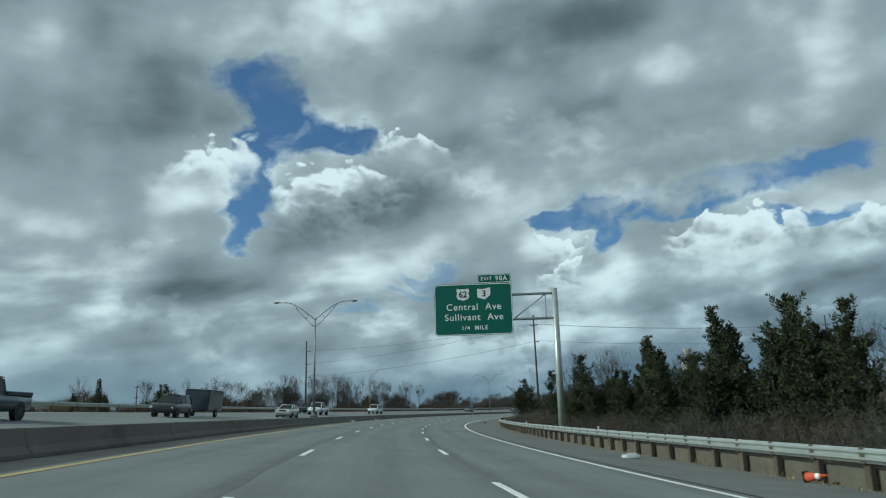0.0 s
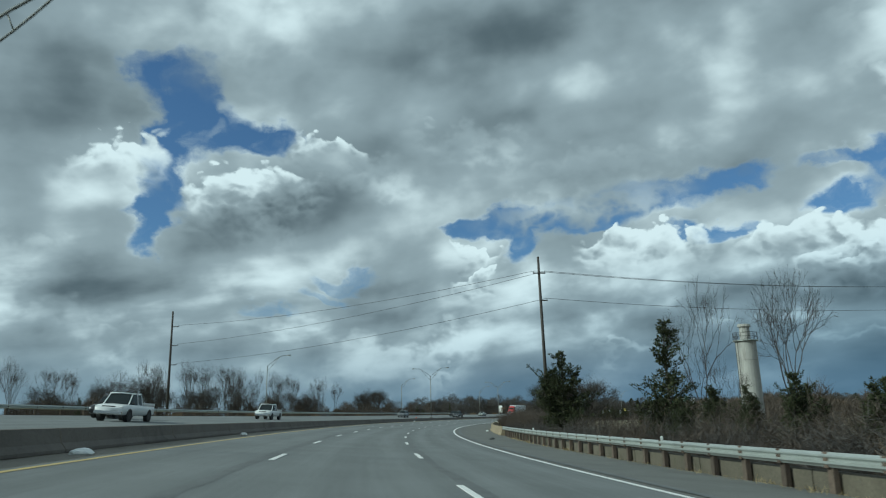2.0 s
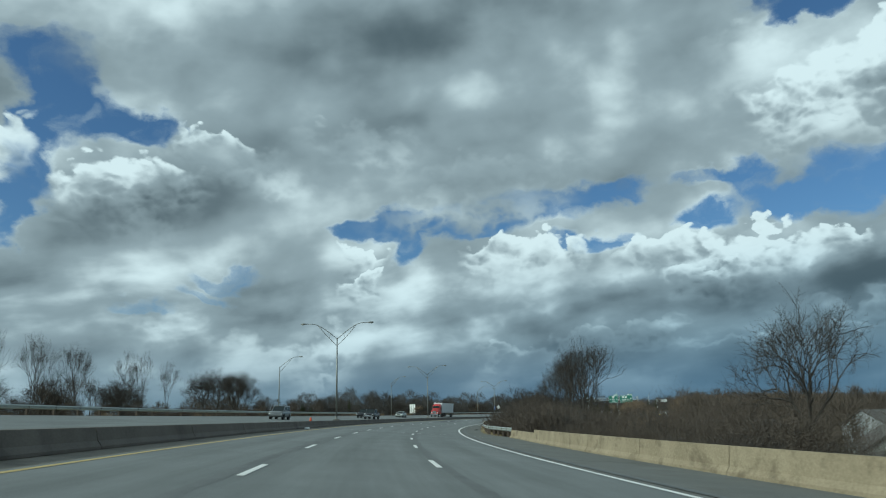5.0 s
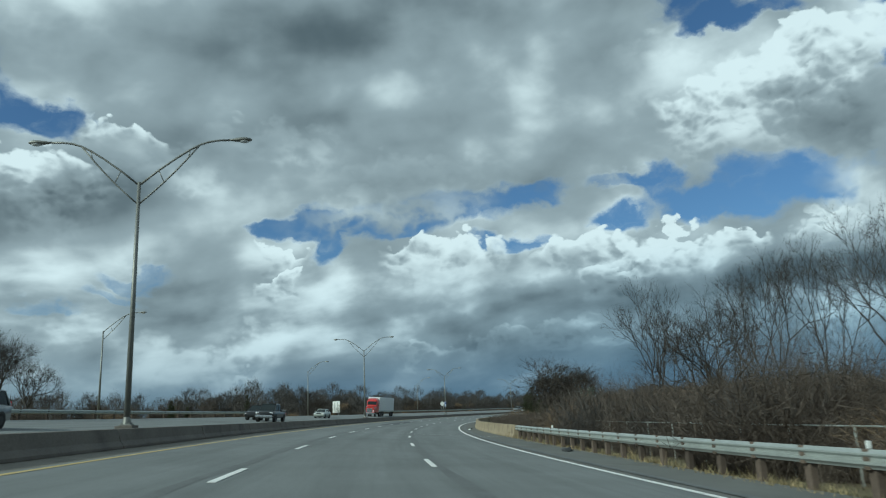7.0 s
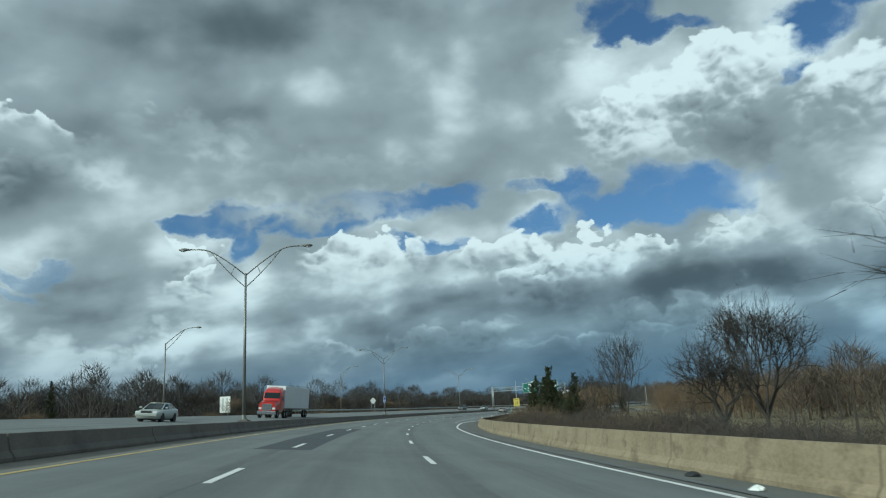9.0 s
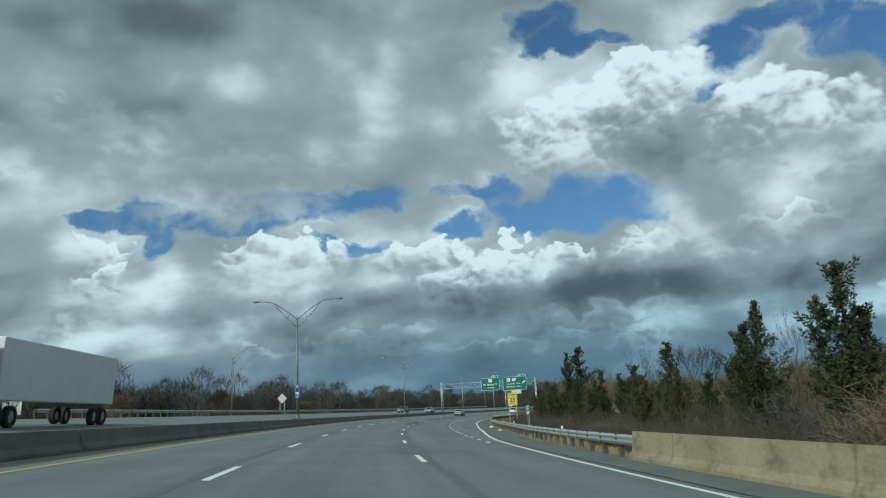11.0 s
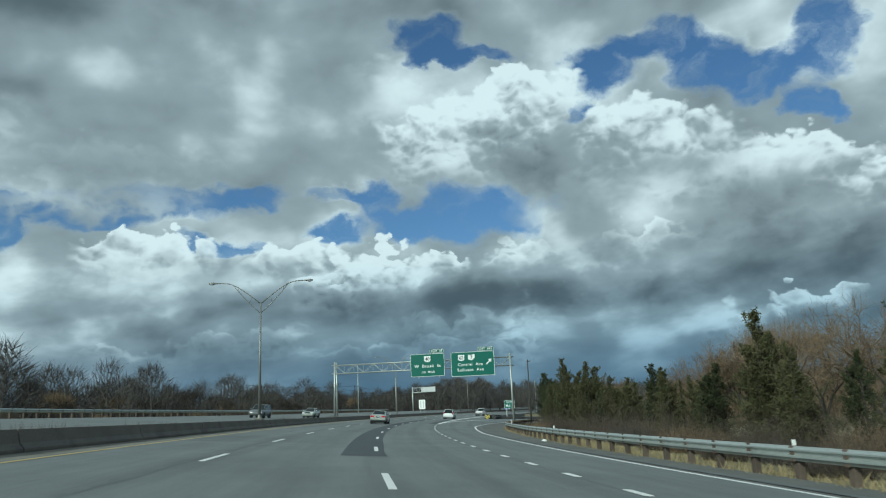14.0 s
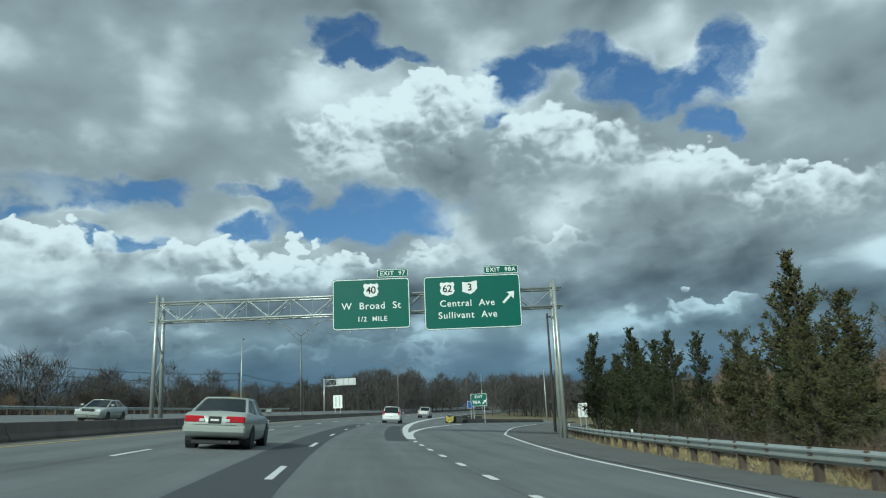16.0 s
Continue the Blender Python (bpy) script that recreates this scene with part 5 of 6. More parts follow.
def scrub(name, s0, s1, near, far, n, hmin, hmax, material, seed, label, wide=0.0045):
    """A thicket of thin upright stems behind the rail."""
    rng = random.Random(seed)
    lv = Leaves()
    for _ in range(n):
        s = rng.uniform(s0, s1)
        d = RAIL(s) + near + (far - near) * rng.random()
        p = on_road(s, d)
        p.z = ground_height(p.x, p.y)
        h = rng.uniform(hmin, hmax) * (0.6 + 0.8 * abs(noise.noise((s * 0.12, d * 0.2, seed))))
        way = (Vector((0, 0, 1)) + rand_dir(rng) * 0.45).normalized()
        side = way.cross(rand_dir(rng)).normalized() * wide
        lv.tri(p - side, p + side, p + way * h)
        for _k in range(5):
            b = p + way * h * rng.uniform(0.2, 0.9)
            w2 = (way + rand_dir(rng) * 1.0).normalized()
            sd = w2.cross(rand_dir(rng)).normalized() * wide * 0.75
            lv.tri(b - sd, b + sd, b + w2 * h * rng.uniform(0.18, 0.42))
    return tagged(new(name, lv.mesh(name, material)), label, "scrub", kind="stuff")


scrub("scrub", -15, 135, 2.4, 13, 20000, 0.9, 2.8, TWIG_DARK, 41, "tangled dark leafless scrub behind the guardrail")
scrub("scrub", 140, 184, 3.0, 14, 9000, 0.6, 1.5, TWIG_DARK, 45, "low tangled scrub below the bridge parapet")
scrub("scrub", 187, 216, 5.0, 14, 9000, 2.4, 4.6, TWIG, 46, "tall brown leafless thicket behind the bridge parapet", 0.0052)
scrub("scrub", 183, 365, 2.0, 12, 48000, 0.8, 2.4, TWIG, 42, "tangled brown leafless scrub behind the parapet")
scrub("scrub", 222, 272, 4.0, 13, 22000, 2.6, 5.2, TWIG, 44, "tall tangled brown leafless thicket behind the guardrail", 0.0052)
scrub("scrub", 366, 560, 3.4, 13, 30000, 0.7, 3.0, TWIG, 43, "grey-brown leafless scrub under the cedars")


def grass(name, s0, s1, near, far, n, hmin, hmax, seed):
    rng = random.Random(seed)
    lv = Leaves()
    for _ in range(n):
        s = rng.uniform(s0, s1)
        d = RAIL(s) + near + (far - near) * rng.random()
        p = on_road(s, d, -0.06)
        if d > RAIL(s) + 0.4:
            p.z = min(p.z, max(ground_height(p.x, p.y), p.z - 0.4))
        h = rng.uniform(hmin, hmax) * (0.5 + noise.noise((s * 0.5, d, seed)) ** 2 * 3)
        way = (Vector((0, 0, 1)) + rand_dir(rng) * 0.7).normalized()
        side = way.cross(rand_dir(rng)).normalized() * 0.012
        lv.tri(p - side, p + side, p + way * h)
    return tagged(new(name, lv.mesh(name, BLADE)), "dry straw-coloured grass along the foot of the guardrail", "grass", kind="stuff")


grass("dry_grass", 366, 560, -0.35, 3.4, 26000, 0.15, 0.4, 51)


def median_weeds():
    rng = random.Random(61)
    lv = Leaves()
    for _ in range(9000):
        s = rng.uniform(438, 640)
        thick = noise.noise((s * 0.11, 3.0, 0))
        if thick < -0.15:
            continue
        p = on_road(s, rng.uniform(-9.3, -8.65), 0.0)
        way = (Vector((0, 0, 1)) + rand_dir(rng) * 0.6).normalized()
        side = way.cross(rand_dir(rng)).normalized() * 0.014
        lv.tri(p - side, p + side, p + way * rng.uniform(0.35, 0.62 + 0.6 * max(0, thick)))
    return tagged(new("median_weeds", lv.mesh("median_weeds", TWIG)), "dead brown weeds behind the median barrier", "weeds", kind="stuff")


median_weeds()
grass("dry_grass", 221, 272, -0.4, 2.2, 6000, 0.12, 0.35, 52)
grass("dry_grass", -15, 131, -0.45, 0.3, 5000, 0.1, 0.26, 53)


# ---- vehicles ----
GLASS = mat("car_glass", (0.02, 0.026, 0.028), 0.12, vary=0.1, bump=0, spec=0.22)
TYRE = mat("tyre_rubber", (0.018, 0.018, 0.018), 0.85, vary=0.2, scale=8, fine=40, bump=0.1)
RIM = mat("alloy_rim", (0.42, 0.43, 0.44), 0.35, 0.8, vary=0.15, scale=6, fine=30, bump=0.05)
TRIM = mat("black_trim", (0.02, 0.021, 0.022), 0.6, vary=0.15, bump=0.05)
RED_LAMP = mat("tail_lamp_red", (0.42, 0.012, 0.02), 0.25, vary=0.2, scale=10, bump=0)
AMBER = mat("lamp_amber", (0.6, 0.3, 0.05), 0.25, vary=0.1, bump=0)
CLEAR = mat("lamp_clear", (0.75, 0.77, 0.78), 0.12, 0.2, vary=0.1, bump=0)
CHROME = mat("chrome", (0.6, 0.61, 0.62), 0.18, 0.95, vary=0.05, bump=0)
ORANGE = mat("orange_plastic", (0.5, 0.085, 0.035), 0.8, vary=0.2, scale=3, bump=0.2)
TRAILER_WHITE = mat("trailer_white", (0.66, 0.68, 0.69), 0.5, vary=0.1, scale=0.5, fine=6, bump=0.03)
PAINTS = {}


def paint(name, colour, metal=0.35):
    if name not in PAINTS:
        PAINTS[name] = add_streaks(mat("paint_" + name, colour, 0.3, metal, vary=0.06, scale=0.6, fine=20, bump=0, coat=0.6), [c * 0.6 for c in colour], 0.35, 0.6, 0.6, 2.0)
    return PAINTS[name]


def loft(bm, sections):
    """Skin over cross-sections (y, half profile from the bottom centre up to the top centre), mirrored."""
    rings = []
    for y, half in sections:
        pts = [(x, z) for x, z in half] + [(-x, z) for x, z in reversed(half) if x > 1e-6]
        rings.append([bm.verts.new((x, y, z)) for x, z in pts])
    n = len(rings[0])
    for a, b in zip(rings, rings[1:]):
        for k in range(n):
            bm.faces.new((a[k], a[(k + 1) % n], b[(k + 1) % n], b[k]))
    bm.faces.new(rings[0][::-1])
    bm.faces.new(rings[-1])


def body_half(w, zb, zt, crown=0.03):
    m = zb + (zt - zb) * 0.45
    return [(0, zb), (w * 0.86, zb), (w * 0.97, zb + 0.06), (w, m), (w * 0.985, zt - 0.1), (w * 0.93, zt - 0.03), (w * 0.8, zt), (0, zt + crown)]


def wheel(parent, x, y, r, wide):
    bm = bmesh.new()
    n, prev = 20, None
    prof = ((-wide / 2, r * 0.62), (-wide / 2, r * 0.93), (-wide * 0.38, r), (wide * 0.38, r), (wide / 2, r * 0.93), (wide / 2, r * 0.62))
    rings = [[bm.verts.new((x + px, y + math.cos(a) * pr, r + math.sin(a) * pr)) for a in [k * 2 * math.pi / n for k in range(n)]] for px, pr in prof]
    for a, b in zip(rings, rings[1:]):
        for k in range(n):
            bm.faces.new((a[k], a[(k + 1) % n], b[(k + 1) % n], b[k]))
    tyre = part("wheel", bm, TYRE, parent, smooth=False)
    bm = bmesh.new()
    side = 1 if x > 0 else -1
    tube(bm, (x - side * wide * 0.3, y, r), (x + side * wide * 0.36, y, r), r * 0.6, r * 0.56, 16)
    tube(bm, (x + side * wide * 0.36, y, r), (x + side * wide * 0.42, y, r), r * 0.2, r * 0.14, 8)
    part("rim", bm, RIM, tyre)


def block(name, parent, size, at, material, bevel=0.02, label="", rot=None):
    bm = bmesh.new()
    box(bm, size, at, rot, bevel)
    return part(name, bm, material, parent, label)


def vehicle(kind, colour, pose_m, label, cat):
    ob = tagged(new(kind), label, cat, group="traffic")
    ob.matrix_world = pose_m
    if kind == "sedan":
        length, w, zt, wr, base = 4.76, 0.89, 0.98, 0.31, 2.67
        secs = [(-2.38, body_half(0.74, 0.5, 0.82)), (-2.33, body_half(0.82, 0.42, 0.92)), (-2.15, body_half(0.86, 0.34, 1.0)), (-1.5, body_half(0.885, 0.24, 1.02)), (-0.6, body_half(0.89, 0.19, 0.97)),
                (0.9, body_half(0.89, 0.19, 0.94)), (1.6, body_half(0.88, 0.2, 0.87)), (2.1, body_half(0.83, 0.22, 0.77)), (2.36, body_half(0.7, 0.3, 0.62))]
        cab = [(-1.78, 0.74, 0.7, 1.03), (-1.02, 0.78, 0.56, 1.395), (-0.4, 0.79, 0.57, 1.425), (0.2, 0.78, 0.56, 1.405), (1.12, 0.74, 0.68, 0.97)]
        roof = (-1.02, 0.22, 1.405, 0.58)
    elif kind == "suv":
        length, w, zt, wr, base = 4.7, 0.92, 1.08, 0.35, 2.7
        secs = [(-2.33, body_half(0.82, 0.45, 0.98)), (-2.25, body_half(0.9, 0.36, 1.06)), (-1.5, body_half(0.92, 0.3, 1.08)), (0.9, body_half(0.92, 0.3, 1.05)), (1.6, body_half(0.9, 0.3, 1.02)), (2.15, body_half(0.86, 0.32, 0.93)), (2.36, body_half(0.74, 0.4, 0.75))]
        cab = [(-2.2, 0.8, 0.74, 1.1), (-1.85, 0.82, 0.66, 1.66), (-0.6, 0.83, 0.66, 1.72), (0.35, 0.82, 0.64, 1.68), (1.2, 0.78, 0.7, 1.06)]
        roof = (-1.9, 0.36, 1.705, 0.66)
    elif kind == "minivan":
        length, w, zt, wr, base = 5.0, 0.97, 1.05, 0.34, 3.0
        secs = [(-2.48, body_half(0.86, 0.42, 0.98)), (-2.4, body_half(0.95, 0.3, 1.06)), (-1.5, body_half(0.97, 0.26, 1.06)), (1.2, body_half(0.97, 0.26, 1.04)), (1.9, body_half(0.92, 0.28, 0.95)), (2.45, body_half(0.76, 0.36, 0.72))]
        cab = [(-2.38, 0.84, 0.78, 1.08), (-2.1, 0.86, 0.7, 1.68), (-0.6, 0.87, 0.7, 1.76), (0.45, 0.86, 0.68, 1.7), (1.75, 0.8, 0.72, 0.98)]
        roof = (-2.12, 0.46, 1.74, 0.7)
    else:
        length, w, zt, wr, base = 5.8, 0.99, 1.12, 0.39, 3.6
        secs = [(-2.88, body_half(0.92, 0.5, 1.02)), (-2.8, body_half(0.98, 0.46, 1.1)), (-1.5, body_half(0.99, 0.42, 1.12)), (0.9, body_half(0.99, 0.4, 1.12)), (1.8, body_half(0.98, 0.42, 1.12)), (2.6, body_half(0.95, 0.44, 1.05)), (2.9, body_half(0.85, 0.5, 0.9))]
        cab = [(-0.62, 0.86, 0.78, 1.14), (-0.5, 0.88, 0.72, 1.8), (0.3, 0.89, 0.72, 1.88), (1.0, 0.88, 0.7, 1.84), (1.75, 0.84, 0.76, 1.12)]
        roof = (-0.5, 1.02, 1.87, 0.72)
    bm = bmesh.new()
    loft(bm, secs)
    body = part("body", bm, colour, ob, smooth=True)
    bm = bmesh.new()
    loft(bm, [(y, [(0, 0.75), (wb, 0.75), (wb, zt - 0.04), (wt + 0.04, z - 0.05), (wt - 0.05, z), (0, z + 0.015)]) for y, wb, wt, z in cab])
    part("windows", bm, GLASS, ob, "dark tinted glass").name = "glasshouse"
    bm = bmesh.new()
    y0, y1, rz, rw = roof
    loft(bm, [(y, [(0, rz - 0.03), (rw + 0.04, rz - 0.07), (rw + 0.03, rz - 0.02), (rw - 0.06, rz + 0.012), (0, rz + 0.03)]) for y in (y0 - 0.04, y0 + 0.1, (y0 + y1) / 2, y1 - 0.1, y1 + 0.04)])
    part("roof", bm, colour, ob, smooth=True)
    for sx in (-1, 1):
        c0, c1, c2, c3, c4 = cab
        bm = bmesh.new()
        bent(bm, [(sx * (c0[1] + 0.0), c0[0] - 0.02, zt - 0.02), (sx * (c1[2] + 0.03), c1[0], c1[3] - 0.04)], [0.06, 0.04], 6)
        part("rear_pillar", bm, colour, ob)
        bm = bmesh.new()
        bent(bm, [(sx * (c4[1] - 0.02), c4[0], zt - 0.05), (sx * (c3[2] + 0.03), c3[0], c3[3] - 0.04)], [0.05, 0.035], 6)
        part("front_pillar", bm, colour, ob)
        bm = bmesh.new()
        ym = (c1[0] + c3[0]) / 2
        bent(bm, [(sx * (c2[1] + 0.005), ym, zt - 0.04), (sx * (c2[2] + 0.035), ym, c2[3] - 0.06)], [0.04, 0.035], 6)
        part("pillar", bm, colour, ob)
        block("mirror", ob, (0.2, 0.1, 0.13), (sx * (w + 0.09), c4[0] - 0.22, zt + 0.08), colour if kind != "pickup" else TRIM, 0.03)
        block("door_handle", ob, (0.03, 0.17, 0.03), (sx * (w + 0.004), ym - 0.12, zt - 0.17), colour, 0.008)
    ya, yb = -length / 2 + (length - base) * 0.47, -length / 2 + (length - base) * 0.47 + base
    for sx in (-1, 1):
        for y in (ya, yb):
            wheel(ob, sx * (w - 0.1), y, wr, 0.21)
            bm = bmesh.new()
            tube(bm, (sx * (w - 0.26), y, wr + 0.02), (sx * (w + 0.004), y, wr + 0.02), wr * 1.14, wr * 1.14, 18)
            part("wheel_arch", bm, TRIM, ob)
    back, front = -length / 2, length / 2
    tl = {"sedan": (0.5, 0.17, 0.81), "suv": (0.16, 0.34, 1.05), "minivan": (0.15, 0.4, 1.05), "pickup": (0.15, 0.36, 0.95)}[kind]
    for sx in (-1, 1):
        x = sx * (w * 0.93 - tl[0] / 2 - 0.03)
        lamp = block("tail_lamp", ob, (tl[0], 0.12, tl[1]), (x, back + (0.035 if kind == "sedan" else 0.07), tl[2]), RED_LAMP, 0.025, "red tail lamp")
        if kind == "sedan":
            block("reversing_lens", lamp, (0.13, 0.02, tl[1] * 0.45), (sx * 0.34, back - 0.03, tl[2] - 0.03), CLEAR, 0.008, "clear lens")
        block("headlamp", ob, (0.36, 0.14, 0.16), (sx * (w * 0.72), front - 0.12, 0.7 if kind != "pickup" else 0.9), CLEAR, 0.03, "clear headlamp")
    zb = {"sedan": 0.54, "suv": 0.58, "minivan": 0.52, "pickup": 0.6}[kind]
    block("rear_bumper", ob, (w * 1.88, 0.2, 0.22), (0, back + 0.06, zb), colour if kind != "pickup" else CHROME, 0.05)
    block("front_bumper", ob, (w * 1.84, 0.2, 0.24), (0, front - 0.06, zb - 0.02), colour if kind != "pickup" else CHROME, 0.05)
    block("grille", ob, (w * 0.85, 0.1, 0.2), (0, front - 0.06, 0.72 if kind != "pickup" else 0.9), TRIM, 0.02)
    plate_ob = block("plate", ob, (0.34, 0.02, 0.19), (0, back - (0.012 if kind != "sedan" else 0.008), 0.79 if kind == "sedan" else zb + 0.22), SIGN_W if kind != "sedan" else TRIM, 0.005, "number plate with unreadable bars")
    block("plate_bar", plate_ob, (0.22, 0.006, 0.05), (0, back - 0.026 if kind != "sedan" else back - 0.02, 0.79 if kind == "sedan" else zb + 0.22), TRIM if kind != "sedan" else SIGN_W, 0.0)
    if kind == "pickup":
        bm = bmesh.new()
        box(bm, (1.7, 2.0, 0.02), (0, -1.75, 1.165))
        part("bed_cover", bm, TRIM, ob, "dark open load bed")
        for sx in (-1, 1):
            block("bed_rail", ob, (0.1, 2.2, 0.16), (sx * 0.92, -1.75, 1.18), colour, 0.02)
        block("tailgate", ob, (1.86, 0.08, 0.5), (0, -2.84, 1.0), colour, 0.02)
    if kind == "sedan":
        bm = bmesh.new()
        tube(bm, (0.45, back + 0.12, 0.24), (0.45, back - 0.03, 0.23), 0.03, sides=8)
        part("exhaust", bm, CHROME, ob)
        block("boot_seam", ob, (1.15, 0.012, 0.012), (0, back + 0.004, 0.66), TRIM, 0.0)
        block("underbody", ob, (1.3, 4.0, 0.12), (0, -0.1, 0.2), TRIM, 0.02)
        for sx in (-0.35, 0.35):
            block("rear_headrest", ob, (0.3, 0.1, 0.12), (sx, -1.2, 1.08), TRIM, 0.03)
    return ob


SILVER = paint("pale_silver", (0.45, 0.48, 0.44))
WHITE = paint("white", (0.68, 0.7, 0.7), 0.0)
BLACK = paint("black", (0.02, 0.021, 0.023))
GREY = paint("grey", (0.16, 0.17, 0.175))
NAVY = paint("navy", (0.03, 0.045, 0.06))
vehicle("sedan", SILVER, place(513.2, -2.35, 0.0, 1.0, True), "pale silver four-door sedan driving in the middle lane", "car")
vehicle("minivan", WHITE, place(573, 1.9, 0.0, 0, True), "white boxy wagon driving far ahead", "car")
vehicle("pickup", WHITE, place(622, 2.2, 0.0, 0, True), "white pickup truck far ahead on the bend", "pickup truck")
for kind, col, s, d, label, cat in (("pickup", NAVY, 37, -19.2, "dark blue pickup truck on the opposite carriageway", "pickup truck"), ("suv", BLACK, 62.5, -19.4, "black sport utility vehicle towing a box trailer", "car"),
                                    ("sedan", SILVER, 88, -16.0, "silver sedan on the opposite carriageway", "car"), ("pickup", WHITE, 117, -19.2, "white pickup truck with black grille on the opposite carriageway", "pickup truck"),
                                    ("suv", BLACK, 124, -23.0, "black sport utility vehicle on the opposite carriageway", "car"), ("pickup", WHITE, 158, -19.4, "white pickup truck on the opposite carriageway", "pickup truck"),
                                    ("suv", GREY, 250, -19.2, "dark grey sport utility vehicle on the opposite carriageway", "car"), ("sedan", SILVER, 336, -19.5, "silver sedan on the opposite carriageway", "car"),
                                    ("pickup", BLACK, 296, -16.0, "black pickup truck on the opposite carriageway", "pickup truck"), ("suv", BLACK, 303, -19.4, "black sport utility vehicle beside a pickup truck", "car"),
                                    ("suv", GREY, 527, -19.6, "grey sport utility vehicle on the opposite carriageway", "car"), ("sedan", SILVER, 541, -16.2, "silver sedan coming round the bend", "car")):
    vehicle(kind, col, place(s, d, 0.0, 180, False) @ Matrix.Rotation(-math.atan(BANK), 4, "Y"), label, cat)


def box_trailer(s, d):
    ob = tagged(new("box_trailer"), "dark enclosed box trailer behind a sport utility vehicle", "trailer")
    ob.matrix_world = place(s, d, 0.0, 180) @ Matrix.Rotation(-math.atan(BANK), 4, "Y")
    block("body", ob, (2.1, 4.2, 1.75), (0, 0, 1.4), NAVY, 0.06)
    block("roof", ob, (2.14, 4.24, 0.06), (0, 0, 2.3), RIM, 0.02, "pale trailer roof")
    for sx in (-1, 1):
        wheel(ob, sx * 1.0, -0.2, 0.34, 0.2)
        block("mudguard", ob, (0.26, 0.95, 0.06), (sx * 1.0, -0.2, 0.75), TRIM, 0.02)
        block("tail_lamp", ob, (0.1, 0.04, 0.18), (sx * 0.9, -2.12, 0.8), RED_LAMP, 0.01)
    bm = bmesh.new()
    tube(bm, (-0.6, 2.1, 0.55), (0, 3.3, 0.55), 0.05, sides=6)
    tube(bm, (0.6, 2.1, 0.55), (0, 3.3, 0.55), 0.05, sides=6)
    part("drawbar", bm, TRIM, ob)


box_trailer(70.2, -19.4)


def lorry(s, d):
    ob = tagged(new("lorry"), "red tractor unit with a white box trailer on the opposite carriageway", "lorry", group="traffic")
    ob.matrix_world = place(s, d, 0.0, 180) @ Matrix.Rotation(-math.atan(BANK), 4, "Y")
    red = paint("red", (0.42, 0.03, 0.025), 0.1)
    block("trailer_body", ob, (2.55, 13.5, 2.8), (0, -5.2, 2.6), TRAILER_WHITE, 0.05, "white trailer box")
    bm = bmesh.new()
    loft(bm, [(1.9, [(0, 0.9), (1.15, 0.9), (1.2, 2.0), (1.15, 3.3), (0.9, 3.75), (0, 3.8)]), (3.0, [(0, 0.9), (1.15, 0.9), (1.2, 2.0), (1.12, 3.1), (0.85, 3.5), (0, 3.55)]), (3.5, [(0, 0.9), (1.1, 0.9), (1.12, 1.9), (1.0, 2.1), (0.8, 2.2), (0, 2.25)]),
              (5.2, [(0, 0.8), (0.95, 0.8), (1.0, 1.4), (0.95, 1.75), (0.75, 1.9), (0, 1.95)])])
    part("cab", bm, red, ob, "red cab with a high roof")
    block("windscreen", ob, (1.9, 0.08, 0.75), (0, 3.3, 2.75), GLASS, 0.02, rot=Matrix.Rotation(radians(25), 4, "X"))
    block("grille", ob, (1.2, 0.08, 0.8), (0, 5.2, 1.3), CHROME, 0.03)
    block("bumper", ob, (2.3, 0.2, 0.4), (0, 5.25, 0.65), CHROME, 0.05)
    for sx in (-1, 1):
        for y in (4.4, 1.2, -0.1, -9.6, -10.9):
            wheel(ob, sx * 1.05, y, 0.5, 0.32)
        block("headlamp", ob, (0.35, 0.1, 0.25), (sx * 0.85, 5.18, 1.15), CLEAR, 0.03)
        block("mirror", ob, (0.15, 0.1, 0.6), (sx * 1.4, 3.4, 2.4), TRIM, 0.03)


lorry(373, -19.0)


# ---- utility poles and cables ----
def utility_pole(s, d, top, arms, label, lean=(0, 0), turn=0.0, r=0.2):
    p = on_road(s, d)
    z = ground_height(p.x, p.y) - 0.3
    ob = tagged(new("utility_pole"), label, "utility pole", group="utility poles")
    ob.matrix_world = Matrix.Translation((p.x, p.y, z)) @ Matrix.Rotation(-heading(s) - radians(turn), 4, "Z")
    h = top - z
    bm = bmesh.new()
    tube(bm, (0, 0, 0), (lean[0], lean[1], h), r, r * 0.6, 10)
    part("shaft", bm, UTILITY, ob, smooth=True)
    ends = []
    for f, x0, x1 in arms:
        c = Vector((lean[0] * f, lean[1] * f, h * f))
        arm_bm = bmesh.new()
        box(arm_bm, (x1 - x0, 0.12, 0.13), (c.x + (x0 + x1) / 2, c.y - 0.1, c.z), bevel=0.01)
        part("crossarm", arm_bm, UTILITY, ob)
        for x in ((x0, x1) if x0 < -0.3 else (x1,)):
            bm = bmesh.new()
            tube(bm, (c.x + x * 0.95, c.y - 0.1, c.z + 0.05), (c.x + x * 0.95, c.y - 0.1, c.z + 0.24), 0.05, 0.03, 7)
            part("insulator", bm, TRIM, ob)
            ends.append(ob.matrix_world @ Vector((c.x + x * 0.95, c.y - 0.1, c.z + 0.26)))
    return ends


def cable(a, b, sag, r=0.022):
    bm = bmesh.new()
    n = 16
    pts = [a.lerp(b, k / n) - Vector((0, 0, 4 * sag * (k / n) * (1 - k / n))) for k in range(n + 1)]
    bent(bm, pts, r, 4)
    ob = part("power_cable", bm, WIRE)
    return tagged(ob, "thin black power cable hung between utility poles", "cable", group="power cables")


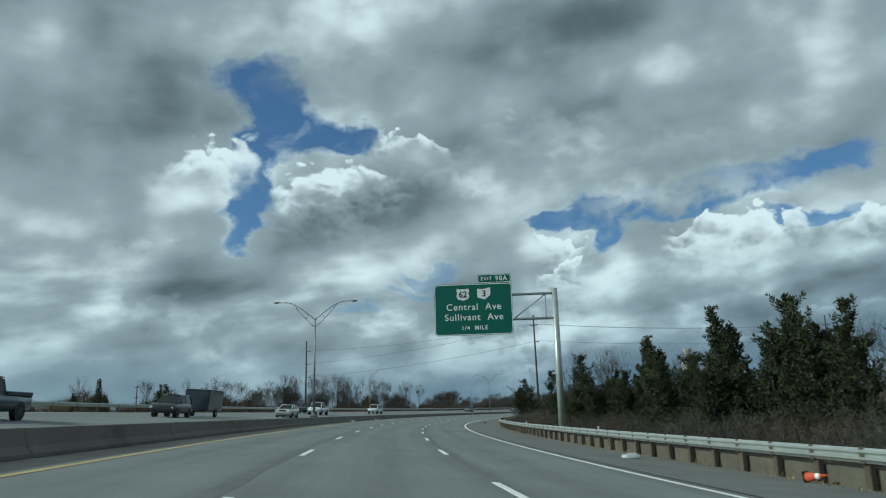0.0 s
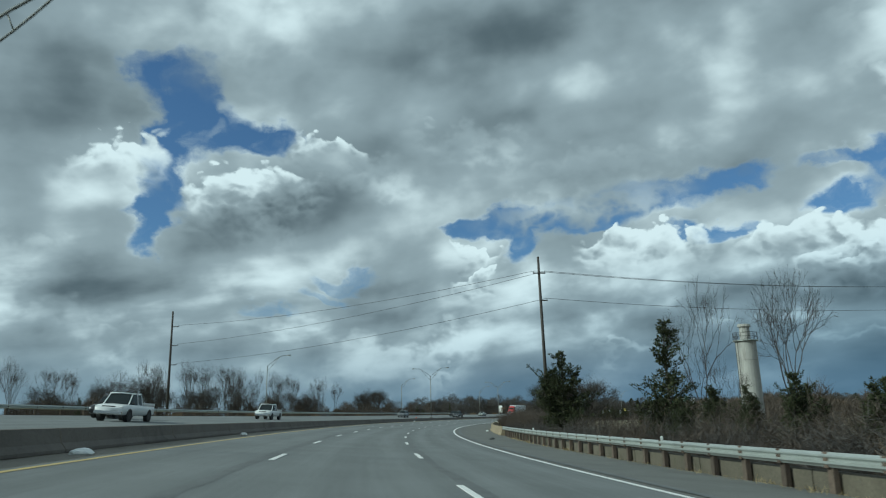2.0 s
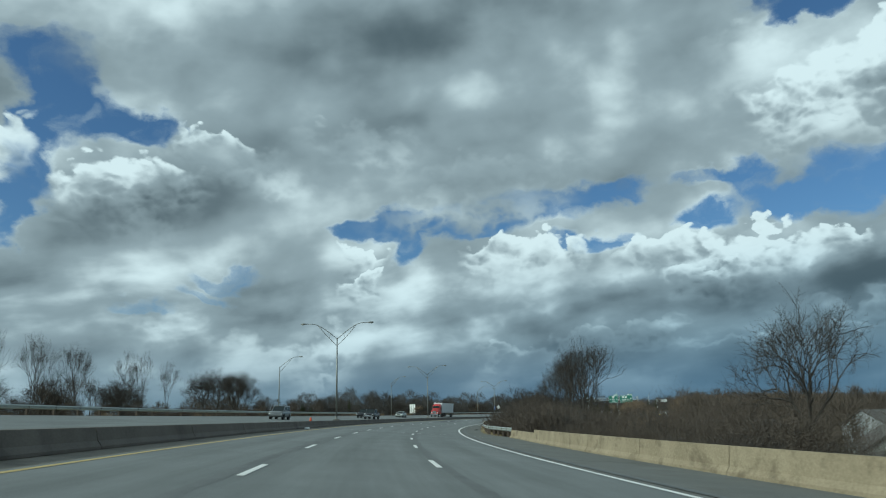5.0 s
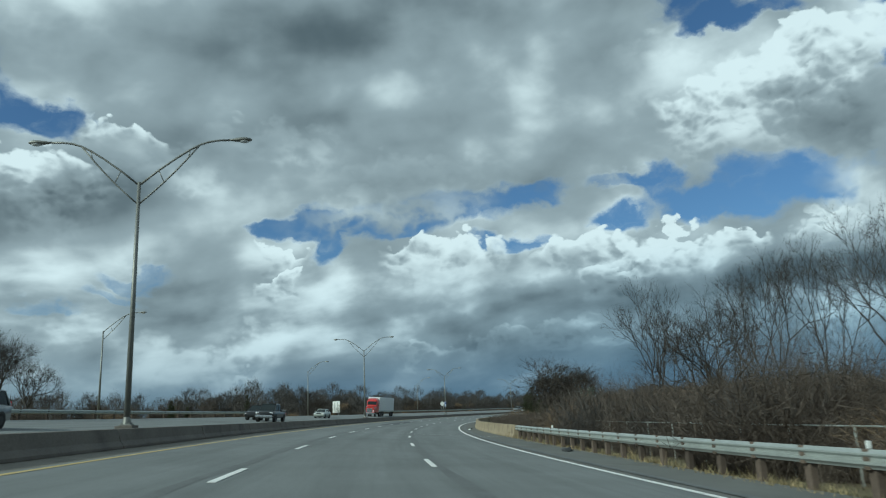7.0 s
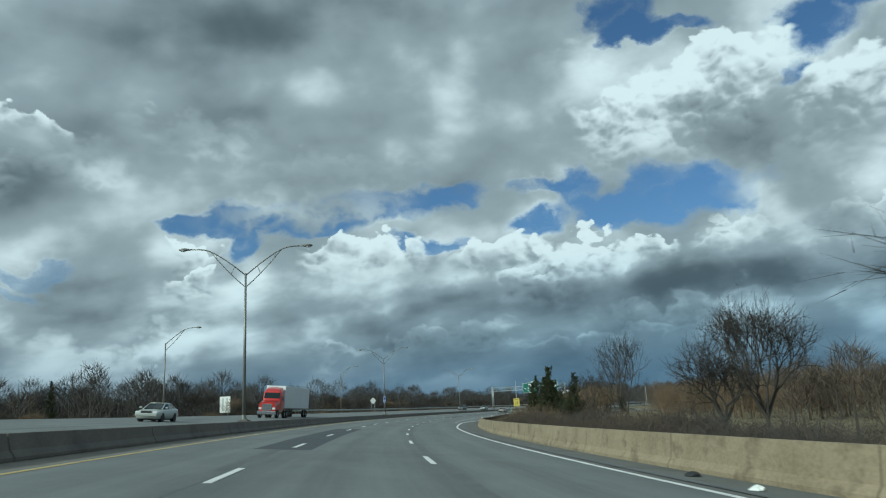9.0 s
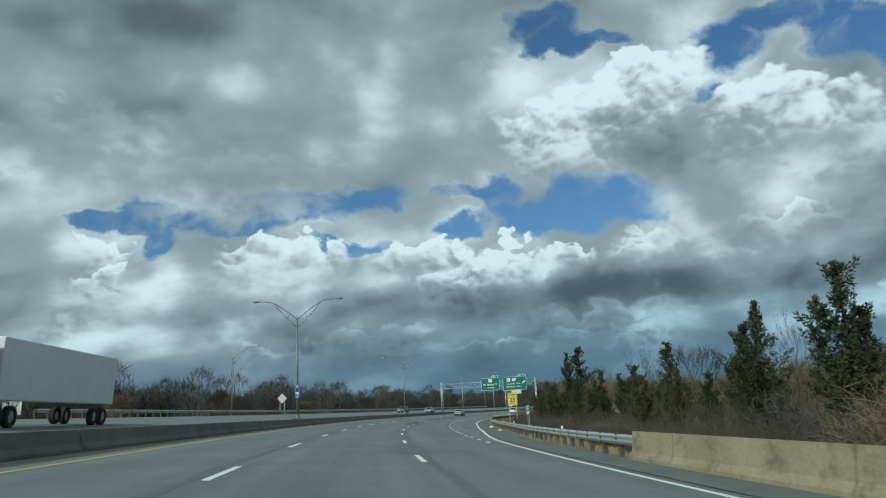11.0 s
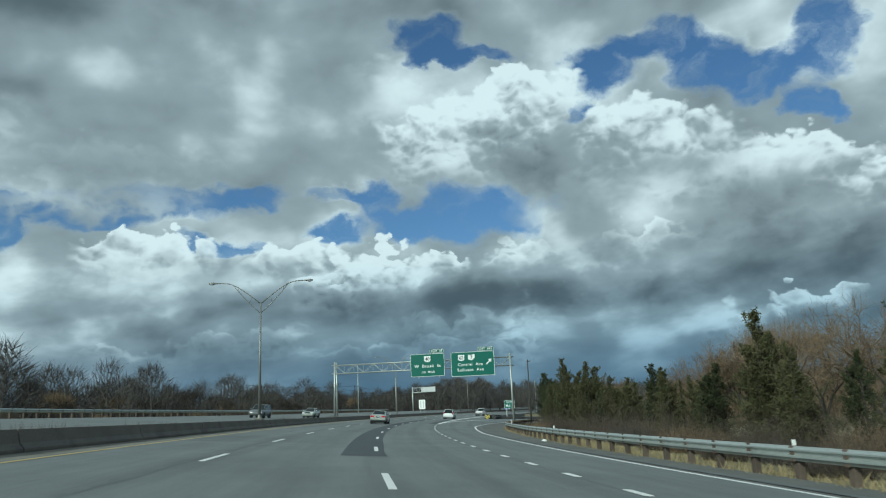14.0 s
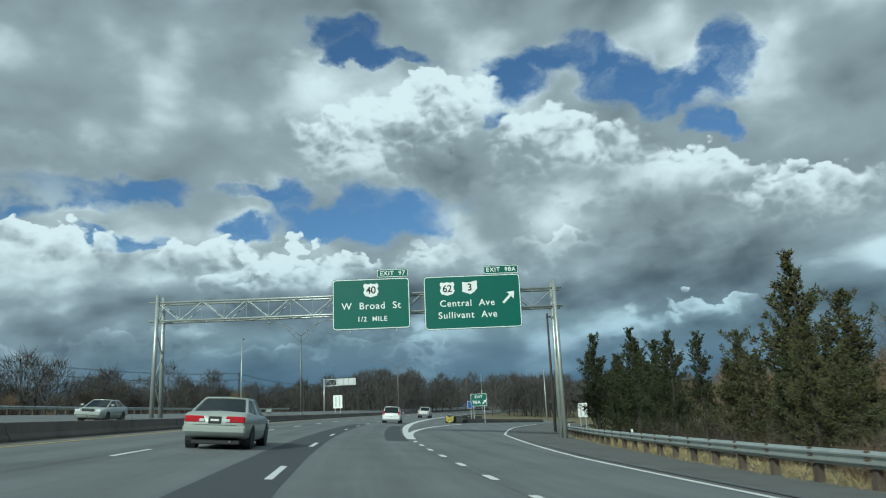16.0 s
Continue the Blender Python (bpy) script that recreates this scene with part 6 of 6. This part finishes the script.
right_ends = utility_pole(152, 14.9, 19.9, ((0.905, -0.75, 0.75), (0.75, -0.1, 0.8)), "tall dark wooden utility pole behind the parapet", (-0.25, 0), -8, 0.23)
left_ends = utility_pole(193.1, -49.4, 21.3, ((0.86, -0.1, 1.3), (0.69, -0.1, 1.3), (0.52, -0.1, 1.3)), "tall dark steel pole with three short side arms", (0, 0), 0, 0.26)
far_ends = utility_pole(168, 74, 19.0, ((0.92, -0.8, 0.8), (0.8, -0.1, 0.8)), "distant wooden utility pole inside the bend", (0, 0), -8)
for a, b in zip(right_ends, left_ends):
    cable(a, b, 1.1)
for a, b in zip(right_ends, far_ends):
    cable(a, b, 0.9)
utility_pole(190, -98, 11, ((0.94, -0.8, 0.8), (0.7, -0.8, 0.8)), "small utility pole beyond the opposite carriageway", (0, 0))
utility_pole(556.6, 17.2, 9.3, ((0.97, -0.1, 0.5),), "bare dark pole behind the guardrail", (0, 0), 0, 0.14)
row_ends = [utility_pole(s, d, 9.0, ((0.95, -1.0, 1.0), (0.8, -1.0, 1.0)), "grey utility pole before the distant woods", (0, 0), 70, 0.15) for s, d in ((575, -44), (618, -30), (672, -34), (720, -15), (760, 14))]
for e0, e1 in zip(row_ends, row_ends[1:]):
    for a, b in zip(e0, e1):
        cable(a, b, 0.7, 0.02)


# ---- high-mast and roadside lamps ahead ----
for s, d, h in ((604, -24.5, 11.5), (640, 24, 10), (700, 4.5, 11), (655, -31, 10)):
    ob = tagged(new("lamp_mast"), "slender pale steel lamp mast beside the road ahead", "street lamp", group="lamp masts")
    ob.matrix_world = place(s, d, 0.0)
    bm = bmesh.new()
    tube(bm, (0, 0, -2), (0, 0, h), 0.13, 0.08, 10)
    part("shaft", bm, STEEL, ob, smooth=True)
    block("lamp_head", ob, (0.3, 0.75, 0.12), (0, 0.5, h), POLE, 0.04)


# ---- small signs ----
def posts(ob, xs, z0, z1, material, r=0.035):
    for x in xs:
        bm = bmesh.new()
        box(bm, (r * 2, r * 1.6, z1 - z0), (x, 0.05, (z0 + z1) / 2), bevel=0.006)
        part("post", bm, material, ob)


def ramp_sign():
    ob = tagged(new("ramp_speed_sign"), "yellow advisory ramp speed sign on two yellow posts", "road sign")
    ob.matrix_world = place(435.7, 11.9, 0.0, 4)
    z = 3.31
    face = plate("panel", 1.27, 1.64, SIGN_Y, ob, (0, 0, z), 0.03, 0.07, (SIGN_K, 0.022), "black on yellow sign panel")
    block("divider", face, (1.2, 0.006, 0.022), (0, -0.006, z + 0.26), SIGN_K, 0.0)
    line(face, "RAMP", 0.34, 0, -0.008, z + 0.53, SIGN_K, 0.006)
    line(face, "25", 0.66, 0, -0.008, z - 0.14, SIGN_K, 0.014)
    line(face, "M.P.H.", 0.23, 0, -0.008, z - 0.57, SIGN_K, 0.003)
    posts(ob, (-0.46, 0.46), -1.2, z + 0.7, SIGN_Y, 0.035)


def mile_marker():
    ob = tagged(new("mile_marker"), "narrow green mile marker on a steel post", "road sign")
    ob.matrix_world = place(411.1, 11.6, 0.0, 4)
    face = plate("panel", 0.36, 0.96, SIGN_G, ob, (0, 0, 1.83), 0.02, 0.04, (SIGN_W, 0.013), "green panel")
    line(face, "MILE", 0.115, 0, -0.008, 2.19, bold=0.002)
    line(face, "9", 0.37, 0, -0.008, 1.93, bold=0.006)
    line(face, "8", 0.37, 0, -0.008, 1.58, bold=0.006)
    posts(ob, (-0.04, 0.1), -1.2, 1.6, STEEL, 0.025)


def lamp_marker():
    ob = tagged(new("distance_marker"), "blue mile marker fixed to a median lamp post", "road sign")
    ob.matrix_world = place(412.5, -11.3, 0.42, 0)
    face = plate("panel", 0.46, 1.3, SIGN_B, ob, (0, -0.16, 2.6), 0.02, 0.05, (SIGN_W, 0.015), "blue panel")
    line(face, "W", 0.27, 0, -0.168, 3.05, bold=0.004)
    plate("route_badge", 0.31, 0.28, mat("badge_blue", (0.02, 0.04, 0.16), 0.5, bump=0), face, (0, -0.166, 2.74), 0.006, 0.04, None, "dark blue route badge")
    line(face, "98", 0.31, 0, -0.168, 2.42, bold=0.005)
    block("divider", face, (0.38, 0.006, 0.015), (0, -0.166, 2.25), SIGN_W, 0.0)
    line(face, "0", 0.25, 0, -0.168, 2.1, bold=0.004)
    for z in (2.9, 2.3):
        block("bracket", ob, (0.3, 0.05, 0.06), (0, -0.12, z), STEEL, 0.0)


def diamond_back():
    ob = tagged(new("warning_sign"), "aluminium back of a diamond warning sign on two posts", "road sign")
    ob.matrix_world = place(470.7, -29.4, 0.0, 0)
    bm = bmesh.new()
    box(bm, (1.25, 0.02, 1.25), (0, 0, 2.75), Matrix.Rotation(radians(45), 4, "Y"), 0.006)
    part("panel", bm, SIGN_BACK, ob, "bare aluminium panel")
    posts(ob, (-0.42, 0.42), -0.5, 3.0, SIGN_BACK, 0.04)


def exit_gore_sign():
    ob = tagged(new("gore_exit_sign"), "small green exit sign in the gore with an arrow", "road sign")
    ob.matrix_world = place(596, 12.2, 0.0, 4)
    face = plate("panel", 2.3, 1.75, SIGN_G, ob, (0, 0, 3.15), 0.03, 0.12, (SIGN_W, 0.04), "green panel")
    line(face, "EXIT", 0.5, 0, -0.008, 3.55)
    line(face, "98A", 0.62, -0.32, -0.008, 2.82)
    bm = bmesh.new()
    box(bm, (0.12, 0.01, 0.6), (0.72, -0.01, 2.78), Matrix.Rotation(radians(45), 4, "Y"))
    tip = Vector((1.02, -0.01, 3.08))
    bm.faces.new([bm.verts.new(tip + Vector(p)) for p in ((0, 0, 0), (-0.36, 0, -0.04), (-0.2, 0, -0.2), (-0.04, 0, -0.36))])
    part("arrow", bm, SIGN_W, face)
    posts(ob, (-0.75, 0.75), -1.0, 3.8, STEEL, 0.05)
    blue = tagged(new("service_sign"), "small blue square sign behind the gore", "road sign")
    blue.matrix_world = place(603, 11.0, 0.0, 4)
    plate("panel", 1.1, 1.1, SIGN_B, blue, (0, 0, 2.5), 0.02, 0.06, (SIGN_W, 0.03))
    posts(blue, (0,), -1.0, 2.4, STEEL, 0.04)


def crash_cushion():
    ob = tagged(new("crash_cushion"), "black crash cushion with a yellow chevron nose in the gore", "crash cushion")
    ob.matrix_world = place(586, 8.2, 0.0, 5, True)
    nose = block("nose", ob, (1.15, 0.5, 0.95), (0, 0, 0.48), TRIM, 0.12)
    for k in range(3):
        bm = bmesh.new()
        for sx in (-1, 1):
            vs = [(0, 0.62 - 0.24 * k), (0, 0.5 - 0.24 * k), (sx * 0.5, 0.82 - 0.24 * k), (sx * 0.5, 0.94 - 0.24 * k)]
            bm.faces.new([bm.verts.new((x, -0.262, z)) for x, z in vs])
        part("chevron", bm, SIGN_Y, nose, "yellow chevron stripe")
    for k in range(6):
        block("bay", ob, (2.2 + 0.1 * k, 0.85, 0.8), (0.5, 0.75 + 0.95 * k, 0.45), TRIM, 0.03)
        for sx in (-1, 1):
            block("side_rail", ob, (0.05, 0.93, 0.3), (0.5 + sx * (1.13 + 0.05 * k), 0.75 + 0.95 * k, 0.55), POLE, 0.01)
    wall = tagged(new("wall_gore"), "low dark concrete barrier beyond the gore", "barrier", kind="structure")
    sweep("barrier_section", SAFETY, 592, 640, lambda s: 9.0 + (s - 592) * 0.05, BARRIER, wall)
    sweep("barrier_section", [(-a, b) for a, b in reversed(SAFETY)], 592, 622, lambda s: 9.8 + (s - 592) * 0.42, BARRIER, wall)


def white_panel_sign(s, d, w, h, z, label, turn=0):
    ob = tagged(new("panel_sign"), label, "road sign", group="white sign backs")
    ob.matrix_world = place(s, d, 0.0, turn)
    plate("panel", w, h, SIGN_W, ob, (0, 0, z), 0.03, 0.05, None)
    posts(ob, (-w * 0.28, w * 0.28), -1.2, z + h * 0.4, SIGN_BACK, 0.04)
    for x in (-0.2, 0.2):
        block("stripe", ob, (w * 0.12, 0.006, h * 0.8), (x * w, -0.006, z), SIGN_BACK, 0.0)


ramp_sign()
mile_marker()
lamp_marker()
diamond_back()
exit_gore_sign()
crash_cushion()
white_panel_sign(422, -46, 2.2, 3.2, 1.2, "tall white panel sign beyond the opposite carriageway")
white_panel_sign(640, -18.0, 1.9, 2.6, 2.3, "white back of a sign on the median ahead")
white_panel_sign(560, 20.5, 0.9, 1.3, 2.0, "white sign back behind the guardrail")


def back_truss(s, d):
    """Cantilever sign of the other carriageway, seen from behind."""
    ob = tagged(new("rear_sign_truss"), "galvanised cantilever truss with the back of an overhead sign", "sign gantry", group="overhead signs")
    ob.matrix_world = place(s, d, 0.0, 4)
    bm = bmesh.new()
    tube(bm, (0, 0, -1.5), (0, 0, 7.3), 0.2, 0.17, 10)
    part("column", bm, STEEL, ob, smooth=True)
    for z in (7.0, 5.6):
        bm = bmesh.new()
        tube(bm, (0, 0, z), (7.6, 0, z), 0.08, sides=8)
        part("chord", bm, STEEL, ob)
    for k in range(8):
        bm = bmesh.new()
        tube(bm, (k * 0.95, 0, 7.0 if k % 2 else 5.6), (k * 0.95 + 0.95, 0, 5.6 if k % 2 else 7.0), 0.04, sides=5)
        part("brace", bm, STEEL, ob)
    block("panel", ob, (4.6, 0.06, 1.5), (5.3, -0.2, 6.35), SIGN_BACK, 0.02, "aluminium sign back")
    for k in range(4):
        block("stiffener", ob, (0.1, 0.1, 1.6), (3.4 + 1.25 * k, -0.28, 6.35), STEEL, 0.01)


back_truss(655, -25.5)


# ---- silo and houses below the embankment ----
def silo(s, d, top):
    p = on_road(s, d)
    z = ground_height(p.x, p.y)
    ob = tagged(new("silo"), "weathered white concrete silo with a railed steel platform on top", "silo")
    ob.matrix_world = Matrix.Translation((p.x, p.y, z))
    h = top - z
    stave = add_streaks(mat("silo_render", (0.36, 0.36, 0.34), 0.9, vary=0.15, scale=0.6, fine=6, bump=0.2), (0.2, 0.19, 0.17), 0.7, 1.2, 1.2, 0.25)
    n = 6
    for k in range(n):
        bm = bmesh.new()
        z0, z1 = (h - 2.6) * k / n, (h - 2.6) * (k + 1) / n - 0.04
        tube(bm, (0, 0, z0), (0, 0, z1), 1.65 - 0.03 * k, 1.62 - 0.03 * k, 24)
        part("drum", bm, stave, ob)
    bm = bmesh.new()
    tube(bm, (0, 0, h - 2.6), (0, 0, h - 2.45), 1.85, sides=16)
    part("platform", bm, STEEL, ob)
    bm = bmesh.new()
    tube(bm, (0, 0, h - 2.5), (0, 0, h - 0.4), 0.8, 0.75, 14)
    tube(bm, (0, 0, h - 0.4), (0, 0, h), 1.0, 0.9, 14)
    part("cupola", bm, stave, ob)
    for k in range(12):
        a = k * math.pi / 6
        bm = bmesh.new()
        tube(bm, (1.76 * math.cos(a), 1.76 * math.sin(a), h - 2.5), (1.76 * math.cos(a), 1.76 * math.sin(a), h - 1.3), 0.035, sides=5)
        part("rail_post", bm, UTILITY, ob)
    for z1 in (h - 1.3, h - 1.9):
        bm = bmesh.new()
        bent(bm, [(1.76 * math.cos(k * math.pi / 12), 1.76 * math.sin(k * math.pi / 12), z1) for k in range(25)], 0.03, 5)
        part("handrail", bm, UTILITY, ob)
    bm = bmesh.new()
    for sx in (-0.25, 0.25):
        tube(bm, (-1.76, sx, 0.5), (-1.76, sx, h - 1.4), 0.035, sides=5)
    for k in range(int(h / 0.4)):
        tube(bm, (-1.76, -0.25, 0.6 + 0.35 * k), (-1.76, 0.25, 0.6 + 0.35 * k), 0.02, sides=4)
    part("ladder", bm, UTILITY, ob)


silo(180.2, 47.6, 14.0)


def house(s, d, w, depth, eave, ridge, turn, wall_m, roof_m, label, z=None):
    p = on_road(s, d)
    ob = tagged(new("house"), label, "house", group="houses below the embankment")
    ob.matrix_world = Matrix.Translation((p.x, p.y, ground_height(p.x, p.y) - 2.2 if z is None else z)) @ Matrix.Rotation(-heading(s) - radians(turn), 4, "Z")
    bm = bmesh.new()
    pts = [(-w / 2, 0), (w / 2, 0), (w / 2, eave), (0, ridge), (-w / 2, eave)]
    a = [bm.verts.new((x, -depth / 2, z)) for x, z in pts]
    b = [bm.verts.new((x, depth / 2, z)) for x, z in pts]
    bm.faces.new(a)
    bm.faces.new(b[::-1])
    for k in range(5):
        bm.faces.new((a[k], b[k], b[(k + 1) % 5], a[(k + 1) % 5]))
    part("wall", bm, wall_m, ob)
    for sx in (-1, 1):
        bm = bmesh.new()
        run = math.hypot(w / 2 + 0.4, ridge - eave + 0.2)
        ang = math.atan2(ridge - eave, w / 2)
        box(bm, (run, depth + 0.7, 0.12), (sx * (w / 4 + 0.1), 0, (eave + ridge) / 2 + 0.05), Matrix.Rotation(sx * ang, 4, "Y"))
        part("roof", bm, roof_m, ob)
    for x in (-w * 0.24, w * 0.24):
        win = block("window", ob, (0.9, 0.08, 1.2), (x, -depth / 2 - 0.01, eave * 0.62), SIGN_W, 0.02, "white window frame")
        block("pane", win, (0.74, 0.02, 1.04), (x, -depth / 2 - 0.055, eave * 0.62), GLASS, 0.0)


SIDING = mat("white_siding", (0.36, 0.37, 0.36), 0.7, vary=0.08, scale=1, fine=14, bump=0.1)
SIDING_G = mat("grey_siding", (0.3, 0.32, 0.34), 0.7, vary=0.1, scale=1, fine=14, bump=0.1)
SHINGLE = mat("roof_shingle", (0.12, 0.115, 0.11), 0.9, vary=0.25, scale=2, fine=14, bump=0.4)
house(236.1, 49.9, 6.5, 9, 3.6, 5.8, 20, SIDING, SHINGLE, "white clapboard house with a grey gable roof below the bridge", -6.8)
house(249.6, 65.2, 7, 9, 4.0, 6.4, -25, SIDING, SHINGLE, "white clapboard house with a steep gable below the bridge", -6.9)
house(272.9, 48.9, 7, 8, 4.0, 6.0, 35, SIDING, SHINGLE, "white clapboard house half hidden by trees", -6.3)
house(283.7, 70.7, 8, 9, 4.0, 6.2, 60, SIDING_G, SHINGLE, "grey clapboard house with a gable roof", -5.6)
house(325, 48, 8, 9, 4.4, 6.5, 170, SIDING, SHINGLE, "white clapboard house behind bare trees")
house(342, 54, 7, 9, 4.0, 6.2, 140, SIDING_G, SHINGLE, "grey house behind bare trees")
house(302, 52, 7, 9, 4.0, 6.2, 160, SIDING, SHINGLE, "white house behind bare trees")


# ---- fence, cone and litter ----
def mesh_fence():
    ob = tagged(new("fence"), "old fence of grey posts and rails in the scrub", "fence")
    for k in range(13):
        s = 228 + 3.0 * k
        p = on_road(s, RAIL(s) + 3.4, -0.5)
        bm = bmesh.new()
        tube(bm, p, p + Vector((0, 0, 1.75)), 0.035, sides=6)
        part("post", bm, STEEL, ob)
        q = on_road(s + 3.0, RAIL(s + 3.0) + 3.4, -0.5)
        for z in (1.72, 0.95):
            bm = bmesh.new()
            tube(bm, p + Vector((0, 0, z)), q + Vector((0, 0, z)), 0.022, sides=5)
            part("rail", bm, STEEL, ob)


mesh_fence()


def fallen_cone(s, d, turn):
    ob = tagged(new("traffic_cone"), "orange traffic cone lying on its side in the grass", "traffic cone")
    ob.matrix_world = place(s, d, 0.1, turn) @ Matrix.Rotation(radians(82), 4, "Y") @ Matrix.Diagonal((0.75, 0.75, 0.75, 1))
    bm = bmesh.new()
    tube(bm, (0, 0, 0.02), (0, 0, 0.7), 0.16, 0.03, 14)
    part("cone", bm, ORANGE, ob, smooth=True)
    bm = bmesh.new()
    tube(bm, (0, 0, 0.34), (0, 0, 0.46), 0.105, 0.083, 14)
    part("band", bm, SIGN_W, ob, "white reflective band")
    bm = bmesh.new()
    box(bm, (0.38, 0.38, 0.04), bevel=0.01)
    part("base", bm, TRIM, ob)


fallen_cone(21.8, 8.1, 60)


def standing_cone(s, d):
    ob = tagged(new("traffic_cone"), "tall faded orange traffic cone standing behind the median barrier", "traffic cone")
    ob.matrix_world = place(s, d, 0.06)
    bm = bmesh.new()
    tube(bm, (0, 0, 0.03), (0, 0, 0.74), 0.21, 0.05, 16)
    part("cone", bm, ORANGE, ob, smooth=True)
    bm = bmesh.new()
    box(bm, (0.5, 0.5, 0.05), (0, 0, 0.025), bevel=0.01)
    part("base", bm, TRIM, ob)


standing_cone(219.2, -8.95)


def litter(s, d, size, material, name, label):
    rng = random.Random(int(s * 10))
    bm = bmesh.new()
    bmesh.ops.create_icosphere(bm, subdivisions=2, radius=1.0)
    for v in bm.verts:
        k = 1 + 0.35 * noise.noise(v.co * 1.7 + Vector((s, 0, 0)))
        v.co = Vector((v.co.x * size * k, v.co.y * size * 1.3 * k, max(-0.2, v.co.z) * size * 0.55 * k))
    ob = part(name, bm, material)
    ob.matrix_world = place(s, d, size * 0.1, rng.uniform(0, 180), True)
    return tagged(ob, label, "litter", group="roadside litter")


for s, d, size, m, name, label in ((82.5, -7.75, 0.2, SIGN_W, "paper_scrap", "crumpled white bag at the foot of the barrier"), (102, -7.8, 0.16, SIGN_W, "paper_scrap", "white scrap of litter on the inner shoulder"),
                                   (158, 7.9, 0.18, SIGN_W, "paper_scrap", "crumpled white litter below the parapet"), (211, -7.85, 0.2, SIGN_W, "paper_scrap", "white litter at the foot of the barrier"),
                                   (120, 6.2, 0.2, TRIM, "tyre_scrap", "black scrap of tyre on the shoulder"), (246, 6.0, 0.22, TRIM, "tyre_scrap", "black scrap of tyre near the guardrail"),
                                   (290, 5.0, 0.12, SIGN_W, "paper_scrap", "pale scrap of litter on the shoulder"), (293, 5.2, 0.14, TRIM, "tyre_scrap", "dark scrap of rubber on the shoulder"),
                                   (402, 8.0, 0.16, SIGN_W, "paper_scrap", "white litter in the dry grass"), (416, 8.2, 0.2, SIGN_W, "paper_scrap", "white rag in the dry grass"),
                                   (470, 8.9, 0.16, SIGN_W, "paper_scrap", "white litter below the guardrail"), (31, 6.9, 0.25, SIGN_BACK, "paper_scrap", "grey flattened scrap on the shoulder")):
    litter(s, d, size, m, name, label)
